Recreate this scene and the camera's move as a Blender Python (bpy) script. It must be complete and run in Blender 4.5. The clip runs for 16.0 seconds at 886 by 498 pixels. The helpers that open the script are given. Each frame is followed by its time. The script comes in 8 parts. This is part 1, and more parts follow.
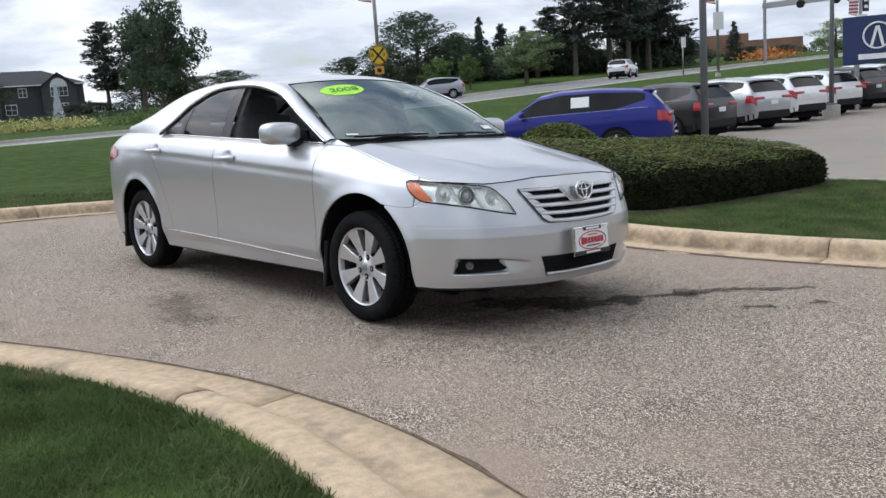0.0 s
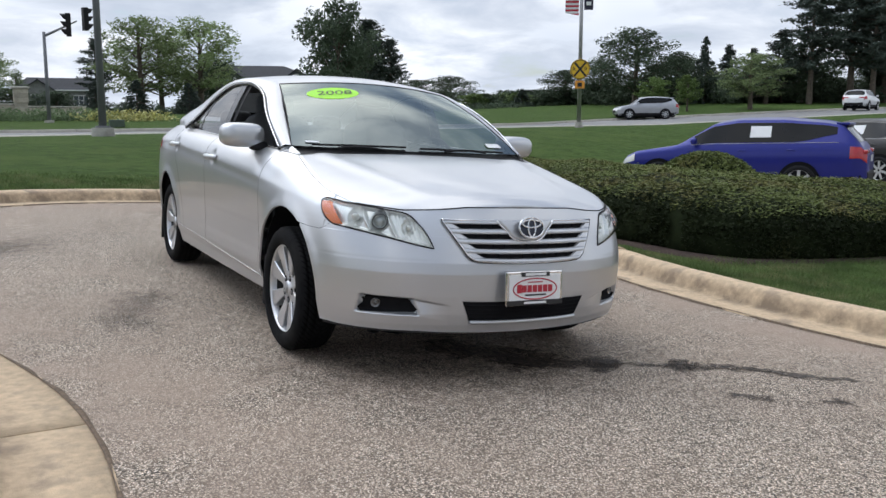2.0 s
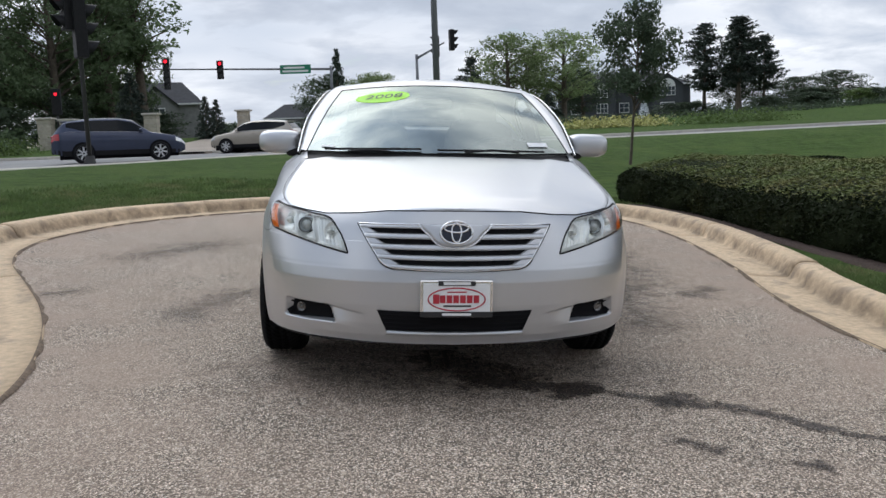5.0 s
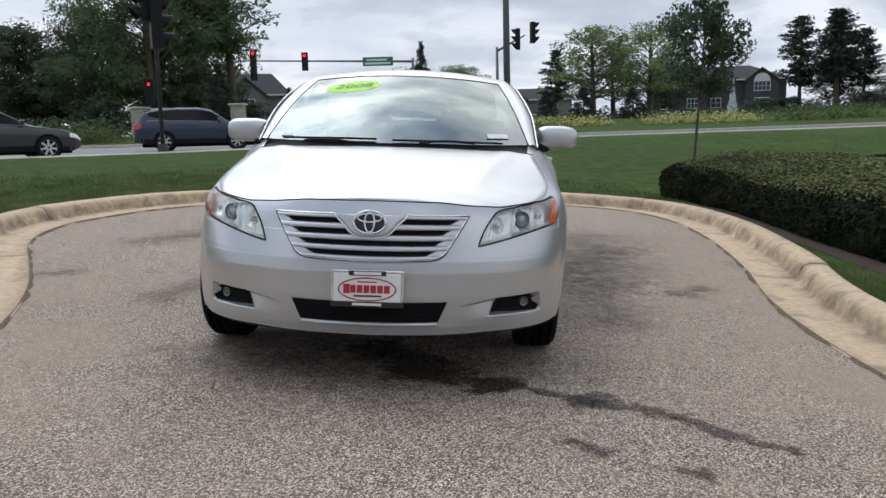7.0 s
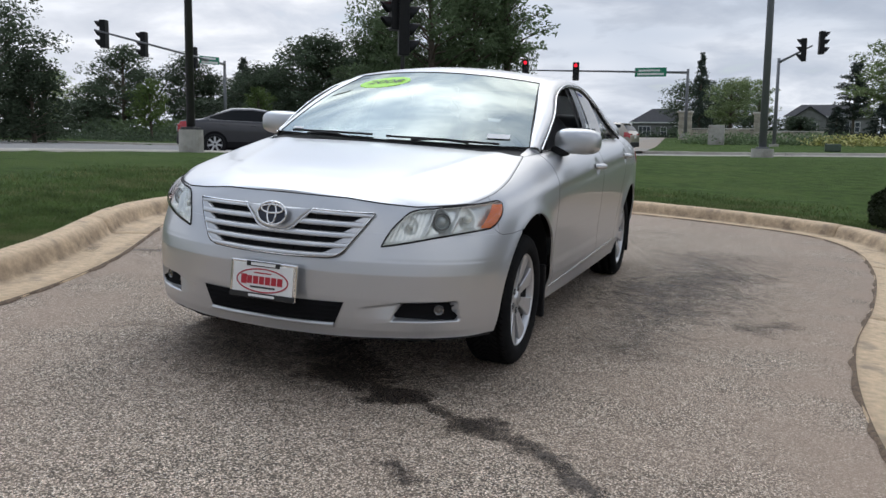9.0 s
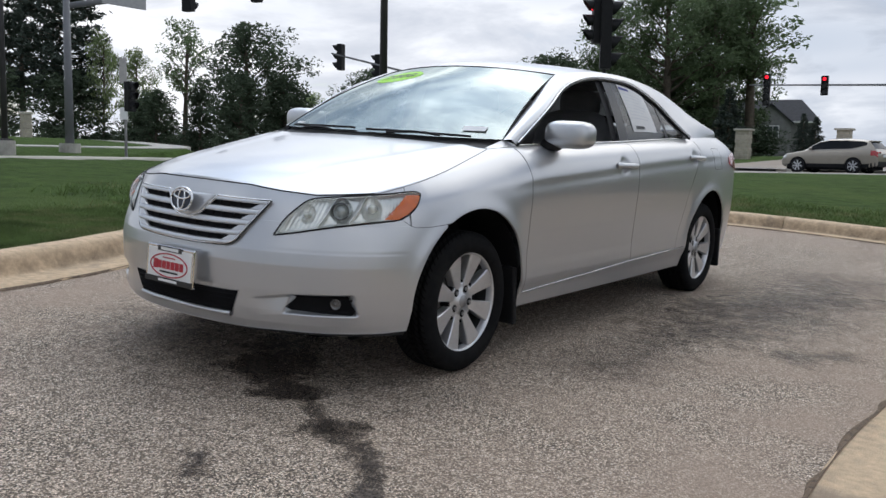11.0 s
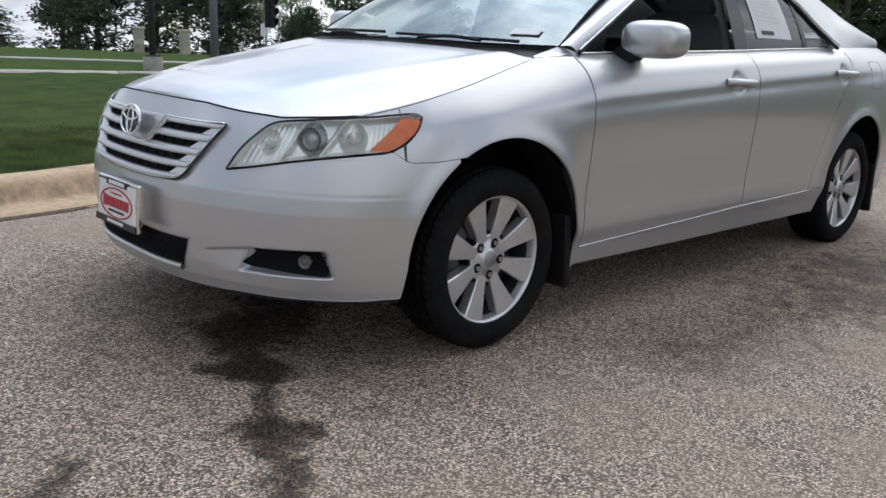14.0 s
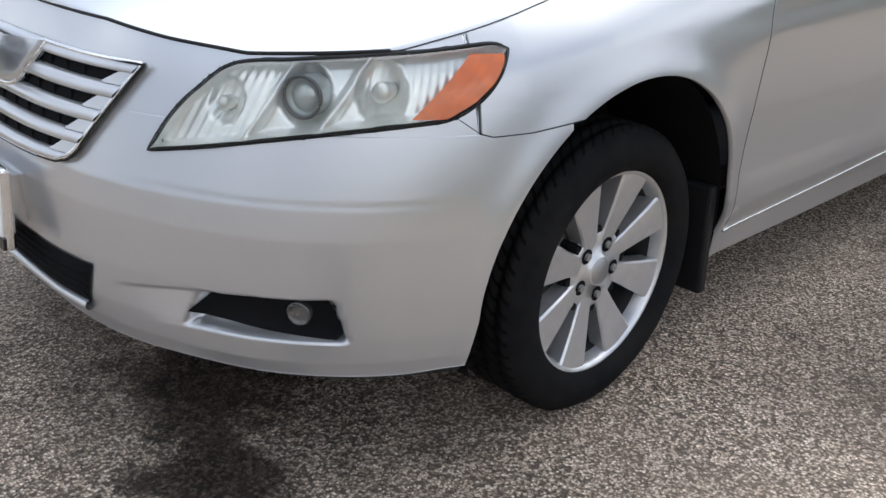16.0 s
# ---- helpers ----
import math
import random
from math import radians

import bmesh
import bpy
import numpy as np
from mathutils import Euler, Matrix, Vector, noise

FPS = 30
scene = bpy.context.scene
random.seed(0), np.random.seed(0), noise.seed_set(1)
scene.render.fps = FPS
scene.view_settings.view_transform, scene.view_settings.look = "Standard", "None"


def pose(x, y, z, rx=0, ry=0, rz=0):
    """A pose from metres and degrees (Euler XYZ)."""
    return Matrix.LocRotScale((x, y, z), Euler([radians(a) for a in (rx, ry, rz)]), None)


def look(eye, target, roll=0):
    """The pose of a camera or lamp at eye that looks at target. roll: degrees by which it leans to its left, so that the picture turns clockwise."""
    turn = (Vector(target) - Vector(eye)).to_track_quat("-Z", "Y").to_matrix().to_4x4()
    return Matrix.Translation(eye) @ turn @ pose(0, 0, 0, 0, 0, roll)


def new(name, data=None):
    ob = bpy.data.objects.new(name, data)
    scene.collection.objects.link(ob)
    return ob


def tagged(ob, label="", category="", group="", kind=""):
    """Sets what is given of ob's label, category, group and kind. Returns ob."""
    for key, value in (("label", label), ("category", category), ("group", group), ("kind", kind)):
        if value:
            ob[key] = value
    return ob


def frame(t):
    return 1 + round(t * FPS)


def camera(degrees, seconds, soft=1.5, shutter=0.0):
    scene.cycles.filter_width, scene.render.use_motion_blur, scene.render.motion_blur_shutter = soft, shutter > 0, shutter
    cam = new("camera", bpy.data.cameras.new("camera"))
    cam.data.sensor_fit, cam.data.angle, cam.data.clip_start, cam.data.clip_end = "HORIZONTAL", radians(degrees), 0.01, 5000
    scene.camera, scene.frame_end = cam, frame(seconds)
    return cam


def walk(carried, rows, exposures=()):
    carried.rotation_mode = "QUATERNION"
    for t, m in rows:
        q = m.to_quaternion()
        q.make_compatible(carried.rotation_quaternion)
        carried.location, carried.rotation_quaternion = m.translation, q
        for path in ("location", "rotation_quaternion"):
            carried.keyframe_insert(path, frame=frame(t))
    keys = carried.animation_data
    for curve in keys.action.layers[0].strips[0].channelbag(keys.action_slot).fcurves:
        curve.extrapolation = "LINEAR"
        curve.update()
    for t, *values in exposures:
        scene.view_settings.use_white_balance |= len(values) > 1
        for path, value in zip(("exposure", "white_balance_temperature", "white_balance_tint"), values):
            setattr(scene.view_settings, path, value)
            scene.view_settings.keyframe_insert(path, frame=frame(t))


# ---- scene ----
cam = camera(54.2, 16.0)
ROWS = [  # seconds, eye, target, roll
    (0, (-3.682, -5.173, 1.221), (-2.351, -3.719, 0.881), -4.07),
    (0.5, (-3.308, -5.254, 1.225), (-2.042, -3.740, 0.899), -2.84),
    (1, (-2.936, -5.391, 1.217), (-1.777, -3.791, 0.903), -1.57),
    (1.5, (-2.534, -5.407, 1.186), (-1.479, -3.734, 0.887), -0.34),
    (2, (-2.165, -5.493, 1.173), (-1.221, -3.754, 0.877), 0.08),
    (2.5, (-1.780, -5.567, 1.162), (-0.951, -3.773, 0.854), -0.62),
    (3, (-1.379, -5.628, 1.160), (-0.662, -3.786, 0.857), -0.12),
    (3.5, (-1.004, -5.748, 1.144), (-0.436, -3.852, 0.857), 0.56),
    (4, (-0.662, -5.761, 1.098), (-0.248, -3.826, 0.809), 0.25),
    (4.5, (-0.412, -5.816, 1.102), (-0.172, -3.848, 0.839), -0.97),
    (7, (0.483, -5.800, 1.061), (0.408, -3.820, 0.787), -1.45),
    (7.5, (0.825, -5.697, 1.053), (0.614, -3.727, 0.779), 0.54),
    (8, (1.217, -5.618, 1.022), (0.817, -3.677, 0.754), 0.42),
    (8.5, (1.579, -5.435, 0.985), (1.036, -3.527, 0.730), 0.12),
    (9, (1.921, -5.290, 0.984), (1.227, -3.430, 0.738), 0.75),
    (11.5, (3.209, -4.275, 0.862), (1.946, -2.737, 0.667), 2.03),
    (12, (3.401, -4.160, 0.883), (2.073, -2.676, 0.695), 3.02),
    (12.5, (3.445, -4.081, 0.863), (2.080, -2.634, 0.661), 1.97),
    (13, (3.300, -3.949, 0.855), (1.922, -2.523, 0.593), 1.32),
    (13.5, (3.070, -3.757, 0.880), (1.690, -2.344, 0.564), 0.85),
    (14, (2.781, -3.468, 0.859), (1.365, -2.113, 0.460), 1.39),
    (14.5, (2.449, -3.230, 0.873), (1.064, -1.871, 0.392), 0.25),
    (15, (2.181, -3.038, 0.894), (0.830, -1.670, 0.343), -0.98),
    (15.5, (1.960, -2.833, 0.895), (0.589, -1.518, 0.271), 0.71),
    (16, (1.791, -2.785, 0.921), (0.462, -1.471, 0.208), 1.22),
]
walk(cam, [(t, look(eye, target, roll)) for t, eye, target, roll in ROWS], [(0.0, 0.43), (2.5, 0.37), (4.5, 0.24), (7.0, 0.22), (8.0, 0.14), (9.0, 0.11), (12.0, 0.14), (13.5, 0.18), (14.5, 0.36), (15.5, 0.60), (16.0, 0.84)])

# ---- light and sky ----
SUN_DIR = Vector((-0.40, 0.45, 0.80)).normalized()  # towards the veiled sun
world = bpy.data.worlds.new("sky")
scene.world = world
world.use_nodes = True


def nd(tree, kind, **sockets):
    n = tree.nodes.new(kind)
    for k, v in sockets.items():
        n.inputs[k.replace("_", " ")].default_value = v
    return n


def ramp(tree, stops, fac=None):
    r = tree.nodes.new("ShaderNodeValToRGB")
    els = r.color_ramp.elements
    while len(els) < len(stops):
        els.new(0.5)
    for e, (p, c) in zip(els, stops):
        e.position = p
        e.color = (*c, 1) if len(c) == 3 else c
    if fac is not None:
        tree.links.new(fac, r.inputs[0])
    return r


def build_sky():
    t = world.node_tree
    t.nodes.clear()
    out = t.nodes.new("ShaderNodeOutputWorld")
    bg = t.nodes.new("ShaderNodeBackground")
    sky = t.nodes.new("ShaderNodeTexSky")
    sky.sky_type = "NISHITA"
    sky.sun_disc = False
    sky.sun_elevation = math.asin(SUN_DIR.z)
    sky.sun_rotation = math.atan2(SUN_DIR.x, SUN_DIR.y)
    co = t.nodes.new("ShaderNodeTexCoord")
    # clouds flatten towards the horizon: direction divided by its height
    sep = t.nodes.new("ShaderNodeSeparateXYZ")
    t.links.new(co.outputs["Generated"], sep.inputs[0])
    up = t.nodes.new("ShaderNodeMath")
    up.operation = "ADD"
    up.inputs[1].default_value = 0.22
    t.links.new(sep.outputs["Z"], up.inputs[0])
    mx = t.nodes.new("ShaderNodeMath")
    mx.operation = "MAXIMUM"
    mx.inputs[1].default_value = 0.08
    t.links.new(up.outputs[0], mx.inputs[0])
    div = t.nodes.new("ShaderNodeVectorMath")
    div.operation = "DIVIDE"
    comb = t.nodes.new("ShaderNodeCombineXYZ")
    for a in range(3):
        t.links.new(mx.outputs[0], comb.inputs[a])
    t.links.new(co.outputs["Generated"], div.inputs[0])
    t.links.new(comb.outputs[0], div.inputs[1])
    n1 = nd(t, "ShaderNodeTexNoise", Scale=2.2, Detail=7.0, Roughness=0.56, Distortion=0.25)
    n2 = nd(t, "ShaderNodeTexNoise", Scale=0.8, Detail=3.0, Roughness=0.5)
    for n in (n1, n2):
        t.links.new(div.outputs[0], n.inputs["Vector"])
    cover = ramp(t, [(0.24, (0, 0, 0)), (0.40, (1, 1, 1))], n1.outputs["Fac"])
    shade = ramp(t, [(0.37, (3.6, 4.3, 5.5)), (0.50, (6.9, 7.2, 7.9)), (0.61, (10.6, 10.6, 10.8))], n2.outputs["Fac"])
    # brighter veil round the sun
    sun = nd(t, "ShaderNodeVectorMath")
    sun.operation = "DOT_PRODUCT"
    sun.inputs[1].default_value = SUN_DIR
    t.links.new(co.outputs["Generated"], sun.inputs[0])
    glow = ramp(t, [(0.50, (0.92, 0.93, 0.95)), (0.72, (1.05, 1.05, 1.06)), (0.86, (1.6, 1.59, 1.57)), (0.95, (2.7, 2.67, 2.6)), (1.0, (4.4, 4.35, 4.25))], sun.outputs["Value"])
    mul = t.nodes.new("ShaderNodeMix")
    mul.data_type = "RGBA"
    mul.blend_type = "MULTIPLY"
    mul.inputs["Factor"].default_value = 1
    t.links.new(shade.outputs[0], mul.inputs["A"])
    t.links.new(glow.outputs[0], mul.inputs["B"])
    mix = t.nodes.new("ShaderNodeMix")
    mix.data_type = "RGBA"
    t.links.new(cover.outputs[0], mix.inputs["Factor"])
    t.links.new(sky.outputs[0], mix.inputs["A"])
    # low sky on the unseen side dimmed to darken what faces it, and the billows' own light and shade
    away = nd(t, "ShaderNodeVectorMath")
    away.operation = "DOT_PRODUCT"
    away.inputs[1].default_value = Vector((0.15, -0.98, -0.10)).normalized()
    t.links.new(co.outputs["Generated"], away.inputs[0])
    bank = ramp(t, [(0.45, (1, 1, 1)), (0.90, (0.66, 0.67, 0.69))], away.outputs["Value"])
    billow = ramp(t, [(0.40, (0.50, 0.57, 0.69)), (0.49, (0.88, 0.91, 0.96)), (0.58, (1.42, 1.41, 1.39))], n1.outputs["Fac"])
    last = mul
    # an overcast sky is brightest overhead
    high = ramp(t, [(0.30, (1, 1, 1)), (0.62, (1.10, 1.10, 1.09)), (1.0, (1.10, 1.10, 1.09))], sep.outputs["Z"])
    for extra in (billow, high):
        m2 = t.nodes.new("ShaderNodeMix")
        m2.data_type, m2.blend_type = "RGBA", "MULTIPLY"
        m2.inputs["Factor"].default_value = 1
        t.links.new(last.outputs["Result"], m2.inputs["A"])
        t.links.new(extra.outputs[0], m2.inputs["B"])
        last = m2
    # towards the horizon the clouds melt into one pale milky veil, brightest in the north-west
    west = nd(t, "ShaderNodeVectorMath")
    west.operation = "DOT_PRODUCT"
    west.inputs[1].default_value = Vector((-0.74, 0.60, 0.30)).normalized()
    t.links.new(co.outputs["Generated"], west.inputs[0])
    veil = ramp(t, [(0.50, (6.2, 6.75, 7.6)), (0.84, (6.8, 7.25, 8.0)), (1.0, (9.7, 9.9, 10.4))], west.outputs["Value"])
    clear = ramp(t, [(0.08, (0.35, 0.35, 0.35)), (0.30, (0.55, 0.55, 0.55)), (0.55, (1, 1, 1))], sep.outputs["Z"])
    milky = t.nodes.new("ShaderNodeMix")
    milky.data_type = "RGBA"
    t.links.new(clear.outputs[0], milky.inputs["Factor"])
    t.links.new(veil.outputs[0], milky.inputs["A"])
    t.links.new(last.outputs["Result"], milky.inputs["B"])
    t.links.new(milky.outputs["Result"], mix.inputs["B"])
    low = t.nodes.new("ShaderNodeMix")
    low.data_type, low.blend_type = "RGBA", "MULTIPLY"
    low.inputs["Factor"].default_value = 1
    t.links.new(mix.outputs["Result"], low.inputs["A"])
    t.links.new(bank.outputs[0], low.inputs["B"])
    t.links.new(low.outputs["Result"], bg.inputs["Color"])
    bg.inputs["Strength"].default_value = 0.094
    t.links.new(bg.outputs[0], out.inputs[0])


build_sky()
sun = new("sun", bpy.data.lights.new("sun", "SUN"))
sun.data.energy, sun.data.angle, sun.data.color = 0.12, radians(90), (1.0, 0.99, 0.97)
sun.matrix_world = look(SUN_DIR * 50, (0, 0, 0))


# ---- materials ----
def material(name, color, rough=0.6, metal=0.0, vary=0.12, scale=6.0, bump=0.0, bump_scale=60.0, coat=0.0, per_object=0.0, second=None, second_scale=1.2, second_cover=0.5, spec=0.5, thin=0.0):
    """A surface with grain and broader stains, of a base colour, at the object's own metres."""
    m = bpy.data.materials.new(name)
    m.use_nodes = True
    t = m.node_tree
    b = t.nodes["Principled BSDF"]
    co = t.nodes.new("ShaderNodeTexCoord")
    noise_a = nd(t, "ShaderNodeTexNoise", Scale=scale, Detail=5.0, Roughness=0.6)
    t.links.new(co.outputs["Object"], noise_a.inputs["Vector"])
    lo = tuple(c * (1 - vary) for c in color)
    hi = tuple(min(1, c * (1 + vary)) for c in color)
    col = ramp(t, [(0.3, lo), (0.7, hi)], noise_a.outputs["Fac"]).outputs[0]
    if second:
        noise_b = nd(t, "ShaderNodeTexNoise", Scale=second_scale, Detail=4.0, Roughness=0.6)
        t.links.new(co.outputs["Object"], noise_b.inputs["Vector"])
        mask = ramp(t, [(second_cover, (0, 0, 0)), (second_cover + 0.14, (1, 1, 1))], noise_b.outputs["Fac"])
        mix = t.nodes.new("ShaderNodeMix")
        mix.data_type = "RGBA"
        t.links.new(mask.outputs[0], mix.inputs["Factor"])
        t.links.new(col, mix.inputs["A"])
        mix.inputs["B"].default_value = (*second, 1)
        col = mix.outputs["Result"]
    if per_object:
        info = t.nodes.new("ShaderNodeObjectInfo")
        hsv = t.nodes.new("ShaderNodeHueSaturation")
        mr = nd(t, "ShaderNodeMapRange")
        mr.inputs["To Min"].default_value, mr.inputs["To Max"].default_value = 1 - per_object, 1 + per_object
        t.links.new(info.outputs["Random"], mr.inputs["Value"])
        t.links.new(mr.outputs[0], hsv.inputs["Value"])
        t.links.new(col, hsv.inputs["Color"])
        col = hsv.outputs[0]
    t.links.new(col, b.inputs["Base Color"])
    b.inputs["Roughness"].default_value, b.inputs["Metallic"].default_value = rough, metal
    b.inputs["Coat Weight"].default_value, b.inputs["Coat Roughness"].default_value = coat, 0.03
    b.inputs["Specular IOR Level"].default_value = spec
    if thin:
        tr = t.nodes.new("ShaderNodeBsdfTranslucent")
        mixs = t.nodes.new("ShaderNodeMixShader")
        mixs.inputs[0].default_value = thin
        t.links.new(col, tr.inputs["Color"])
        t.links.new(b.outputs[0], mixs.inputs[1])
        t.links.new(tr.outputs[0], mixs.inputs[2])
        t.links.new(mixs.outputs[0], t.nodes["Material Output"].inputs["Surface"])
    if bump:
        noise_c = nd(t, "ShaderNodeTexNoise", Scale=bump_scale, Detail=4.0, Roughness=0.65)
        t.links.new(co.outputs["Object"], noise_c.inputs["Vector"])
        bp = nd(t, "ShaderNodeBump", Strength=1.0, Distance=bump)
        t.links.new(noise_c.outputs["Fac"], bp.inputs["Height"])
        t.links.new(bp.outputs[0], b.inputs["Normal"])
    return m


def glow_material(name, color, strength):
    m = material(name, color, 0.4)
    b = m.node_tree.nodes["Principled BSDF"]
    b.inputs["Emission Color"].default_value, b.inputs["Emission Strength"].default_value = (*color, 1), strength
    return m


def glass_material(name, tint=(0.75, 0.82, 0.80), clear=0.7, rough=0.0, ior=1.62, sheen=(1, 1, 1)):
    """Thin glass: mirror-like gloss over a tinted see-through sheet."""
    m = bpy.data.materials.new(name)
    m.use_nodes = True
    t = m.node_tree
    t.nodes.clear()
    out = t.nodes.new("ShaderNodeOutputMaterial")
    tr = nd(t, "ShaderNodeBsdfTransparent")
    tr.inputs[0].default_value = (*(c * clear for c in tint), 1)
    gl = nd(t, "ShaderNodeBsdfGlossy", Roughness=rough)
    gl.inputs["Color"].default_value = (*sheen, 1)
    fr = nd(t, "ShaderNodeFresnel", IOR=ior)
    mix = t.nodes.new("ShaderNodeMixShader")
    t.links.new(fr.outputs[0], mix.inputs[0])
    t.links.new(tr.outputs[0], mix.inputs[1])
    t.links.new(gl.outputs[0], mix.inputs[2])
    t.links.new(mix.outputs[0], out.inputs[0])
    return m


def asphalt_material():
    m = bpy.data.materials.new("old_asphalt")
    m.use_nodes = True
    t = m.node_tree
    b = t.nodes["Principled BSDF"]
    co = t.nodes.new("ShaderNodeTexCoord")
    vor = nd(t, "ShaderNodeTexVoronoi", Scale=165.0)
    grit = nd(t, "ShaderNodeTexNoise", Scale=250.0, Detail=2.0, Roughness=0.7)
    wide = nd(t, "ShaderNodeTexNoise", Scale=0.55, Detail=5.0, Roughness=0.6)
    mid = nd(t, "ShaderNodeTexNoise", Scale=5.0, Detail=5.0, Roughness=0.65)
    for n in (vor, grit, wide, mid):
        t.links.new(co.outputs["Object"], n.inputs["Vector"])
    stones = ramp(t, [(0.0, (0.024, 0.019, 0.014)), (0.34, (0.105, 0.084, 0.063)), (0.50, (0.370, 0.300, 0.230)), (0.70, (0.73, 0.60, 0.475)), (1.0, (1.0, 0.93, 0.81))], vor.outputs["Color"])
    g = ramp(t, [(0.36, (0.30, 0.30, 0.30)), (0.64, (1.72, 1.72, 1.72))], grit.outputs["Fac"])
    w = ramp(t, [(0.28, (0.78, 0.76, 0.74)), (0.5, (0.98, 0.97, 0.96)), (0.72, (1.10, 1.09, 1.08))], wide.outputs["Fac"])
    d = ramp(t, [(0.22, (0.72, 0.70, 0.68)), (0.42, (1, 1, 1))], mid.outputs["Fac"])
    gaps = ramp(t, [(0.0, (1.12, 1.12, 1.12)), (0.45, (1.0, 1.0, 1.0)), (0.75, (0.42, 0.40, 0.38))], vor.outputs["Distance"])
    col = stones.outputs[0]
    for other in (gaps, g, w, d):
        mix = t.nodes.new("ShaderNodeMix")
        mix.data_type, mix.blend_type = "RGBA", "MULTIPLY"
        mix.inputs["Factor"].default_value = 1
        t.links.new(col, mix.inputs["A"])
        t.links.new(other.outputs[0], mix.inputs["B"])
        col = mix.outputs["Result"]
    # tan dust washed along the gutters
    at = t.nodes.new("ShaderNodeAttribute")
    at.attribute_name = "dust"
    drift = nd(t, "ShaderNodeTexNoise", Scale=1.7, Detail=5.0, Roughness=0.62)
    t.links.new(co.outputs["Object"], drift.inputs["Vector"])
    lay = ramp(t, [(0.30, (0, 0, 0)), (0.60, (1, 1, 1))], drift.outputs["Fac"])
    amount = t.nodes.new("ShaderNodeMath")
    amount.operation = "MULTIPLY"
    t.links.new(at.outputs["Fac"], amount.inputs[0])
    t.links.new(lay.outputs[0], amount.inputs[1])
    mix = t.nodes.new("ShaderNodeMix")
    mix.data_type = "RGBA"
    mix.inputs["B"].default_value = (0.38, 0.285, 0.215, 1)
    t.links.new(amount.outputs[0], mix.inputs["Factor"])
    t.links.new(col, mix.inputs["A"])
    col = mix.outputs["Result"]
    t.links.new(col, b.inputs["Base Color"])
    b.inputs["Roughness"].default_value = 0.85
    bp = nd(t, "ShaderNodeBump", Strength=1.0, Distance=0.005)
    t.links.new(vor.outputs["Distance"], bp.inputs["Height"])
    t.links.new(bp.outputs[0], b.inputs["Normal"])
    return m


ASPHALT = asphalt_material()
ROADWAY = material("road_surface", (0.20, 0.197, 0.19), 0.85, vary=0.15, scale=0.4, bump=0.003, bump_scale=90, second=(0.25, 0.243, 0.23), second_scale=0.15)
LOTWAY = material("lot_surface", (0.285, 0.238, 0.19), 0.85, vary=0.12, scale=0.6, bump=0.003, bump_scale=90, second=(0.24, 0.225, 0.20), second_scale=0.3)
KERB = material("kerb_concrete", (0.60, 0.450, 0.292), 0.88, vary=0.20, scale=22, bump=0.006, bump_scale=120, second=(0.36, 0.275, 0.195), second_scale=4.5, second_cover=0.56)
GUTTER_DIRT = material("gutter_dirt", (0.15, 0.105, 0.07), 0.95, vary=0.5, scale=35, bump=0.01, bump_scale=60)


def add_grime_shade(m, tone):
    """Washed-in dirt and the kerb face's painted shade in one brown, where the mesh says so, broken up by noise."""
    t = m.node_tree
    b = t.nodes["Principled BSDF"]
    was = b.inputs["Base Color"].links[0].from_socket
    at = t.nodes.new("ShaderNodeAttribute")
    at.attribute_name = "grime_shade"
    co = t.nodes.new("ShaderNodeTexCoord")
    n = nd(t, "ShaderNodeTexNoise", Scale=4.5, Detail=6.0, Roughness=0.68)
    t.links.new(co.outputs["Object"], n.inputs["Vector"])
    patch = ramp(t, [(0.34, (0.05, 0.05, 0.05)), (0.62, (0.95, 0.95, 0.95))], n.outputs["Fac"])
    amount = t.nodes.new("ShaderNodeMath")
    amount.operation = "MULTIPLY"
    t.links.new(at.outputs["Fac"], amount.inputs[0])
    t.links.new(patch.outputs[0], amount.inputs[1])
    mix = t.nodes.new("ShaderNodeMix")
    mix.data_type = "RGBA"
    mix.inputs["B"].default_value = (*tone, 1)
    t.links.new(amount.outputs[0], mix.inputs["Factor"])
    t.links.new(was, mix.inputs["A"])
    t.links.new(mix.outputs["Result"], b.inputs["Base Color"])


add_grime_shade(KERB, (0.20, 0.145, 0.095))
KERB_PALE = material("street_kerb_concrete", (0.46, 0.43, 0.375), 0.85, vary=0.14, scale=5, bump=0.003, bump_scale=60, second=(0.40, 0.37, 0.32), second_scale=0.8)
CONCRETE = material("grey_concrete", (0.42, 0.40, 0.36), 0.85, vary=0.14, scale=5, bump=0.003, bump_scale=60, second=(0.30, 0.28, 0.25), second_scale=1.6)
SOIL = material("mulch", (0.050, 0.030, 0.021), 0.95, vary=0.4, scale=30, bump=0.02, bump_scale=40)
GRASS = material("lawn_grass", (0.056, 0.092, 0.024), 0.9, vary=0.35, scale=3.5, bump=0.03, bump_scale=45, second=(0.072, 0.108, 0.030), second_scale=0.5, spec=0.05)
BLADE = material("grass_blade", (0.102, 0.150, 0.050), 0.7, vary=0.45, scale=2.5, second=(0.185, 0.200, 0.088), second_scale=1.6, second_cover=0.5, spec=0.15, thin=0.35)
# shade on the hedge's walls is put into the side-leaf and core colours
HEDGE_SHADE_LEAF = material("hedge_shade_leaf", (0.015, 0.021, 0.008), 0.7, vary=0.4, scale=5, second=(0.030, 0.034, 0.012), second_scale=1.3, second_cover=0.5, spec=0.08)
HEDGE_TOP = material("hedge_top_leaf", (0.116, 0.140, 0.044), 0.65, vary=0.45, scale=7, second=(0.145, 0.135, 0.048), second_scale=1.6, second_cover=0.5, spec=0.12)
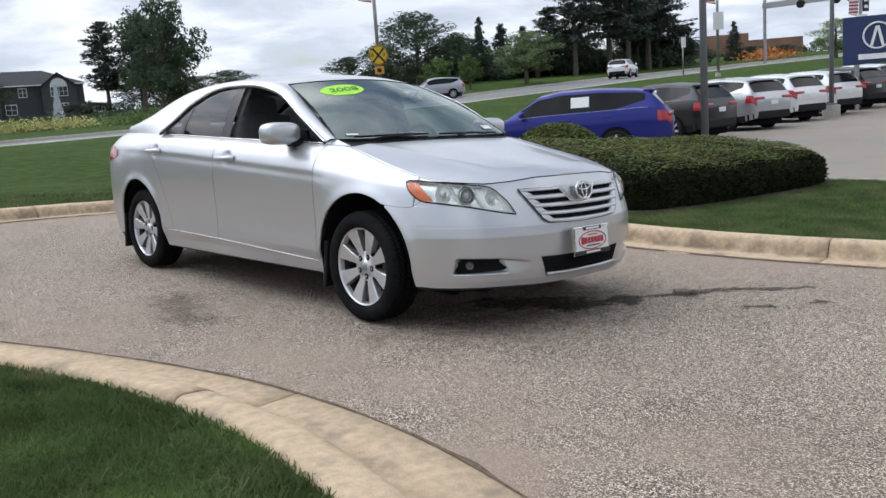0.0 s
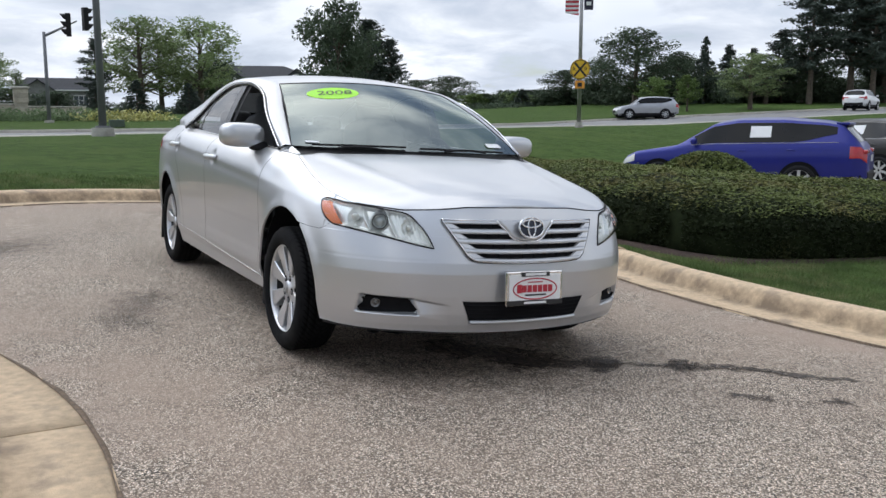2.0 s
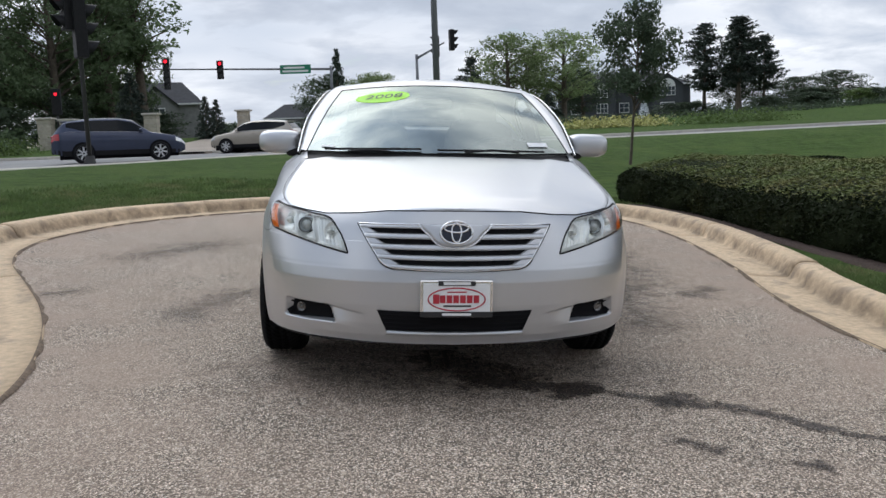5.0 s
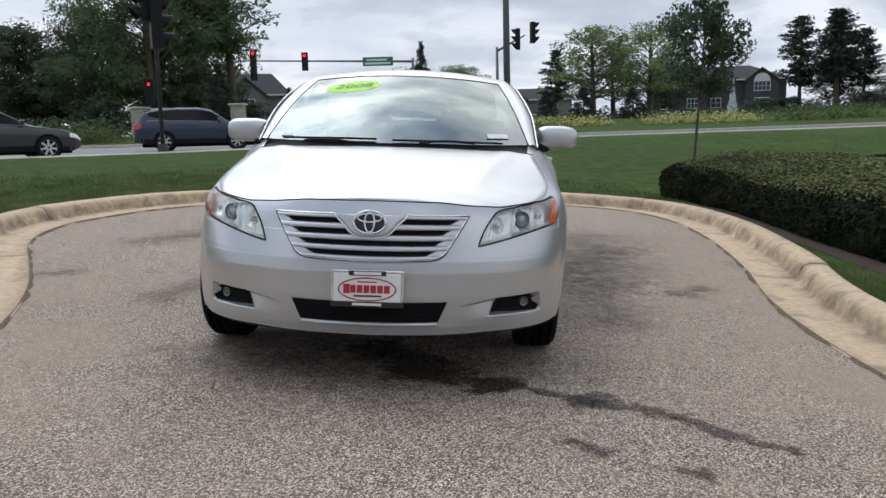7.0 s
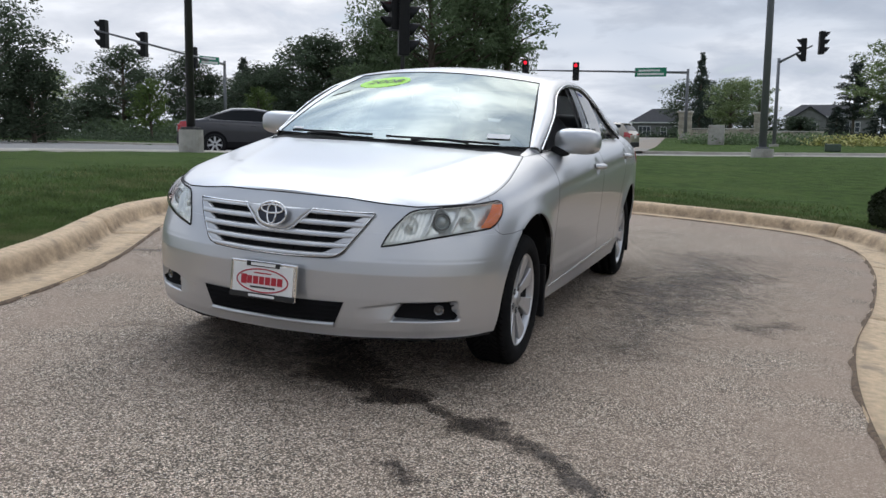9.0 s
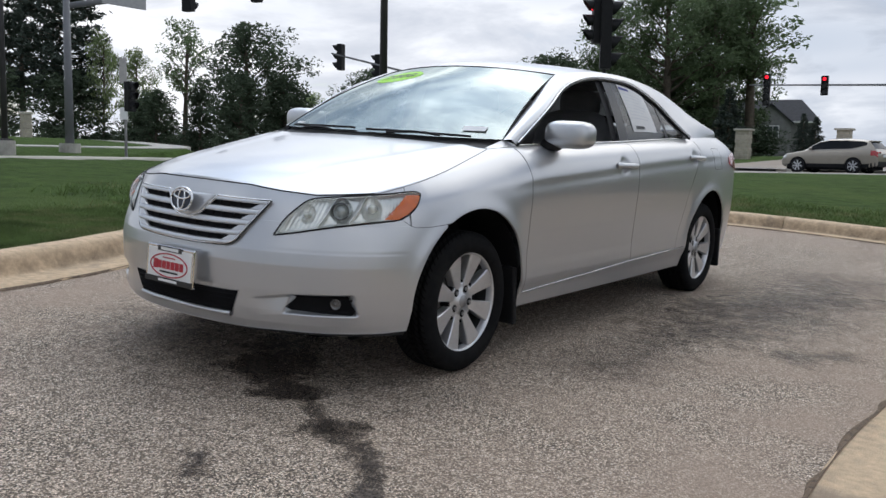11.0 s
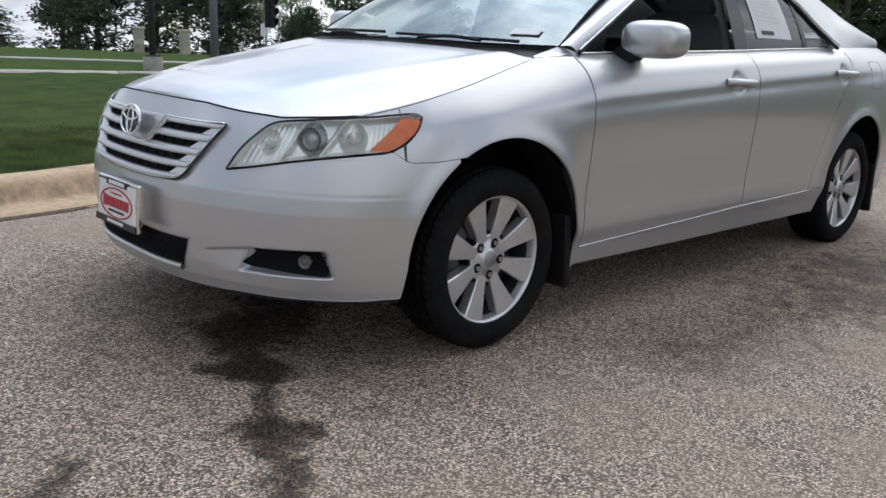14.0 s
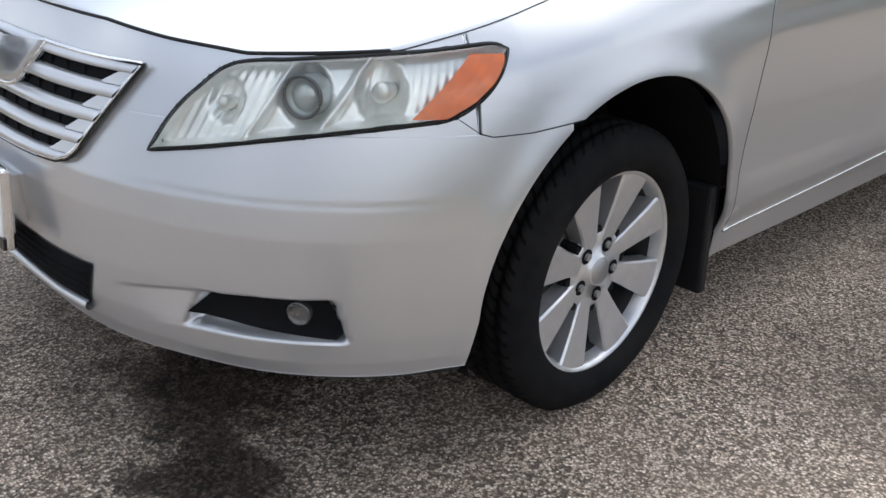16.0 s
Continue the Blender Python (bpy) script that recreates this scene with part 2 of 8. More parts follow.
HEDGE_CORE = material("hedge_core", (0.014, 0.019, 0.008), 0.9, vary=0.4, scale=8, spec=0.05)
LEAF = material("tree_leaf", (0.120, 0.165, 0.085), 0.6, vary=0.4, scale=0.8, per_object=0.3, spec=0.15, thin=0.38)
LEAF_PALE = material("pale_oak_leaf", (0.205, 0.262, 0.120), 0.6, vary=0.35, scale=0.6, per_object=0.2, spec=0.15, thin=0.42)
LEAF_LIGHT = material("young_leaf", (0.125, 0.180, 0.060), 0.6, vary=0.3, scale=0.9, per_object=0.2, spec=0.15, thin=0.35)
LEAF_DARK = material("dark_leaf", (0.076, 0.102, 0.064), 0.65, vary=0.35, scale=0.8, per_object=0.25, spec=0.15, thin=0.35)
NEEDLE = material("conifer_needle", (0.050, 0.066, 0.052), 0.7, vary=0.35, scale=0.8, per_object=0.25, spec=0.25)
FLOWER = material("yellow_flower", (0.46, 0.44, 0.16), 0.7, vary=0.4, scale=3)
BARK = material("bark", (0.10, 0.08, 0.06), 0.9, vary=0.35, scale=6, bump=0.01, bump_scale=25)
POLE_GREY = material("painted_pole", (0.155, 0.16, 0.17), 0.5, vary=0.1, scale=2, spec=0.4)
POLE_DARK = material("dark_bronze_pole", (0.035, 0.034, 0.034), 0.5, vary=0.15, scale=2)
STEEL = material("galvanised_steel", (0.36, 0.36, 0.36), 0.45, 0.7, vary=0.12, scale=5)
BLACK = material("black_plastic", (0.012, 0.012, 0.013), 0.55, vary=0.2, scale=12, spec=0.2)
TRIM = material("gloss_black_trim", (0.012, 0.012, 0.013), 0.22, vary=0.1, scale=8)
RED_GLOW = glow_material("red_signal", (0.85, 0.012, 0.03), 1.6)
DARK_LENS = material("dark_lens", (0.02, 0.02, 0.02), 0.25)


# ---- helpers ----
def mesh_object(name, verts, faces, mat, parent=None, smooth=False, m=None):
    me = bpy.data.meshes.new(name)
    me.from_pydata([tuple(v) for v in verts], [], [tuple(f) for f in faces])
    me.validate()
    for mt in mat if isinstance(mat, (list, tuple)) else (mat,):
        me.materials.append(mt)
    if smooth:
        me.polygons.foreach_set("use_smooth", [True] * len(me.polygons))
    ob = new(name, me)
    if parent:
        ob.parent = parent
    if m is not None:
        ob.matrix_basis = m
    return ob


def part(name, bm, mat, parent=None, label="", smooth=False, m=None):
    """Links a bmesh as one mesh object under a thing or a part."""
    me = bpy.data.meshes.new(name)
    bm.normal_update()
    bm.to_mesh(me)
    bm.free()
    me.materials.append(mat)
    if smooth:
        me.polygons.foreach_set("use_smooth", [True] * len(me.polygons))
    ob = new(name, me)
    if parent:
        ob.parent = parent
    if m is not None:
        ob.matrix_basis = m
    if label:
        ob["label"] = label
    return ob


def thing(name, label, category, m=None, group="", kind=""):
    ob = tagged(new(name), label, category, group, kind)
    ob.empty_display_size = 0.2
    if m is not None:
        ob.matrix_basis = m
    return ob


def quads(verts):
    """A mesh of separate quads from an (n, 4, 3) array."""
    me = bpy.data.meshes.new("leaves")
    n = len(verts)
    me.vertices.add(4 * n)
    me.vertices.foreach_set("co", np.asarray(verts, np.float32).ravel())
    me.loops.add(4 * n)
    me.loops.foreach_set("vertex_index", np.arange(4 * n, dtype=np.int32))
    me.polygons.add(n)
    me.polygons.foreach_set("loop_start", np.arange(0, 4 * n, 4, dtype=np.int32))
    me.update()
    me.validate()
    return me


def grid_object(name, p, mat, parent=None, smooth=True, close_u=False, label="", m=None, drop=None):
    """A surface from an (nu, nv, 3) array of places."""
    p = np.asarray(p, float)
    nu, nv = p.shape[:2]
    idx = np.arange(nu * nv).reshape(nu, nv)
    a, b, c, d = idx[:-1, :-1], idx[1:, :-1], idx[1:, 1:], idx[:-1, 1:]
    f = np.stack([a, b, c, d], -1).reshape(-1, 4)
    if drop is not None:
        f = f[~drop.ravel()]
    if close_u:
        f = np.concatenate([f, np.stack([idx[-1, :-1], idx[0, :-1], idx[0, 1:], idx[-1, 1:]], -1)])
    ob = mesh_object(name, p.reshape(-1, 3).tolist(), f.tolist(), mat, parent, smooth, m)
    if label:
        ob["label"] = label
    return ob


def box(bm, x0, x1, y0, y1, z0, z1, bevel=0.0, m=None):
    r = bmesh.ops.create_cube(bm, size=1)
    mt = Matrix.Translation(((x0 + x1) / 2, (y0 + y1) / 2, (z0 + z1) / 2)) @ Matrix.Diagonal((x1 - x0, y1 - y0, z1 - z0, 1))
    bmesh.ops.transform(bm, matrix=(m @ mt) if m is not None else mt, verts=r["verts"])
    if bevel:
        es = list({e for v in r["verts"] for e in v.link_edges})
        bmesh.ops.bevel(bm, geom=es, offset=bevel, segments=2, affect="EDGES", profile=0.5)


def tube(bm, a, b, ra, rb, seg=12, caps=True):
    a, b = Vector(a), Vector(b)
    d = b - a
    r = bmesh.ops.create_cone(bm, cap_ends=caps, segments=seg, radius1=ra, radius2=rb, depth=d.length)
    m = Matrix.Translation((a + b) / 2) @ d.to_track_quat("Z", "Y").to_matrix().to_4x4()
    bmesh.ops.transform(bm, matrix=m, verts=r["verts"])


def lathe(profile, seg=32, axis="x"):
    """Places of a turned form from (along, radius) pairs."""
    out = []
    for k in range(seg):
        a = 2 * math.pi * k / seg
        c, s = math.cos(a), math.sin(a)
        out.append([(h, r * c, r * s) if axis == "x" else (r * c, r * s, h) for h, r in profile])
    return np.array(out)


def spline(points, n):
    """n places along a smooth curve through the points (Catmull-Rom by arc length)."""
    p = np.asarray(points, float)
    ext = np.vstack([2 * p[0] - p[1], p, 2 * p[-1] - p[-2]])
    out = []
    for i in range(len(p) - 1):
        p0, p1, p2, p3 = ext[i : i + 4]
        for k in range(24):
            t = k / 24
            out.append(0.5 * (2 * p1 + (p2 - p0) * t + (2 * p0 - 5 * p1 + 4 * p2 - p3) * t**2 + (3 * p1 - p0 - 3 * p2 + p3) * t**3))
    out.append(p[-1])
    out = np.array(out)
    s = np.r_[0, np.cumsum(np.linalg.norm(np.diff(out, axis=0), axis=1))]
    u = np.linspace(0, s[-1], n)
    return np.stack([np.interp(u, s, out[:, k]) for k in range(out.shape[1])], 1)


def inside(poly, x, y):
    """Whether places lie in a polygon (arrays)."""
    res = np.zeros(np.shape(x), bool)
    px, py = np.asarray(poly).T
    j = len(px) - 1
    for i in range(len(px)):
        hit = ((py[i] > y) != (py[j] > y)) & (x < (px[j] - px[i]) * (y - py[i]) / (py[j] - py[i] + 1e-12) + px[i])
        res ^= hit
        j = i
    return res


def dist_to(line, x, y):
    """Distance of places to a polyline (arrays)."""
    best = np.full(np.shape(x), 1e9)
    for (ax, ay), (bx, by) in zip(line[:-1], line[1:]):
        dx, dy = bx - ax, by - ay
        t = np.clip(((x - ax) * dx + (y - ay) * dy) / (dx * dx + dy * dy + 1e-12), 0, 1)
        best = np.minimum(best, np.hypot(x - ax - t * dx, y - ay - t * dy))
    return best


def smooth01(t):
    t = np.clip(t, 0, 1)
    return t * t * (3 - 2 * t)


# The drive leans down towards +x; whatever stands on it leans with it.
LEAN = Euler((radians(-0.566), radians(-2.945), 0)).to_matrix().to_4x4().inverted()


def ground_z(x, y):
    """The height of the paving at a place."""
    x, y = np.asarray(x, float), np.asarray(y, float)
    near = -0.0514 * x + 0.0099 * y + 0.016 * smooth01((y + 0.6) / 1.8)
    far = np.interp(x, [-200, -40, 0, 14, 31, 44, 63, 79, 140, 400], [0.9, 0.5, 0.5, 0.6, 0.8, 1.3, 2.0, 2.4, 4.0, 5.0])
    lot = np.interp(x, [6, 13, 18, 30, 60, 140], [-0.3, -0.57, -0.45, -0.37, 0.3, 1.0])
    r = np.hypot(x, y - 1)
    a = near + (far - near) * smooth01((r - 8) / 13)
    b = lot + (far - lot) * smooth01((y - 13) / 14)
    return a + (b - a) * smooth01((x - 4) / 5)


def rise(x, y):
    """How far the lawns beyond the streets climb above the paving."""
    north = np.interp(y, [44, 66, 90, 180, 400], [0, 0.9, 1.1, 1.3, 3]) * (0.35 + 0.65 * smooth01((x + 30) / 14))
    west = np.interp(-x, [23, 27, 50, 100], [0.0, 0.35, 1.0, 1.8]) * smooth01((46 + 0.2 * x - y) / 10)
    return north * (y > 44) + west * (x < -23)


# ---- the drive, its kerbs and the lawns ----
KERB_LINE = spline([(-30, -5.6), (-12, -5.5), (-5.5, -5.3), (-3.4, -4.85), (-2.55, -4.0), (-2.25, -3.1), (-2.24, -2.2), (-2.42, -1.4), (-2.72, -0.6), (-3.12, 0.2),
    (-3.58, 1.1), (-3.84, 2.0), (-3.84, 3.0), (-3.42, 4.4), (-2.5, 5.6), (-1.25, 6.45), (0.3, 6.65), (1.7, 6.35), (2.7, 5.75), (3.15, 4.6), (3.20, 3.0), (3.02, 1.2), (2.79, -0.2),
    (2.74, -1.5), (2.86, -2.5), (3.14, -3.4), (3.75, -4.2), (4.8, -4.8), (6.2, -5.0), (8.2, -5.0)], 460)
LOT_EDGE = spline([(8.2, -5.0), (8.9, -4.2), (8.95, 0), (9.1, 5), (9.7, 10), (12, 12.9), (20, 13.5), (60, 14)], 120)
ROAD_NEAR = spline([(-16, -60), (-13, -12), (-12.0, 0), (-11.3, 7), (-9.6, 13.5), (-6.6, 20.2), (-2.2, 25.6), (4, 28.8), (14, 30), (31, 31), (63, 30), (90, 31), (160, 36)], 200)
ROAD_FAR = spline([(160, 52), (80, 46.5), (30, 45), (10, 43.5), (-3, 43), (-14, 44.5), (-30, 44), (-60, 52), (-160, 80)], 120)
ROAD_LEFT = spline([(-160, 62), (-60, 33), (-32, 22), (-23.5, 12), (-22.5, 0), (-24, -14), (-27, -60)], 120)
DRIVE = np.vstack([KERB_LINE, [(8.2, -45), (-30, -45)]])
LOT = np.vstack([LOT_EDGE, [(60, -45), (8.2, -45)]])
ROAD = np.vstack([ROAD_NEAR, ROAD_FAR, ROAD_LEFT])


def lawn():
    def axis(fine0, fine1, step, mids, far):
        a = list(np.arange(fine0, fine1 + step / 2, step))
        for lim, st in mids:
            while a[-1] < lim[1]:
                a.append(a[-1] + st)
            while a[0] > lim[0]:
                a.insert(0, a[0] - st)
        return np.array([-far, -far / 3] + a + [far / 3, far])

    xs = axis(-5.2, 10.4, 0.13, [((-30, 34), 0.5), ((-170, 170), 3.0)], 2500)
    ys = axis(-6.4, 8.2, 0.13, [((-20, 50), 0.5), ((-80, 180), 3.0)], 2500)
    x, y = np.meshgrid(xs, ys, indexing="ij")
    z = ground_z(x, y) + 0.10
    paved = inside(DRIVE, x, y) | inside(LOT, x, y) | inside(ROAD, x, y)
    z = np.where(paved, z - 0.34, z)
    z += rise(x, y) * ~paved
    z += 0.012 * np.sin(x * 5.1 + 2 * np.sin(y * 3.3)) * np.sin(y * 4.7) * (np.hypot(x, y) < 14)
    ob = grid_object("ground", np.stack([x, y, z], -1), GRASS)
    return tagged(ob, "mown green lawn over gently rising ground", "lawn", kind="structure")


def sheet(name, poly, step, lift, mat, label, category, x0, x1, y0, y1):
    """A paved surface: a grid over its outline, following the ground."""
    xs, ys = np.arange(x0, x1 + step, step), np.arange(y0, y1 + step, step)
    x, y = np.meshgrid(xs, ys, indexing="ij")
    z = ground_z(x, y) + lift
    keep = inside(poly, x, y)
    cell = keep[:-1, :-1] | keep[1:, :-1] | keep[1:, 1:] | keep[:-1, 1:]
    idx = np.arange(x.size).reshape(x.shape)
    f = np.stack([idx[:-1, :-1], idx[1:, :-1], idx[1:, 1:], idx[:-1, 1:]], -1)[cell]
    used = np.unique(f)
    remap = np.full(x.size, -1)
    remap[used] = np.arange(len(used))
    v = np.stack([x, y, z], -1).reshape(-1, 3)[used]
    return tagged(mesh_object(name, v.tolist(), remap[f].tolist(), mat, smooth=True), label, category, kind="structure")


lawn()
inner = np.vstack([KERB_LINE, [(8.2, -44), (-29, -44)]])
drive = sheet("road_drive", inner, 0.2, 0.0, ASPHALT, "old grey-brown asphalt drive with exposed stone and stains", "driveway", -14, 9, -12, 7)
at_drive = np.array([v.co[:2] for v in drive.data.vertices])
dust = drive.data.attributes.new("dust", "FLOAT", "POINT")
dust.data.foreach_set("value", (0.9 * np.exp(-np.maximum(dist_to(KERB_LINE, at_drive[:, 0], at_drive[:, 1]) - 0.4, 0) / 1.3)).astype(np.float32))
sheet("road_lot", LOT, 0.6, -0.006, LOTWAY, "pale worn asphalt of the parking lot", "parking lot", 7, 60, -44, 15)
sheet("road_street", ROAD, 1.5, -0.02, ROADWAY, "pale grey street and wide junction", "road", -160, 160, -60, 84)


GRIME_SHADE = np.array([0, 0, 0.10, 0.55, 0.85, 1.0, 0.85, 0.6, 0.35, 0.12, 0, 0, 0, 0, 0])  # dirt and painted shade across the kerb's section, most on its face


def kerb_run(line, spacing, seed, gutter=0.38, name="kerb", label="", height=0.135, debris=False, mat=None):
    """Kerb with its gutter pan along a line, its face on the line, paving on the line's right; cast in lengths with open joints."""
    rng = random.Random(seed)
    line = np.asarray(line)
    s = np.r_[0, np.cumsum(np.linalg.norm(np.diff(line, axis=0), axis=1))]
    owner = tagged(new(name), label, "kerb", kind="structure")
    # across, up: from the pan's outer edge over the rolled face to the back
    prof = [(gutter, -0.12), (gutter, 0.010), (gutter * 0.55, 0.006), (0.085, 0.002), (0.064, 0.005), (0.050, 0.015), (0.030, 0.055), (0.014, 0.091), (-0.004, 0.114), (-0.028, height - 0.007), (-0.06, height), (-0.14, height + 0.003), (-0.166, height - 0.006), (-0.178, height - 0.03), (-0.178, -0.1)]
    if debris:
        u = np.arange(0.0, s[-1], 0.05)
        px, py = np.interp(u, s, line[:, 0]), np.interp(u, s, line[:, 1])
        tx, ty = np.gradient(px), np.gradient(py)
        ln = np.hypot(tx, ty) + 1e-9
        rows = []
        for k in (0, 1, 2):
            a = gutter - 0.012 + k * (0.011 + 0.006 * np.sin(u * 3.1) * np.sin(u * 7.7) + 0.004 * np.sin(u * 13.0 + 2 * np.sin(u * 5.0)))
            x, y = px + ty / ln * a, py - tx / ln * a
            rows.append(np.stack([x, y, ground_z(x, y) + (0.0125, 0.0135, 0.003)[k]], -1))
        grid_object("joint_dirt", np.stack(rows, 1), GUTTER_DIRT, owner)
    pos = 0.0
    while pos < s[-1] - 0.3:
        end = min(s[-1], pos + spacing * rng.uniform(0.8, 1.25))
        u = np.linspace(pos + 0.004, end - 0.004, max(3, int((end - pos) / (0.14 if debris else 0.45))))
        pts = np.stack([np.interp(u, s, line[:, 0]), np.interp(u, s, line[:, 1])], 1)
        tan = np.stack([np.interp(u + 0.05, s, line[:, 0]) - np.interp(u - 0.05, s, line[:, 0]), np.interp(u + 0.05, s, line[:, 1]) - np.interp(u - 0.05, s, line[:, 1])], 1)
        tan /= np.linalg.norm(tan, axis=1)[:, None] + 1e-9
        nrm = np.stack([tan[:, 1], -tan[:, 0]], 1)
        dz = rng.uniform(-0.006, 0.006)
        rows = []
        for (px, py), (nx, ny), uu in zip(pts, nrm, u):
            row = []
            for a, h in prof:
                x, y = px + nx * a, py + ny * a
                wob = 0.0015 * math.sin(uu * 3.3 + a * 9) + 0.0012 * math.sin(uu * 11.0 + pos)
                row.append((x, y, float(ground_z(x, y)) + h + (dz + wob if h > 0.02 else 0.0)))
            rows.append(row)
        bm = bmesh.new()
        vs = [[bm.verts.new(p) for p in row] for row in rows]
        for r0, r1 in zip(vs[:-1], vs[1:]):
            for k in range(len(prof) - 1):
                bm.faces.new((r0[k], r0[k + 1], r1[k + 1], r1[k]))
        bm.faces.new(vs[0][::-1])
        bm.faces.new(vs[-1])
        piece = part("kerb_length", bm, mat or KERB, owner, smooth=False)
        at = piece.data.attributes.new("grime_shade", "FLOAT", "POINT")
        at.data.foreach_set("value", np.tile(GRIME_SHADE, len(rows)).astype(np.float32))
        for pl in owner.children[-1].data.polygons:
            pl.use_smooth = len(pl.vertices) == 4
        pos = end
    return owner


kerb_run(KERB_LINE, 2.6, 3, name="kerb_drive", label="tan rolled concrete kerb with gutter pan, stained and jointed", debris=True)
kerb_run(LOT_EDGE, 6, 4, name="kerb_lot", label="pale concrete kerb round the parking lot", gutter=0.3, mat=KERB_PALE)
kerb_run(ROAD_NEAR[20:170], 9, 5, name="kerb_street_near", label="pale concrete street kerb beside the lawn", gutter=0.5, mat=KERB_PALE)
kerb_run(ROAD_FAR, 14, 6, name="kerb_street_far", label="pale concrete street kerb on the far side", gutter=0.5, mat=KERB_PALE)
kerb_run(ROAD_LEFT, 14, 7, name="kerb_street_west", label="pale concrete street kerb by the hillside", gutter=0.5, mat=KERB_PALE)


# ---- the silver sedan: one smooth skin, from which every panel is cut ----
PAINT = material("silver_paint", (0.556, 0.566, 0.580), 0.33, 0.72, vary=0.03, scale=900, coat=0.50)
PANEL_IN = material("panel_shadow", (0.008, 0.008, 0.008), 0.8)
CHROME = material("chrome", (0.80, 0.80, 0.80), 0.12, 1.0, vary=0.02)
ALLOY = material("alloy_silver", (0.60, 0.605, 0.615), 0.32, 0.70, vary=0.06, scale=30, coat=0.5)
RUBBER = material("tyre_rubber", (0.019, 0.019, 0.0205), 0.9, vary=0.3, scale=25, bump=0.001, bump_scale=120, spec=0.12)
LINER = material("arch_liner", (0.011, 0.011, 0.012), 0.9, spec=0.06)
GLASS = glass_material("windscreen_glass", (0.80, 0.88, 0.85), 0.40, ior=2.8, sheen=(0.90, 1.0, 0.97))
GLASS_TINT = glass_material("tinted_side_glass", (0.62, 0.66, 0.66), 0.60, ior=1.6)
LENS = glass_material("clear_lens", (0.96, 0.97, 0.95), 0.97, ior=1.28)
LAMP_CHROME = material("lamp_reflector", (0.84, 0.85, 0.83), 0.24, 0.55, vary=0.10, scale=25)
AMBER = material("amber_lens", (0.75, 0.16, 0.02), 0.15, vary=0.15, scale=30, coat=1.0)
RED_LENS = material("red_lens", (0.42, 0.015, 0.02), 0.15, vary=0.15, scale=30, coat=1.0)
SEAT = material("grey_leather", (0.16, 0.16, 0.165), 0.55, vary=0.12, scale=14, bump=0.002, bump_scale=200)
DASH = material("dark_dash", (0.05, 0.05, 0.052), 0.6, vary=0.12, scale=20)
LINING = material("headliner", (0.35, 0.34, 0.32), 0.9)
WHITE_PLATE = material("white_enamel", (0.78, 0.78, 0.76), 0.35, vary=0.03)
RED_INK = material("red_print", (0.42, 0.02, 0.035), 0.4)
BLACK_INK = material("black_print", (0.015, 0.015, 0.015), 0.4)
GREEN_STICKER = material("neon_green_sticker", (0.36, 0.80, 0.03), 0.5, vary=0.03)
PAPER = material("paper", (0.78, 0.78, 0.77), 0.7, vary=0.03)
PRINT = material("grey_print", (0.68, 0.69, 0.71), 0.7)
PRINT_BLUE = material("blue_print", (0.10, 0.12, 0.33), 0.7)

CONT = spline([(0, -2.255), (0.2, -2.252), (0.36, -2.228), (0.51, -2.172), (0.655, -2.085), (0.775, -1.955), (0.846, -1.80), (0.879, -1.62), (0.891, -1.40), (0.895, -1.0), (0.903, -0.5),
    (0.907, 0), (0.907, 0.5), (0.904, 1.0), (0.90, 1.388), (0.878, 1.75), (0.82, 2.08), (0.66, 2.33), (0.36, 2.43), (0, 2.455)], 1200)
ARC = np.r_[0, np.cumsum(np.linalg.norm(np.diff(CONT, axis=0), axis=1))]
TAN = np.gradient(CONT, ARC, axis=0)
NRM = np.stack([TAN[:, 1], -TAN[:, 0]], 1)
NRM[:, 0] = np.maximum(NRM[:, 0], 0)
NRM[:3] = (0, -1)
NRM[-3:] = (0, 1)
TAIL = ARC[-1]


def at_x(x):
    """Arc length on the nose at this half width."""
    return float(np.interp(x, CONT[:330, 0], ARC[:330]))


def at_y(y):
    """Arc length on the flank at this place along the car."""
    return float(np.interp(y, CONT[:, 1], ARC))


def keyed(s, keys):
    k, v = zip(*keys)
    return np.interp(s, k, v)


TOP_KEYS = [(0, 0.792), (at_x(0.3), 0.790), (at_x(0.46), 0.776), (at_x(0.60), 0.768), (at_y(-1.92), 0.785), (at_y(-1.75), 0.822), (at_y(-1.5), 0.878), (at_y(-1.14), 0.968), (at_y(-0.95), 0.985),
    (at_y(0.04), 1.018), (at_y(1.07), 1.058), (at_y(1.6), 1.074), (at_y(2.2), 1.078), (TAIL, 1.085)]
ROLL_KEYS = [(0, 0.012), (at_x(0.5), 0.03), (at_y(-1.9), 0.045), (at_y(-1.75), 0.062), (at_y(-1.5), 0.092), (at_y(-1.14), 0.125), (at_y(-0.95), 0.092), (at_y(0), 0.078), (at_y(1.07), 0.082), (at_y(1.6), 0.12), (at_y(2.2), 0.14), (TAIL, 0.05)]
NOSE_KEYS = [(0, 1.0), (at_x(0.55), 0.9), (at_y(-1.95), 0.55), (at_y(-1.7), 0.12), (at_y(-1.5), 0.0), (TAIL, 0.0)]
WHEEL_Z, ARCH_R = 0.335, 0.388
AXLES = (-1.400, 1.388)
HANDLES = ((-0.012, 0.897), (1.055, 0.940))


def top_z(s):
    return keyed(np.abs(s), TOP_KEYS)


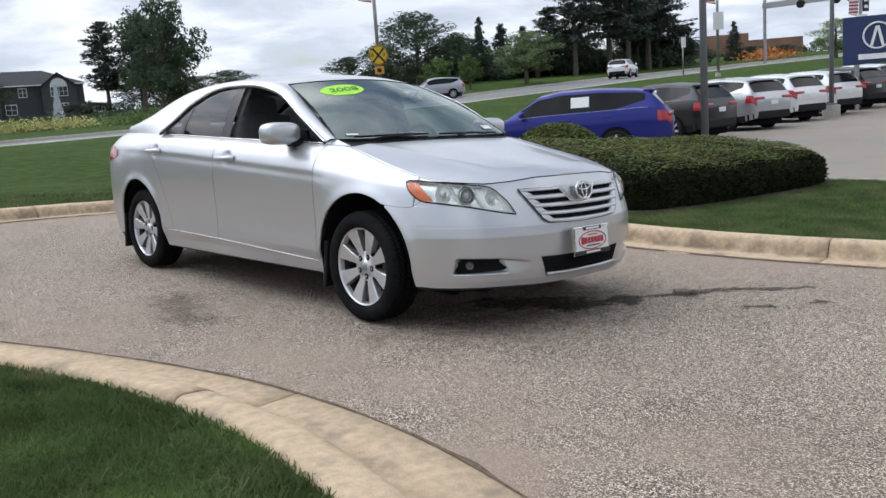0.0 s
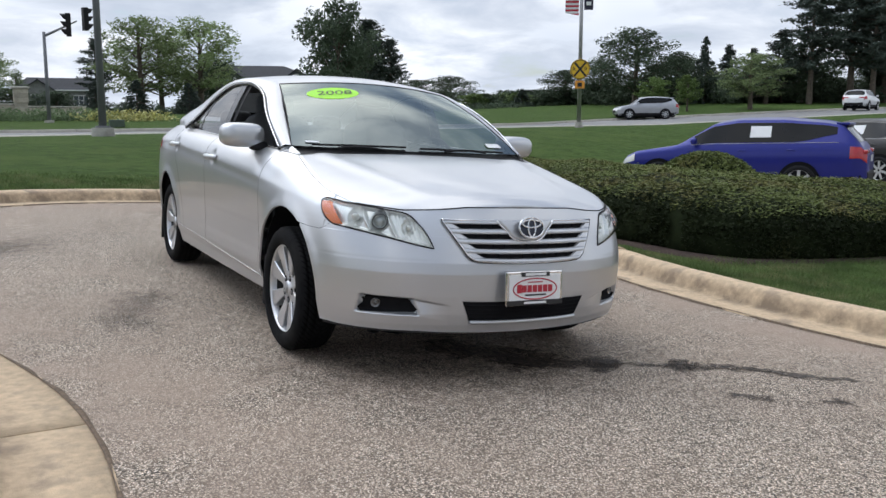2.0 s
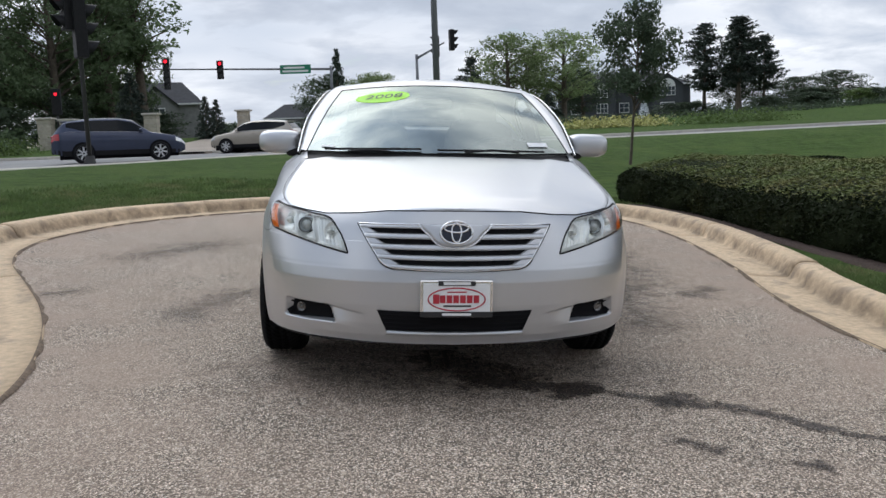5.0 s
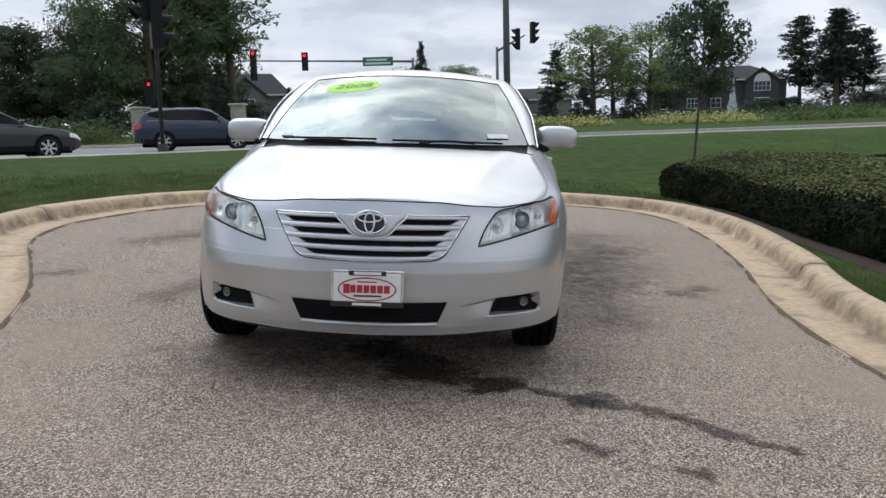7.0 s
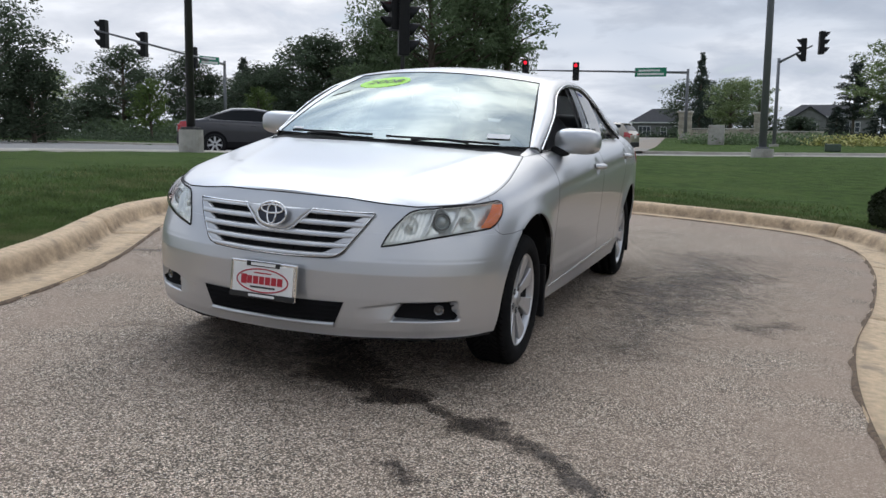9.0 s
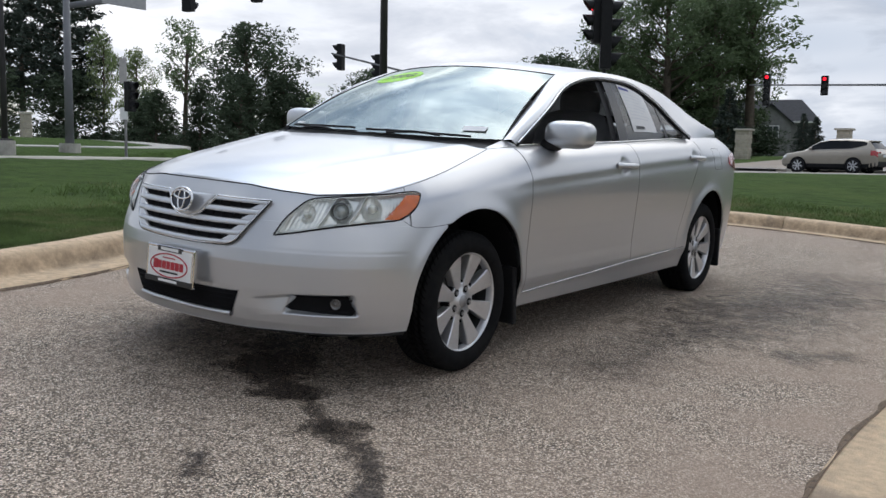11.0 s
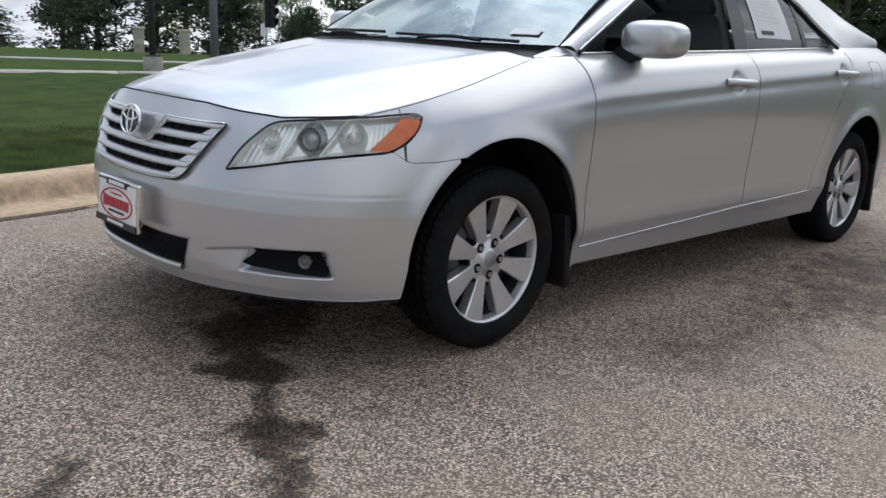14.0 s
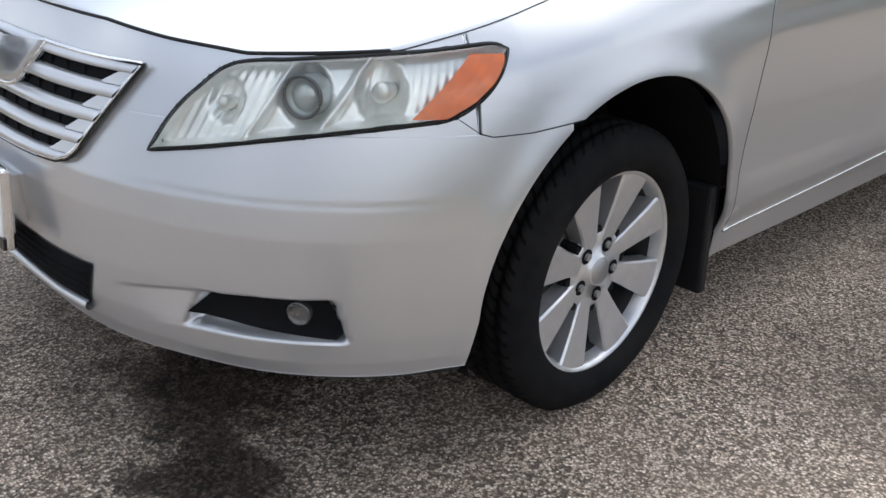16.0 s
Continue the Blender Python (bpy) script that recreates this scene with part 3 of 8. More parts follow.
def skin(s, z, off=0.0):
    """A place on the body: s along the outline from the nose (negative on the right-hand side), z its height."""
    s, z = np.broadcast_arrays(np.asarray(s, float), np.asarray(z, float))
    side, a = np.where(s < 0, -1.0, 1.0), np.abs(s)
    px, py = np.interp(a, ARC, CONT[:, 0]), np.interp(a, ARC, CONT[:, 1])
    nx, ny = np.interp(a, ARC, NRM[:, 0]), np.interp(a, ARC, NRM[:, 1])
    ln = np.hypot(nx, ny)
    nx, ny = nx / ln, ny / ln
    low = np.interp(z, [0.16, 0.20, 0.24, 0.29, 0.35, 0.42, 0.5, 0.6, 0.72, 0.80, 0.86, 0.95, 1.1], [0.085, 0.062, 0.050, 0.040, 0.029, 0.018, 0.009, 0.002, 0.0, 0.0, 0.001, 0.003, 0.006])
    # the doors flare out again above the sills
    flank = smooth01((py + 1.12) / 0.16) * smooth01((1.16 - py) / 0.16)
    dip = np.interp(z, [0.30, 0.34, 0.37, 0.41, 0.45, 0.50, 0.58, 0.68, 0.76, 0.82], [0.002, -0.006, -0.009, -0.004, 0.003, 0.007, 0.008, 0.005, 0.001, 0.0])
    low = low + dip * flank
    low = low * (1 - 0.65 * smooth01((-1.5 - py) / 0.3) * (z < 0.7))
    nose = keyed(a, NOSE_KEYS)
    front = np.interp(z, [0.50, 0.55, 0.8], [0.0, 0.006, 0.088]) + np.interp(z, [0.16, 0.22, 0.27, 0.32, 0.40, 0.5], [0.10, 0.045, 0.024, 0.013, 0.004, 0.0])
    inset = low * (1 - nose) + front * nose
    # shoulder crease, above which the flank leans in
    zc = np.interp(py, [-1.9, -1.5, -0.96, 0.0, 1.1, 2.0], [0.74, 0.79, 0.838, 0.895, 0.945, 0.97])
    inset = inset + 0.24 * 0.005 * np.logaddexp(0.0, (z - zc) / 0.005) * (1 - nose)
    # a shallow scoop runs under the crease along the doors
    inset = inset + 0.0034 * np.exp(-(((z - zc + 0.030) / 0.026) ** 2)) * smooth01((py + 1.25) / 0.35) * smooth01((1.9 - py) / 0.5)
    tz = top_z(a)
    roll = keyed(a, ROLL_KEYS)
    inset = inset + roll * np.exp(-np.maximum(tz - z, 0) / (0.076 - 0.038 * smooth01((py + 1.15) / 0.3) * smooth01((1.5 - py) / 0.4)))
    for ya in AXLES:
        r = np.hypot(py - ya, z - WHEEL_Z)
        inset = inset - 0.011 * np.exp(-(((r - ARCH_R + 0.005) / 0.045) ** 2)) * (np.abs(py - ya) < 0.5)
    for hy, hz in HANDLES:
        inset = inset + 0.015 * np.exp(-(((py - hy) / 0.050) ** 2 + ((z - hz - 0.004) / 0.040) ** 2) ** 2)
    # scoop in the bumper: a sharp upper crease from near the intake to the fog lamp, its floor sloping out to a ledge
    zt, zb = np.interp(a, [0.36, 0.565, 0.80], [0.360, 0.391, 0.397]), np.interp(a, [0.36, 0.55, 0.80], [0.288, 0.313, 0.312])
    w = (zt - z) / (zt - zb)
    deep = smooth01((a - 0.556 + 0.034 * w) / 0.014)
    floor = np.clip(w / 0.10, 0, 1) * ((1 - deep) * np.clip(1 - w, 0, 1) + deep * np.clip((1 - w) / 0.10, 0, 1))
    inset = inset + (0.017 + 0.020 * deep) * smooth01((a - 0.37) / 0.15) * smooth01((0.824 - a - 0.024 * np.clip(1 - w, 0, 1)) / 0.010) * floor * (w > 0)
    # crease across the bumper under the lamps
    inset = inset + 0.0011 * np.exp(-np.maximum(0.562 - z, 0) / 0.045) / (1 + np.exp(np.clip((z - 0.562) / 0.0022, -40, 40))) * smooth01((a - 0.40) / 0.15) * smooth01((-1.76 - py) / 0.10)
    inset = inset - off
    return np.stack([side * (px - nx * inset), py - ny * inset, z], -1)


def arch_z(y, base):
    """Lower edge of the skin: base, or the wheel arch above it."""
    z = np.array(base, float) * np.ones_like(y)
    for ya in AXLES:
        foot = 1 - np.clip((np.abs(y - ya) - ARCH_R) / 0.014, 0, 1)
        z = np.maximum(z, np.where(np.abs(y - ya) < ARCH_R + 0.014, z + (WHEEL_Z - z) * foot, 0))
        d = ARCH_R**2 - (y - ya) ** 2
        z = np.maximum(z, np.where(d > 0, WHEEL_Z + np.sqrt(np.maximum(d, 0)), 0))
    return z


def y_at(s):
    return np.interp(np.abs(s), ARC, CONT[:, 1])


def stations(y0, y1, n):
    """Places along the flank, crowded at the ends of the wheel arches."""
    ys = list(np.linspace(y0, y1, n))
    for ya in AXLES:
        ys += [ya + ARCH_R * math.cos(k * math.pi / 40) for k in range(41)]
        ys += [ya + sgn * (ARCH_R - d) for sgn in (-1, 1) for d in (0.002, 0.004, -0.005, -0.010, -0.014)]
    return np.array(sorted({round(v, 5) for v in ys if y0 <= v <= y1}))


HL_TOP = spline([(0.472, 0.613), (0.505, 0.668), (0.545, 0.711), (0.605, 0.752), (0.722, 0.766), (0.842, 0.776), (0.967, 0.785), (1.08, 0.795), (1.112, 0.789)], 90)
HL_LOW = spline([(0.472, 0.613), (0.565, 0.629), (0.677, 0.650), (0.805, 0.669), (0.92, 0.682), (0.992, 0.691), (1.045, 0.716), (1.082, 0.748), (1.112, 0.789)], 90)


def lamp_edge(grow):
    """The headlamp's outline as (arc, height), pushed outwards."""
    p = np.vstack([HL_TOP, HL_LOW[-2:0:-1]])
    t = np.roll(p, -1, 0) - np.roll(p, 1, 0)
    t /= np.linalg.norm(t, axis=1)[:, None] + 1e-9
    return p + grow * np.stack([-t[:, 1], t[:, 0]], 1)


LAMP_HOLE = lamp_edge(0.003)


def lamp_cut(s, z):
    """Which cells of a grid of places on the skin lie in a headlamp's opening."""
    mid = lambda a: (a[:-1, :-1] + a[1:, :-1] + a[1:, 1:] + a[:-1, 1:]) / 4  # noqa: E731
    s, z = np.broadcast_arrays(np.abs(s), z)
    return inside(LAMP_HOLE, mid(s), mid(z))


def panel(name, s, lo, hi, nv, parent, mat=None, side=1, thick=0.012, off=0.0, label="", smooth=True):
    """A body panel between two edges, with its edges folded inwards."""
    s, lo, hi = np.asarray(s, float), np.asarray(lo, float), np.asarray(hi, float)
    s = np.r_[s[0], s[0], s[0] + 0.002 * np.sign(s[-1] - s[0]), s[1:-1], s[-1] - 0.002 * np.sign(s[-1] - s[0]), s[-1], s[-1]]
    lo, hi = (np.r_[v[0], v[0], v[0], v[1:-1], v[-1], v[-1], v[-1]] for v in (lo, hi))
    v = np.r_[0, 0, 0.004, np.linspace(0.02, 0.98, nv), 0.996, 1, 1]
    z = lo[:, None] + (hi - lo)[:, None] * v
    o = np.full(z.shape, off)
    if thick:
        o[0], o[-1], o[:, 0], o[:, -1] = off - thick, off - thick, off - thick, off - thick
    return grid_object(name, skin(side * s[:, None] + (1e-7 * side), z, o), mat or PAINT, parent, smooth, label=label, drop=lamp_cut(s[:, None], z))


def ribbon(name, pts, r, mat, parent, seg=6, label=""):
    """A thin rounded strip along places."""
    p = np.asarray(pts, float)
    t = np.gradient(p, axis=0)
    t /= np.linalg.norm(t, axis=1)[:, None] + 1e-9
    ref = np.array([0.31, 0.2, 0.93])
    a = np.cross(t, ref)
    a /= np.linalg.norm(a, axis=1)[:, None] + 1e-9
    b = np.cross(t, a)
    ang = np.linspace(0, 2 * math.pi, seg, endpoint=False)
    g = p[None] + r * (np.cos(ang)[:, None, None] * a + np.sin(ang)[:, None, None] * b)
    return grid_object(name, g, mat, parent, True, close_u=True, label=label)


def pillow(name, cx, cy, cz, rx, ry, rz, mat, parent, e=0.45, m=None, label="", nu=28, nv=16):
    """A rounded block (superellipsoid)."""
    u, v = np.meshgrid(np.linspace(0, 2 * math.pi, nu, endpoint=False), np.linspace(-math.pi / 2, math.pi / 2, nv), indexing="ij")
    p = lambda w: np.sign(w) * np.abs(w) ** e  # noqa: E731
    g = np.stack([rx * p(np.cos(v)) * p(np.cos(u)), ry * p(np.cos(v)) * p(np.sin(u)), rz * p(np.sin(v))], -1)
    if m is not None:
        g = g @ np.array(m.to_3x3()).T
    return grid_object(name, g + (cx, cy, cz), mat, parent, True, close_u=True, label=label)


car = thing("sedan", "silver four-door sedan with alloy wheels, front windows open", "car", LEAN @ Matrix.Translation((0.012, 0, 0)))

SILL = [(-1.1, 0.305), (-0.95, 0.308), (0.13, 0.352), (0.8, 0.366), (1.1, 0.372)]


CUT_Y, CUT_Z = (0.83, 0.87, 0.93, 0.985, 1.06, 1.13, 1.17, 1.18), (0.36, 0.47, 0.62, 0.74, 0.85, 0.945, 1.02, 1.06)


def sill_z(y):
    return np.interp(y, *zip(*SILL))


# front bumper with the nose, one piece across the car
ys = np.array(sorted([*stations(-2.0, -1.62, 40), -1.8003, -1.7999]))
s_side = np.array([at_y(v) for v in ys if v > -1.93])
s_half = np.r_[np.linspace(0, at_y(-1.93), 110)[:-1], s_side]
y_half = y_at(s_half)
bump_top = np.where(y_half < -1.80, top_z(s_half), np.interp(y_half, [-1.80, -1.775, -1.70, -1.6], [0.664, 0.657, 0.658, 0.669]))
bump_top[y_half < -1.80] = top_z(s_half[y_half < -1.80]) - 0.002
bump_low = arch_z(y_half, keyed(s_half, [(0, 0.226), (at_x(0.5), 0.240), (at_y(-1.9), 0.240), (at_y(-1.6), 0.252)]))
keep = bump_top - bump_low > 0.004
s_half, bump_top, bump_low, y_half = s_half[keep], bump_top[keep], bump_low[keep], y_half[keep]
# lower band over the full width; upper band between the lamps
cut_z = np.where(y_half < -1.80, 0.664, bump_top)
bumper = panel("front_bumper", np.r_[-s_half[:0:-1], s_half], np.r_[bump_low[:0:-1], bump_low], np.r_[cut_z[:0:-1], cut_z], 120, car, thick=0.0)
nose_s = s_half[y_half < -1.80]
nose_top = top_z(nose_s) - 0.002
panel("nose_panel", np.r_[-nose_s[:0:-1], nose_s], np.full(2 * len(nose_s) - 1, 0.664), np.r_[nose_top[:0:-1], nose_top], 26, car, thick=0.0)

for side, word in ((1, "left"), (-1, "right")):
    ys = stations(-1.795, -0.984, 110)
    s = np.array([at_y(v) for v in ys])
    lo = arch_z(ys, 0.205)
    seam = np.interp(ys, [-1.80, -1.775, -1.70, -1.6], [0.666, 0.659, 0.660, 0.671])
    lo = np.where(ys < -1.60, np.maximum(lo, seam), lo)
    panel("fender", s, lo, top_z(s) - 0.002, 60, car, side=side)
    ys = np.linspace(-0.980, 0.162, 110)
    s = np.array([at_y(v) for v in ys])
    door = panel("front_door", s, sill_z(ys), top_z(s), 90, car, side=side)
    ys = np.linspace(0.167, 1.178, 104)
    s = np.array([at_y(v) for v in ys])
    cut = np.where(ys < 0.828, 0.0, np.interp(ys, CUT_Y, CUT_Z) + 0.004)
    rear_door = panel("rear_door", s, np.maximum(sill_z(ys), cut), top_z(s), 90, car, side=side)
    ys = stations(0.836, 2.02, 90)
    s = np.array([at_y(v) for v in ys])
    cut = np.interp(ys, [*CUT_Y, 1.186], [*CUT_Z, 1.3])
    lo = arch_z(ys, np.where(ys < 1.4, sill_z(ys), 0.26))
    panel("quarter_panel", s, np.minimum(lo, np.minimum(cut, top_z(s)) - 0.001), np.minimum(cut, top_z(s)), 44, car, side=side)
    ys = stations(-1.03, 1.025, 60)
    s = np.array([at_y(v) for v in ys])
    panel("rocker_panel", s, arch_z(ys, 0.236), np.maximum(sill_z(ys) - 0.006, arch_z(ys, 0.236) + 0.001), 12, car, side=side)
    ys = np.linspace(-0.97, 0.84, 60)
    ribbon("sill_moulding", skin(side * np.array([at_y(v) for v in ys]), sill_z(ys) - 0.003, 0.001), 0.0028, CHROME, car)
    # dark lines of the panel gaps
    gz = np.linspace(0.31, 0.975, 40)
    ribbon("panel_gap", skin(side * np.full(40, at_y(-0.982)), gz, -0.0015), 0.0019, PANEL_IN, car)
    gz = np.linspace(0.36, 1.02, 40)
    ribbon("panel_gap", skin(side * np.full(40, at_y(0.1645)), gz, -0.0015), 0.0019, PANEL_IN, car)
    gz = np.linspace(0.37, 1.04, 50)
    ribbon("panel_gap", skin(side * np.array([at_y(v) for v in np.interp(gz, CUT_Z, CUT_Y)]), gz, -0.0015), 0.0019, PANEL_IN, car)
    gy = np.linspace(-1.835, -1.60, 30)
    ribbon("panel_gap", skin(side * np.array([at_y(v) for v in gy]), np.interp(gy, [-1.835, -1.80, -1.775, -1.70, -1.6], [0.690, 0.666, 0.658, 0.659, 0.670]), -0.0006), 0.0011, PANEL_IN, car)
    # mud flaps behind the wheels
    for ya, yf in ((-1.40, -1.026), (1.388, 1.772)):
        bm = bmesh.new()
        box(bm, 0.68, 0.862, yf - 0.02, yf + 0.012, 0.155, 0.43, 0.008, Matrix.Translation((0, 0, 0)))
        for v in bm.verts:
            v.co.x *= side
            v.co.y += (v.co.z - 0.3) * -0.10
        part("mud_flap", bm, BLACK, car)
    # handles with their cups
    for (hy, hz), dr in zip(HANDLES, (door, rear_door)):
        s0 = at_y(hy)
        dent = 0.015 * np.exp(-((np.linspace(-0.095, 0.095, 24) / 0.050) ** 4))
        h = skin(side * (s0 + np.linspace(-0.095, 0.095, 24)), hz + np.linspace(0.002, -0.002, 24), dent + 0.020 + 0.012 * np.sin(np.linspace(0, math.pi, 24)))
        h[0], h[-1] = skin(side * (s0 - 0.098), hz, 0.0), skin(side * (s0 + 0.098), hz, 0.0)
        ribbon("door_handle", h, 0.0155, PAINT, dr, 12)

# dark shell under the panels, so that the gaps read as gaps
ys = stations(-2.0, 2.1, 120)
s_u = np.r_[np.linspace(0, at_y(-1.99), 40), [at_y(v) for v in ys if v > -1.98], np.linspace(at_y(2.12), TAIL, 30)]
lo_u = arch_z(y_at(s_u), 0.225)
for side in (1, -1):
    hi_u = np.maximum(top_z(s_u) - 0.015, lo_u + 0.002)
    v = np.linspace(0, 1, 40)
    grid_object("inner_shell", skin(side * s_u[:, None] + 1e-7 * side, lo_u[:, None] + (hi_u - lo_u)[:, None] * v, -0.014), PANEL_IN, car, drop=lamp_cut(s_u[:, None], lo_u[:, None] + (hi_u - lo_u)[:, None] * v))

# rear bumper, tail and lamps
s_r = np.linspace(at_y(2.026), TAIL, 40)
s_full = np.r_[s_r, 2 * TAIL - s_r[-2::-1]]


def tail_skin(name, zl, zh, mat, s_lo=0, off=0.0, parent=car, label=""):
    a = s_full
    z = np.linspace(zl, zh, 16)
    left = skin(np.minimum(a, TAIL)[:, None], z[None, :] * np.ones((len(a), 1)), off)
    mirror = np.where(a > TAIL, -1.0, 1.0)
    refl = skin(np.where(a > TAIL, 2 * TAIL - a, a)[:, None], z[None, :] * np.ones((len(a), 1)), off)
    refl[..., 0] *= mirror[:, None]
    return grid_object(name, refl, mat, parent, label=label)


tail_skin("rear_bumper", 0.26, 0.745, PAINT)
tail_skin("tail_panel", 0.75, 1.078, PAINT)
for side in (1, -1):
    s = np.linspace(at_y(1.82), at_y(2.28), 24)
    zl = np.interp(s, [s[0], s[6], s[-1]], [0.895, 0.862, 0.82])
    zh = np.interp(s, [s[0], s[6], s[-1]], [0.945, 0.972, 0.98])
    panel("tail_lamp", s, zl, zh, 8, car, RED_LENS, side, 0.004, 0.007)
    # filler flap outline on the left-hand quarter only
fl = [(1.45, 0.875), (1.455, 0.985), (1.47, 1.0), (1.60, 1.0), (1.615, 0.985), (1.60, 0.875), (1.585, 0.862), (1.465, 0.862), (1.45, 0.875)]
fl = spline(fl, 60)
ribbon("filler_flap_gap", skin(np.array([at_y(v) for v in fl[:, 0]]), fl[:, 1], -0.0006), 0.0013, PANEL_IN, car)

# bonnet
s_e = np.r_[np.linspace(0, at_y(-1.99), 60)[1:], np.linspace(at_y(-1.99), at_y(-1.14), 70)[1:]]
edge = skin(s_e, top_z(s_e) - 0.002)
edge = edge[np.r_[True, np.diff(edge[:, 1]) > 1e-4]]
lam = np.linspace(-1, 1, 61)
zc = np.interp(edge[:, 1], [-2.19, -2.15, -2.08, -1.98, -1.8, -1.5, -1.25, -1.13], [0.79, 0.806, 0.832, 0.858, 0.894, 0.942, 0.978, 0.992])
zc = np.convolve(np.pad(zc, 6, mode="edge"), np.ones(13) / 13, "valid")
zc[:8] = np.maximum(zc[:8], edge[:8, 2] + 0.001)
bx = edge[:, 0][:, None] * 0.997 * lam
by = edge[:, 1][:, None] - 0.03 * (1 - lam**2) * smooth01((edge[:, 1][:, None] + 1.6) / 0.46) + 0.0 * lam
bz = edge[:, 2][:, None] + (zc - edge[:, 2])[:, None] * (1 - np.abs(lam) ** 2.3)
rid = np.interp(edge[:, 1], [-2.2, -1.9, -1.14], [0.30, 0.42, 0.60])[:, None]
bz = bz + 0.007 * np.exp(-(((np.abs(bx) - rid) / 0.05) ** 2)) * smooth01((edge[:, 1][:, None] + 2.1) / 0.3) * (np.abs(bx) < edge[:, 0][:, None] * 0.97)
g = np.stack([bx, by, bz], -1)
fold = g.copy()
fold[..., 2] -= 0.012
g = np.concatenate([fold[:1], g, fold[-1:]], 0)
fl, fr = g[:, :1].copy(), g[:, -1:].copy()
fl[..., 2] -= 0.010
fr[..., 2] -= 0.010
g = np.concatenate([fl, g, fr], 1)
hood = grid_object("bonnet", g, PAINT, car)
ribbon("bonnet_gap", skin(np.linspace(-at_y(-1.93), at_y(-1.93), 120), top_z(np.linspace(-at_y(-1.93), at_y(-1.93), 120)) + 0.001, -0.001), 0.0032, PANEL_IN, car)
for side in (1, -1):
    s_g = np.linspace(at_y(-1.93), at_y(-1.15), 90)
    ribbon("bonnet_side_gap", skin(s_g, top_z(s_g), 0.0003) * (side, 1, 1), 0.0009, PANEL_IN, car)

# cowl between bonnet and windscreen
u, v = np.meshgrid(np.linspace(-1, 1, 31), np.linspace(0, 1, 4), indexing="ij")
cow0 = np.stack([0.712 * u, -1.145 - 0.03 * (1 - u**2), 0.955 + 0.03 * (1 - u**2)], -1)
cow1 = np.stack([0.712 * u, -0.97 - 0.15 * (1 - u**2), 1.003 - 0.002 * u**2], -1)
grid_object("cowl", cow0 + (cow1 - cow0) * v[..., None], BLACK, car)

# greenhouse
ROOF_EDGE = spline([(0.722, -1.005, 1.010), (0.645, -0.64, 1.198), (0.565, -0.287, 1.362), (0.555, 0, 1.405), (0.56, 0.4, 1.418), (0.565, 0.8, 1.400), (0.575, 1.15, 1.350), (0.60, 1.5, 1.255), (0.63, 1.90, 1.128)], 240)
WINDOW_TOP = spline([(0.766, -0.955, 0.990), (0.745, -0.66, 1.160), (0.690, -0.40, 1.284), (0.657, -0.1, 1.352), (0.65, 0.2, 1.370), (0.655, 0.5, 1.354), (0.692, 0.78, 1.268), (0.745, 0.95, 1.165), (0.822, 1.085, 1.062)], 200)


def edge_at(line, y):
    y = np.asarray(y, float)
    return np.stack([np.interp(y, line[:, 1], line[:, 0]), y, np.interp(y, line[:, 1], line[:, 2])], -1)


def belt(y, off=0.0):
    s = np.interp(np.asarray(y, float), CONT[:, 1], ARC)
    return skin(s, top_z(s), off)


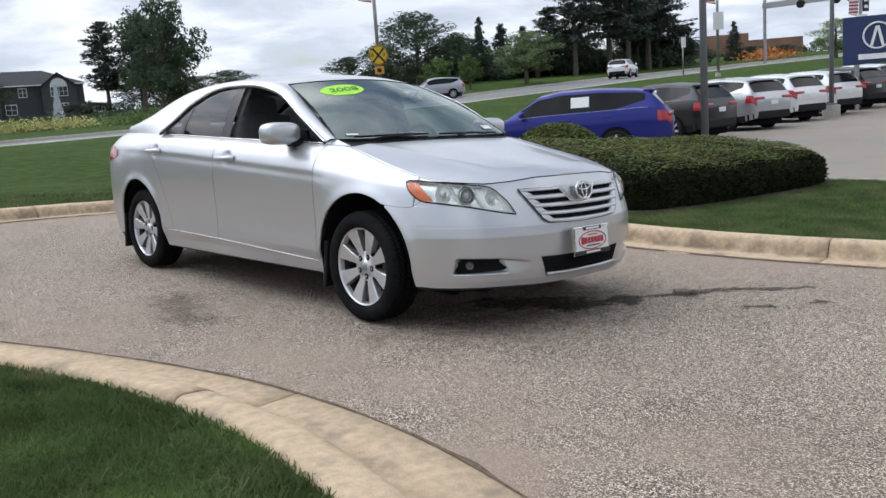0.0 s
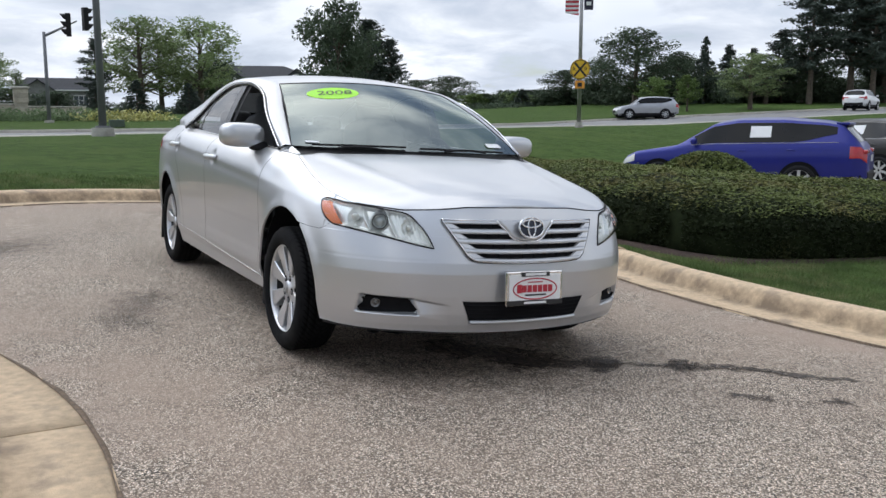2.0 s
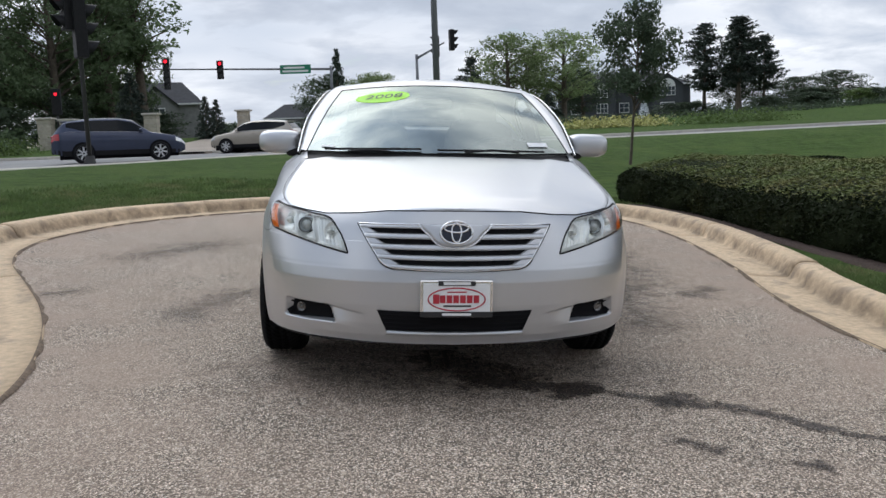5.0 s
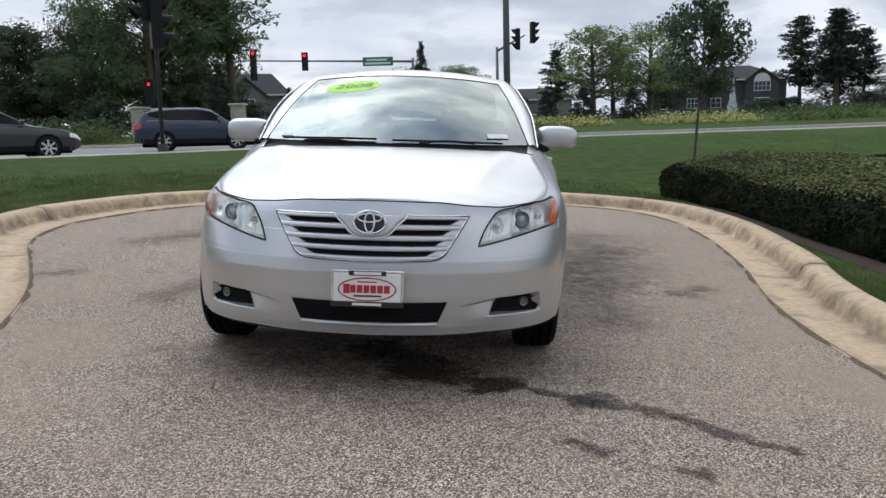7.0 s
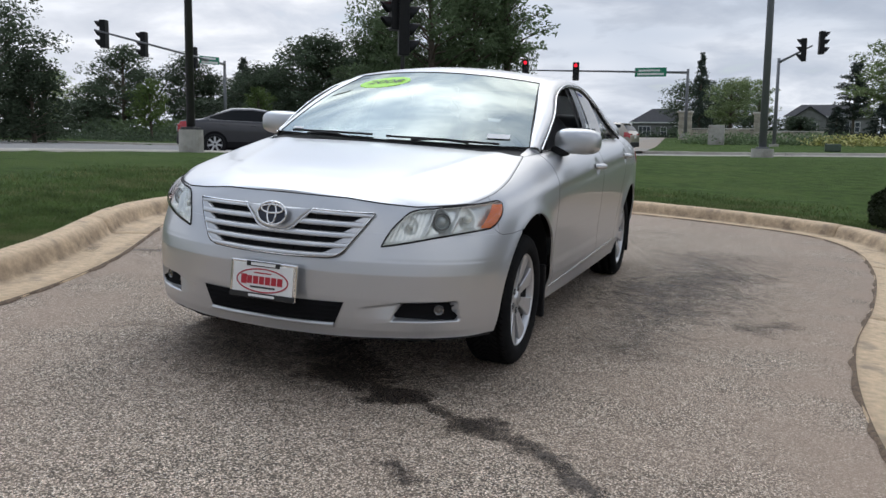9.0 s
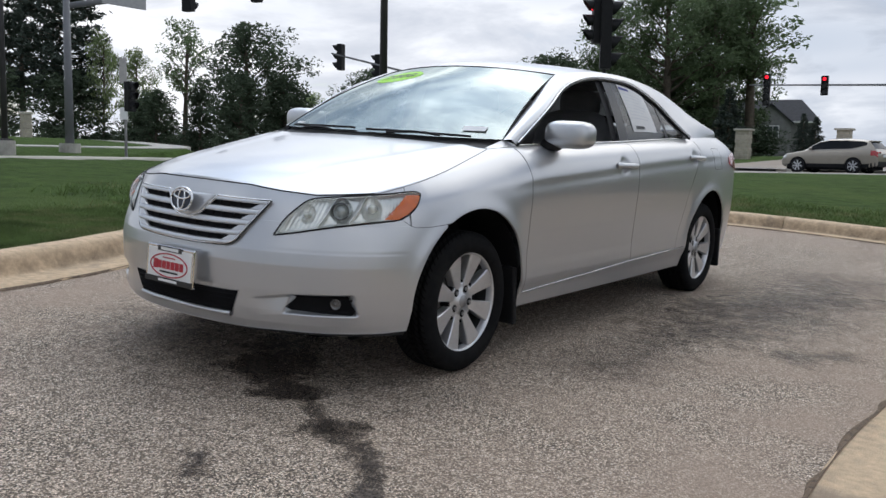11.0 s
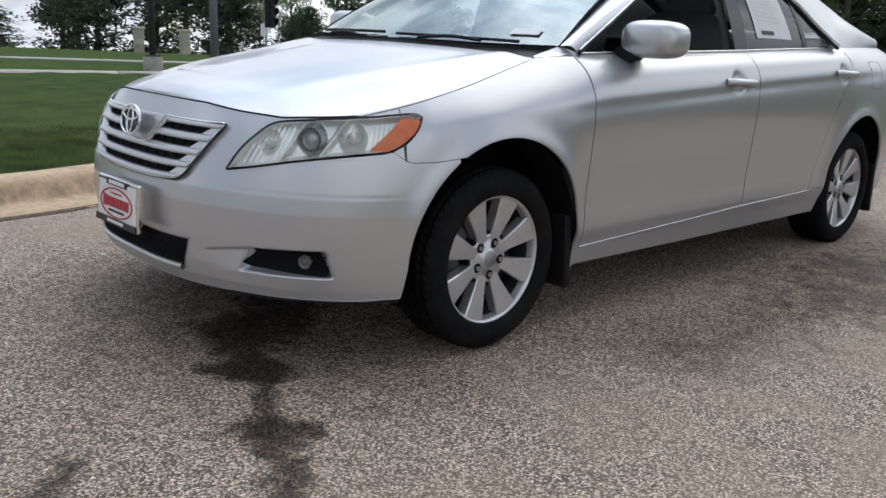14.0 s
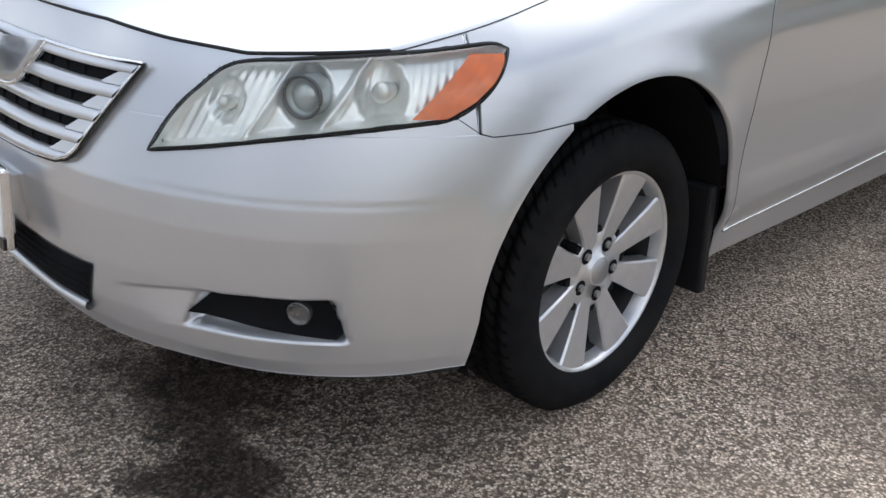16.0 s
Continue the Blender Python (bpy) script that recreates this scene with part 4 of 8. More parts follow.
t01 = np.linspace(0, 1, 90)
y_in = -1.005 + t01 * (1.36 + 1.005)
y_out = -0.955 + t01 * (1.085 + 0.955)
strip_in, strip_out = edge_at(ROOF_EDGE, y_in), edge_at(WINDOW_TOP, y_out)
v = np.linspace(0, 1, 9)
for side in (1, -1):
    g = strip_out[:, None] * (1 - v[None, :, None]) + strip_in[:, None] * v[None, :, None]
    bulge = np.sin(v * math.pi)[None, :, None] * np.array([0.010, 0, 0.012])
    g = g + bulge
    back = g[:, :1] + np.array([-0.03, 0, -0.008])
    g = np.concatenate([back, g], 1) * (side, 1, 1)
    grid_object("roof_rail", g, PAINT, car)
    yq = np.linspace(1.085, 1.98, 40)
    low_q = belt(yq)
    top_q = edge_at(ROOF_EDGE, np.minimum(1.36 + (yq - 1.085) * (1.90 - 1.36) / (1.98 - 1.085), 1.88))
    g = low_q[:, None] * (1 - v[None, :, None]) + top_q[:, None] * v[None, :, None] + np.sin(v * math.pi)[None, :, None] * (np.array([0.010, 0, 0.012]) + smooth01((yq - 1.085) / 0.5)[:, None, None] * np.array([0.016, 0, 0.008]))
    grid_object("rear_pillar", g * (side, 1, 1), PAINT, car)
    # A-pillar foot between fender top, belt and windscreen
    foot0 = np.concatenate([belt(np.linspace(-1.14, -0.955, 10)), strip_out[:1]])
    foot1 = np.linspace(1, 0, 11)[:, None] * np.array([0.708, -1.125, 0.972]) + np.linspace(0, 1, 11)[:, None] * np.array([0.720, -1.0, 1.010])
    v5 = np.linspace(0, 1, 5)[None, :, None]
    grid_object("pillar_foot", (foot0[:, None] * (1 - v5) + foot1[:, None] * v5) * (side, 1, 1), PAINT, car)
    # mirror sail, B-pillar, glass
    def pane(name, y0b, y1b, y0t, y1t, mat, off=0.0, label=""):
        a = belt(np.linspace(y0b, y1b, 16), off) - np.array([0.012, 0, -0.004])
        b = edge_at(WINDOW_TOP, np.linspace(y0t, y1t, 16)) + np.array([off - 0.006, 0, 0.0])
        w = np.linspace(0, 1, 10)[None, :, None]
        gg = a[:, None] * (1 - w) + b[:, None] * w + np.sin(w * math.pi) * np.array([0.012, 0, 0])
        return grid_object(name, (gg * (side, 1, 1))[::side], mat, car, label=label)

    pane("mirror_sail", -0.945, -0.80, -0.945, -0.78, BLACK, -0.004)
    pane("centre_pillar", 0.120, 0.235, 0.098, 0.205, TRIM, 0.003)
    pane("door_frame_edge", 0.055, 0.120, 0.035, 0.098, BLACK, -0.012)
    pane("rear_window", 0.235, 0.80, 0.20, 0.735, GLASS_TINT).visible_shadow = False
    pane("window_divider", 0.795, 0.835, 0.730, 0.765, TRIM, 0.003)
    pane("quarter_window", 0.83, 1.055, 0.76, 1.05, GLASS_TINT).visible_shadow = False
    yb = np.linspace(-0.94, 1.08, 70)
    ribbon("belt_moulding", (belt(yb, 0.002) + (0, 0, 0.003)) * (side, 1, 1), 0.0055, CHROME, car)
    ribbon("window_frame", (WINDOW_TOP + (0.002, 0, -0.003)) * (side, 1, 1), 0.009, TRIM, car, 8)
    ribbon("window_bright_strip", (WINDOW_TOP + (0.010, 0, 0.010)) * (side, 1, 1), 0.004, CHROME, car)
    # door mirror
    my, mz = -0.680, 1.050
    mir = thing_part = pillow("door_mirror", side * 0.900, my, mz, 0.122, 0.082, 0.068, PAINT, car, 0.62)
    pillow("mirror_foot", side * 0.815, my - 0.03, mz - 0.055, 0.05, 0.04, 0.028, BLACK, mir, 0.6)
    bm = bmesh.new()
    box(bm, side * 0.893 - 0.085, side * 0.893 + 0.085, my + 0.068, my + 0.074, mz - 0.052, mz + 0.052, 0.003)
    part("mirror_glass", bm, CHROME, mir)

# windscreen
u = np.linspace(-1, 1, 41)
ws_b = np.stack([0.722 * u, -1.005 - 0.135 * (1 - u**2), 1.008 - 0.006 * (1 - u**2)], -1)
ws_t = np.stack([0.565 * u, -0.287 - 0.105 * (1 - u**2), 1.362 + 0.034 * (1 - u**2)], -1)
w = np.linspace(0, 1, 24)[None, :, None]
ws = ws_b[:, None] * (1 - w) + ws_t[:, None] * w + np.sin(w * math.pi) * np.array([0, -0.012, 0.024])
screen = grid_object("windscreen", ws, GLASS, car, label="clear laminated windscreen")
screen.visible_shadow = False


def on_screen(a, b, lift=0.004):
    """A place on the windscreen: a across (-1 to 1), b up (0 to 1)."""
    a, b = np.asarray(a, float), np.asarray(b, float)
    p0 = np.stack([0.722 * a, -1.005 - 0.135 * (1 - a**2), 1.008 - 0.006 * (1 - a**2)], -1)
    p1 = np.stack([0.565 * a, -0.287 - 0.105 * (1 - a**2), 1.362 + 0.034 * (1 - a**2)], -1)
    return p0 * (1 - b[..., None]) + p1 * b[..., None] + np.sin(b * math.pi)[..., None] * np.array([0, -0.012, 0.024]) + np.array([0, -0.5, 0.86]) * lift


rim = np.concatenate([ws[:, 0], ws[-1, :], ws[::-1, -1], ws[0, ::-1]])
ribbon("windscreen_seal", rim, 0.0035, BLACK, car)
# roof
yr = np.linspace(-0.287, 1.17, 50)
e = edge_at(ROOF_EDGE, yr)
crown = np.interp(yr, [-0.287, 0.0, 0.4, 0.8, 1.17], [0.034, 0.046, 0.046, 0.043, 0.036])
lx = np.linspace(-1, 1, 33)
g = np.stack([e[:, 0][:, None] * lx, yr[:, None] + (-0.105 * (1 - smooth01((yr + 0.287) / 0.6)) + 0.06 * smooth01((yr - 0.6) / 0.57))[:, None] * (1 - lx**2), e[:, 2][:, None] + crown[:, None] * (1 - lx**2)], -1)
roof = grid_object("roof", g, PAINT, car)
bm = bmesh.new()
pts = []
# back glass
rg_t = g[-1]
rg_b = np.stack([0.625 * lx, 1.90 + 0.06 * (1 - lx**2), 1.122 - 0.004 * (1 - lx**2)], -1)
w2 = np.linspace(0, 1, 14)[None, :, None]
bm.free()
back = grid_object("back_window", rg_t[:, None] * (1 - w2) + rg_b[:, None] * w2 + np.sin(w2 * math.pi) * np.array([0, 0.0, 0.004]), GLASS_TINT, car)
back.visible_shadow = False
# boot lid
ydk = np.linspace(1.86, 2.40, 24)
xe = belt(ydk)[:, 0]
zz = np.interp(ydk, [1.86, 2.0, 2.3, 2.36, 2.40], [1.112, 1.108, 1.108, 1.112, 1.085])
g = np.stack([xe[:, None] * lx, ydk[:, None] + 0.06 * (1 - lx**2), 1.072 + (zz[:, None] - 1.072) * (1 - np.abs(lx) ** 3)], -1)
grid_object("boot_lid", g, PAINT, car)

# wheel arches and underside
for side in (1, -1):
    for ya in AXLES:
        a = np.linspace(-0.35, math.pi + 0.35, 40)
        r = ARCH_R + 0.004
        g = np.array([[(side * x, ya + r * math.cos(k), WHEEL_Z + r * math.sin(k)) for x in (float(np.interp(ya + r * math.cos(k), CONT[:, 1], CONT[:, 0])) - 0.035, 0.80, 0.56)] for k in a])
        grid_object("arch_liner", g, LINER, car)
        bm = bmesh.new()
        box(bm, 0.54, 0.57, ya - 0.42, ya + 0.42, 0.16, 0.74, 0.0)
        for vv in bm.verts:
            vv.co.x *= side
        part("arch_wall", bm, LINER, car)
bm = bmesh.new()
box(bm, -0.56, 0.56, -1.80, 2.15, 0.155, 0.30, 0.03)
box(bm, -0.73, 0.73, -0.98, 0.98, 0.185, 0.30, 0.03)
box(bm, -0.44, 0.44, -1.98, -1.8, 0.19, 0.34, 0.03)
part("underbody", bm, LINER, car)
# unseen tray added under the nose to keep light off the ground there
y_s, lam_s = np.meshgrid(np.linspace(-2.03, -1.735, 14), np.linspace(-1, 1, 11), indexing="ij")
half_s = np.interp(y_s, CONT[:330, 1], CONT[:330, 0]) - 0.17
grid_object("splash_shield", np.stack([lam_s * half_s, y_s, 0.205 + 0 * y_s], -1), LINER, car)


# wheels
# shade inside the rim is put into this colour, darker than the alloy
BARREL = material("rim_barrel_shaded", (0.05, 0.05, 0.05), 0.5, 0.5, vary=0.2, scale=30)


def tread_material():
    """Black rubber whose running face is cut across by shallow grooves, their shade put into the colour."""
    m = material("tyre_rubber", (0.010, 0.010, 0.0105), 0.85, vary=0.25, scale=25, second=(0.015, 0.0145, 0.014), second_scale=6, spec=0.08)
    t = m.node_tree
    b = t.nodes["Principled BSDF"]
    co = t.nodes.new("ShaderNodeTexCoord")
    sep = t.nodes.new("ShaderNodeSeparateXYZ")
    t.links.new(co.outputs["Object"], sep.inputs[0])

    def calc(op, a, k):
        n = t.nodes.new("ShaderNodeMath")
        n.operation = op
        for i, v in enumerate((a, k)):
            if isinstance(v, float):
                n.inputs[i].default_value = v
            elif v is not None:
                t.links.new(v, n.inputs[i])
        return n.outputs[0]

    turn = calc("ARCTAN2", sep.outputs["Y"], sep.outputs["Z"])
    skew = calc("MULTIPLY", calc("ABSOLUTE", sep.outputs["X"], None), 3.5)
    wave = calc("SINE", calc("MULTIPLY", calc("ADD", turn, skew), 64.0), None)
    cut = calc("GREATER_THAN", wave, 0.62)
    far = calc("SQRT", calc("ADD", calc("POWER", sep.outputs["Y"], 2.0), calc("POWER", sep.outputs["Z"], 2.0)), None)
    depth = calc("MULTIPLY", cut, calc("GREATER_THAN", far, 0.298))
    bp = nd(t, "ShaderNodeBump", Strength=1.0, Distance=0.003)
    bp.invert = True
    t.links.new(depth, bp.inputs["Height"])
    t.links.new(bp.outputs[0], b.inputs["Normal"])
    dark = t.nodes.new("ShaderNodeMix")
    dark.data_type = "RGBA"
    dark.inputs["B"].default_value = (0.003, 0.003, 0.003, 1)
    src = b.inputs["Base Color"].links[0].from_socket
    t.links.new(depth, dark.inputs["Factor"])
    t.links.new(src, dark.inputs["A"])
    t.links.new(dark.outputs["Result"], b.inputs["Base Color"])
    return m


TREAD = tread_material()


def wheel(side, ya):
    w = grid_object("wheel", lathe([(0.085, 0.2140), (0.096, 0.2200), (0.104, 0.2298), (0.107, 0.2531), (0.104, 0.2772), (0.095, 0.2920), (0.083, 0.2997), (0.080, 0.3048), (0.066, 0.3071), (0.064, 0.3009), (0.056, 0.3009), (0.054, 0.3075), (0.024, 0.3075), (0.022, 0.3009), (0.012, 0.3009), (0.010, 0.3075),
        (-0.010, 0.3075), (-0.012, 0.3009), (-0.022, 0.3009), (-0.024, 0.3075), (-0.054, 0.3075), (-0.064, 0.3009), (-0.066, 0.3071), (-0.083, 0.2997), (-0.10, 0.2826), (-0.105, 0.2437), (-0.09, 0.2140)], 72), TREAD, car, True, close_u=True, label="worn black tyre")
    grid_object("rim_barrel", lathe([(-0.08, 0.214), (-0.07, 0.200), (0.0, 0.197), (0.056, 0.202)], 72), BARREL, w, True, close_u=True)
    rim = grid_object("rim", lathe([(0.056, 0.202), (0.076, 0.206), (0.085, 0.2095), (0.089, 0.214), (0.0895, 0.218), (0.084, 0.2185)], 72), ALLOY, w, True, close_u=True)
    for k in range(8):
        bm = bmesh.new()
        # blade from hub to rim: narrow at the waist, flaring to the rim
        prof = [(0.045, 0.0165, 0.060, 0.030), (0.075, 0.0170, 0.064, 0.034), (0.11, 0.0215, 0.069, 0.038), (0.15, 0.0280, 0.075, 0.042), (0.18, 0.0330, 0.079, 0.046), (0.211, 0.0385, 0.083, 0.052)]
        rows = []
        for r, hw, xo, xi in prof:
            hw = hw * 1.10
            rows.append([bm.verts.new((xi - 0.01, -hw * 1.05, r)), bm.verts.new((xo - 0.004, -hw * 1.12, r)), bm.verts.new((xo, -hw, r)), bm.verts.new((xo + 0.0005, 0, r)), bm.verts.new((xo, hw, r)), bm.verts.new((xo - 0.004, hw * 1.12, r)), bm.verts.new((xi - 0.01, hw * 1.05, r))])
        for r0, r1 in zip(rows[:-1], rows[1:]):
            for q in range(6):
                bm.faces.new((r0[q], r0[q + 1], r1[q + 1], r1[q]))
        bmesh.ops.rotate(bm, verts=bm.verts, cent=(0, 0, 0), matrix=Matrix.Rotation(2 * math.pi * (k + 0.5) / 8, 3, "X"))
        part("spoke", bm, ALLOY, w)
    grid_object("hub", lathe([(0.03, 0.092), (0.052, 0.090), (0.060, 0.084), (0.0625, 0.074), (0.0625, 0.036), (0.070, 0.033), (0.072, 0.029), (0.072, 0.0)], 48), ALLOY, w, True, close_u=True)
    grid_object("centre_cap", lathe([(0.0715, 0.0285), (0.0745, 0.0265), (0.0755, 0.0)], 32), STEEL, w, True, close_u=True)
    for k in range(5):
        a = 2 * math.pi * k / 5 - 0.20
        ly, lz = 0.057 * math.cos(a), 0.057 * math.sin(a)
        # dark disc on the hub face stands for the lug recess's shade
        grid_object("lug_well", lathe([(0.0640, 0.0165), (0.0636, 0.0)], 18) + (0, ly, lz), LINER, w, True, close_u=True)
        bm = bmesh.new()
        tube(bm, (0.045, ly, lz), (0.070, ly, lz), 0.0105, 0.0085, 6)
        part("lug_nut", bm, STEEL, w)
    # dark plugs, and a dark backing disc below, put shade between the spokes
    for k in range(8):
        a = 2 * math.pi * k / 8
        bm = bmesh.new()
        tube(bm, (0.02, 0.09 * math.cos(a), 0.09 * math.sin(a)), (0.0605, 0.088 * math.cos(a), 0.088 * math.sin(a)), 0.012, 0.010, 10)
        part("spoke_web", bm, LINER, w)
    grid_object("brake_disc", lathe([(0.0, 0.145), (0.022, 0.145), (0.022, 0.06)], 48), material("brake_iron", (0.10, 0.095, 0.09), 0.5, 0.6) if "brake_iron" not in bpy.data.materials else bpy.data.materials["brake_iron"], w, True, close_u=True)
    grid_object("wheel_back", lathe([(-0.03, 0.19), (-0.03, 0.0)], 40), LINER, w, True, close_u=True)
    out, up = {(1, True): (0.752, 0.311), (1, False): (0.758, 0.322), (-1, True): (-0.788, 0.314), (-1, False): (-0.766, 0.330)}[side, ya < 0]
    w.matrix_basis = Matrix.Translation((out, ya, up)) @ (Matrix.Identity(4) if side > 0 else Matrix.Rotation(math.pi, 4, "Z")) @ Matrix.Rotation(0.045 if ya < 0 else 0.27, 4, "X")
    return w


for side in (1, -1):
    for ya in AXLES:
        wheel(side, ya)


# ---- the sedan's face: lamps, grille, intake, plate ----
HAZED = material("hazed_reflector", (0.66, 0.665, 0.63), 0.30, 0.55, vary=0.22, scale=18)
PROJECTOR = material("projector_glass", (0.42, 0.45, 0.45), 0.10, 0.3, coat=1.0)
FOGLENS = material("fog_lens", (0.10, 0.10, 0.10), 0.20, 0.5, vary=0.15, scale=40, coat=1.0)
SMOKED = material("smoked_ring", (0.12, 0.12, 0.12), 0.3, 0.5)


def lamp_at(side, tau, v, off):
    tau, v, off = np.broadcast_arrays(np.asarray(tau, float), np.asarray(v, float), np.asarray(off, float))
    k = tau * 89
    st, zt = np.interp(k, np.arange(90), HL_TOP[:, 0]), np.interp(k, np.arange(90), HL_TOP[:, 1])
    sl, zl = np.interp(k, np.arange(90), HL_LOW[:, 0]), np.interp(k, np.arange(90), HL_LOW[:, 1])
    return skin(side * (sl + (st - sl) * v), zl + (zt - zl) * v, off)


def lamp_depth(tau, v):
    """How deep the headlamp's reflector lies behind its rim: three bowls between slanting walls."""
    k = tau * 89
    n = np.arange(90)
    st, zt = np.interp(k, n, HL_TOP[:, 0]), np.interp(k, n, HL_TOP[:, 1])
    sl, zl = np.interp(k, n, HL_LOW[:, 0]), np.interp(k, n, HL_LOW[:, 1])
    s, z = sl + (st - sl) * v, zl + (zt - zl) * v
    tall = np.hypot(st - sl, zt - zl)
    rim = smooth01(np.minimum(v, 1 - v) * tall / 0.010) * smooth01(np.minimum(tau, 1 - tau) / 0.03)
    d = np.full(s.shape, 0.024)
    for s0, z0, r, deep in ((0.592, 0.694, 0.036, 0.018), (0.744, 0.714, 0.048, 0.030), (0.880, 0.724, 0.050, 0.032)):
        d = d + deep * np.maximum(0, 1 - ((s - s0) ** 2 + (z - z0) ** 2) / r**2) ** 0.6
    for s0, slope, z0 in ((0.640, 0.70, 0.646), (0.768, 0.84, 0.666)):
        c = s - s0 - slope * (z - z0)
        d = d - 0.022 * np.where(c < 0, np.exp(-((c / 0.005) ** 2)), np.exp(-((c / 0.014) ** 2)))
    inner = s - 0.640 - 0.70 * (z - 0.646)
    d = d + 0.0016 * np.sin((s - 0.45 * z) * 330) * (inner < -0.004) + 0.0008 * np.sin((s - 0.3 * z) * 420) * (s > 0.83)
    return np.maximum(d, 0.002) * rim


for side in (1, -1):
    T, V = np.meshgrid(np.linspace(0.0, 1.0, 150), np.linspace(0, 1, 48), indexing="ij")
    base = grid_object("headlamp", lamp_at(side, T, V, -lamp_depth(T, V)), LAMP_CHROME, car, label="slightly hazed clear headlamp with amber corner")
    # projector in its bezel, main beam bulb, indicator bulb
    for s0, z0, r, ringed in ((0.744, 0.714, 0.034, True), (0.880, 0.724, 0.017, False), (0.592, 0.692, 0.012, False)):
        c = skin(side * s0, z0, -0.020)
        ahead = Vector((0.45 * side, -1, 0.05)).normalized()
        q = ahead.to_track_quat("X", "Z").to_matrix()
        prof = [(-0.030, r), (0.006, r), (0.010, r * 0.95), (0.006, r * 0.86), (-0.004, r * 0.82), (0.002, r * 0.66), (0.009, r * 0.42), (0.012, r * 0.2), (0.0125, 0)] if ringed else [(-0.030, r * 0.8), (0.0, r), (0.006, r * 0.9), (0.010, r * 0.5), (0.011, 0)]
        grid_object("projector" if ringed else "lamp_bulb", lathe(prof, 30) @ np.array(q).T + c, PROJECTOR if ringed else HAZED, base, True, close_u=True)
        if ringed:
            ribbon("projector_ring", (lathe([(0.010, r * 0.95)], 40)[:, 0] @ np.array(q).T + c)[np.r_[0:40, 0]], 0.0035, SMOKED, base)
    Ta, Va = np.meshgrid(np.linspace(0.0, 1.0, 16), np.linspace(0, 1, 16), indexing="ij")
    sl = 0.925 + (1.040 - 0.925) * Va
    sr = np.interp(Va, [0, 0.25, 0.55, 0.85, 1], [0.985, 1.036, 1.074, 1.100, 1.102])
    grid_object("side_marker", skin(side * (sl + (sr - sl) * Ta), 0.690 + (0.783 - 0.690) * Va, 0.002 + 0.0003 * np.sin(Ta * 70)), AMBER, base, label="amber side marker")
    bulge = 0.006 + 0.020 * np.sin(np.clip(T, 0, 1) * math.pi) ** 0.6 * np.sin(np.clip(V, 0, 1) * math.pi) ** 0.6
    lens = grid_object("lamp_lens", lamp_at(side, T, V, bulge)[::side], LENS, base)
    lens.visible_shadow = False
    edge = [np.vstack([e, e[:1]]) for e in (lamp_edge(-0.0025), lamp_edge(-0.001), lamp_edge(0.0036), lamp_edge(0.0052))]
    grid_object("lamp_seal", np.stack([skin(side * e[:, 0], e[:, 1], o) for e, o in zip(edge, (-0.006, 0.0035, 0.0030, -0.004))], 1), BLACK, base)
    # fog lamp pocket
    def pocket(tau, v, off):
        mid = 0.356 - 0.004 * tau
        half = (0.0335 + 0.004 * tau) * np.maximum(1 - np.abs(2 * tau - 1) ** 40, 0.02) ** 0.18
        return skin(side * (0.568 + 0.225 * tau + (1 - v) * (0.022 * tau - 0.034 * (1 - tau))), mid + half * (2 * v - 1), off)

    P, Q = np.meshgrid(np.linspace(0, 1, 24), np.linspace(0, 1, 10), indexing="ij")
    fog = grid_object("fog_lamp", pocket(P, Q, 0.003), LINER, car, label="black fog lamp pocket with round lamp")
    c = skin(side * 0.735, 0.355, 0.006)
    q = Vector((0.5 * side, -1, 0)).normalized().to_track_quat("X", "Z").to_matrix()
    grid_object("fog_glass", lathe([(-0.02, 0.022), (0.004, 0.022), (0.007, 0.020), (0.004, 0.018), (0.002, 0.012), (0.006, 0.0)], 30) @ np.array(q).T + c, FOGLENS, fog, True, close_u=True)


def grille_pt(a, b, off):
    """A place on the grille: a across (-1 to 1), b from its lower edge (0) to its upper edge (1)."""
    a, b, off = np.broadcast_arrays(np.asarray(a, float), np.asarray(b, float), np.asarray(off, float))
    hw = np.interp(b, [0, 0.05, 0.14, 1], [0.262, 0.292, 0.314, 0.430])
    z = 0.552 + 0.010 * a**2 + (0.186 - 0.010 * a**2) * b
    x = a * hw
    s = np.sign(x) * np.interp(np.abs(x), CONT[:330, 0], ARC[:330])
    return skin(s + 1e-9, z, off)


A, B = np.meshgrid(np.linspace(-1, 1, 60), np.linspace(0, 1.0, 20), indexing="ij")
grille = grid_object("grille", grille_pt(A, B, 0.002), LINER, car, label="silver barred grille with chrome surround")
# painted bars, each a rounded lip that runs the full width
for b0, b1 in ((0.0, 0.10), (0.21, 0.325), (0.435, 0.56), (0.675, 0.80), (0.91, 1.0)):
    aa = np.linspace(-0.995, 0.995, 90)
    prof = [(0.0, 0.003), (0.02, 0.014), (0.25, 0.020), (0.8, 0.015), (0.97, 0.011), (1.0, 0.003)]
    grid_object("grille_bar", np.stack([grille_pt(aa, b0 + (b1 - b0) * q, o) for q, o in prof], 1), PAINT, grille)
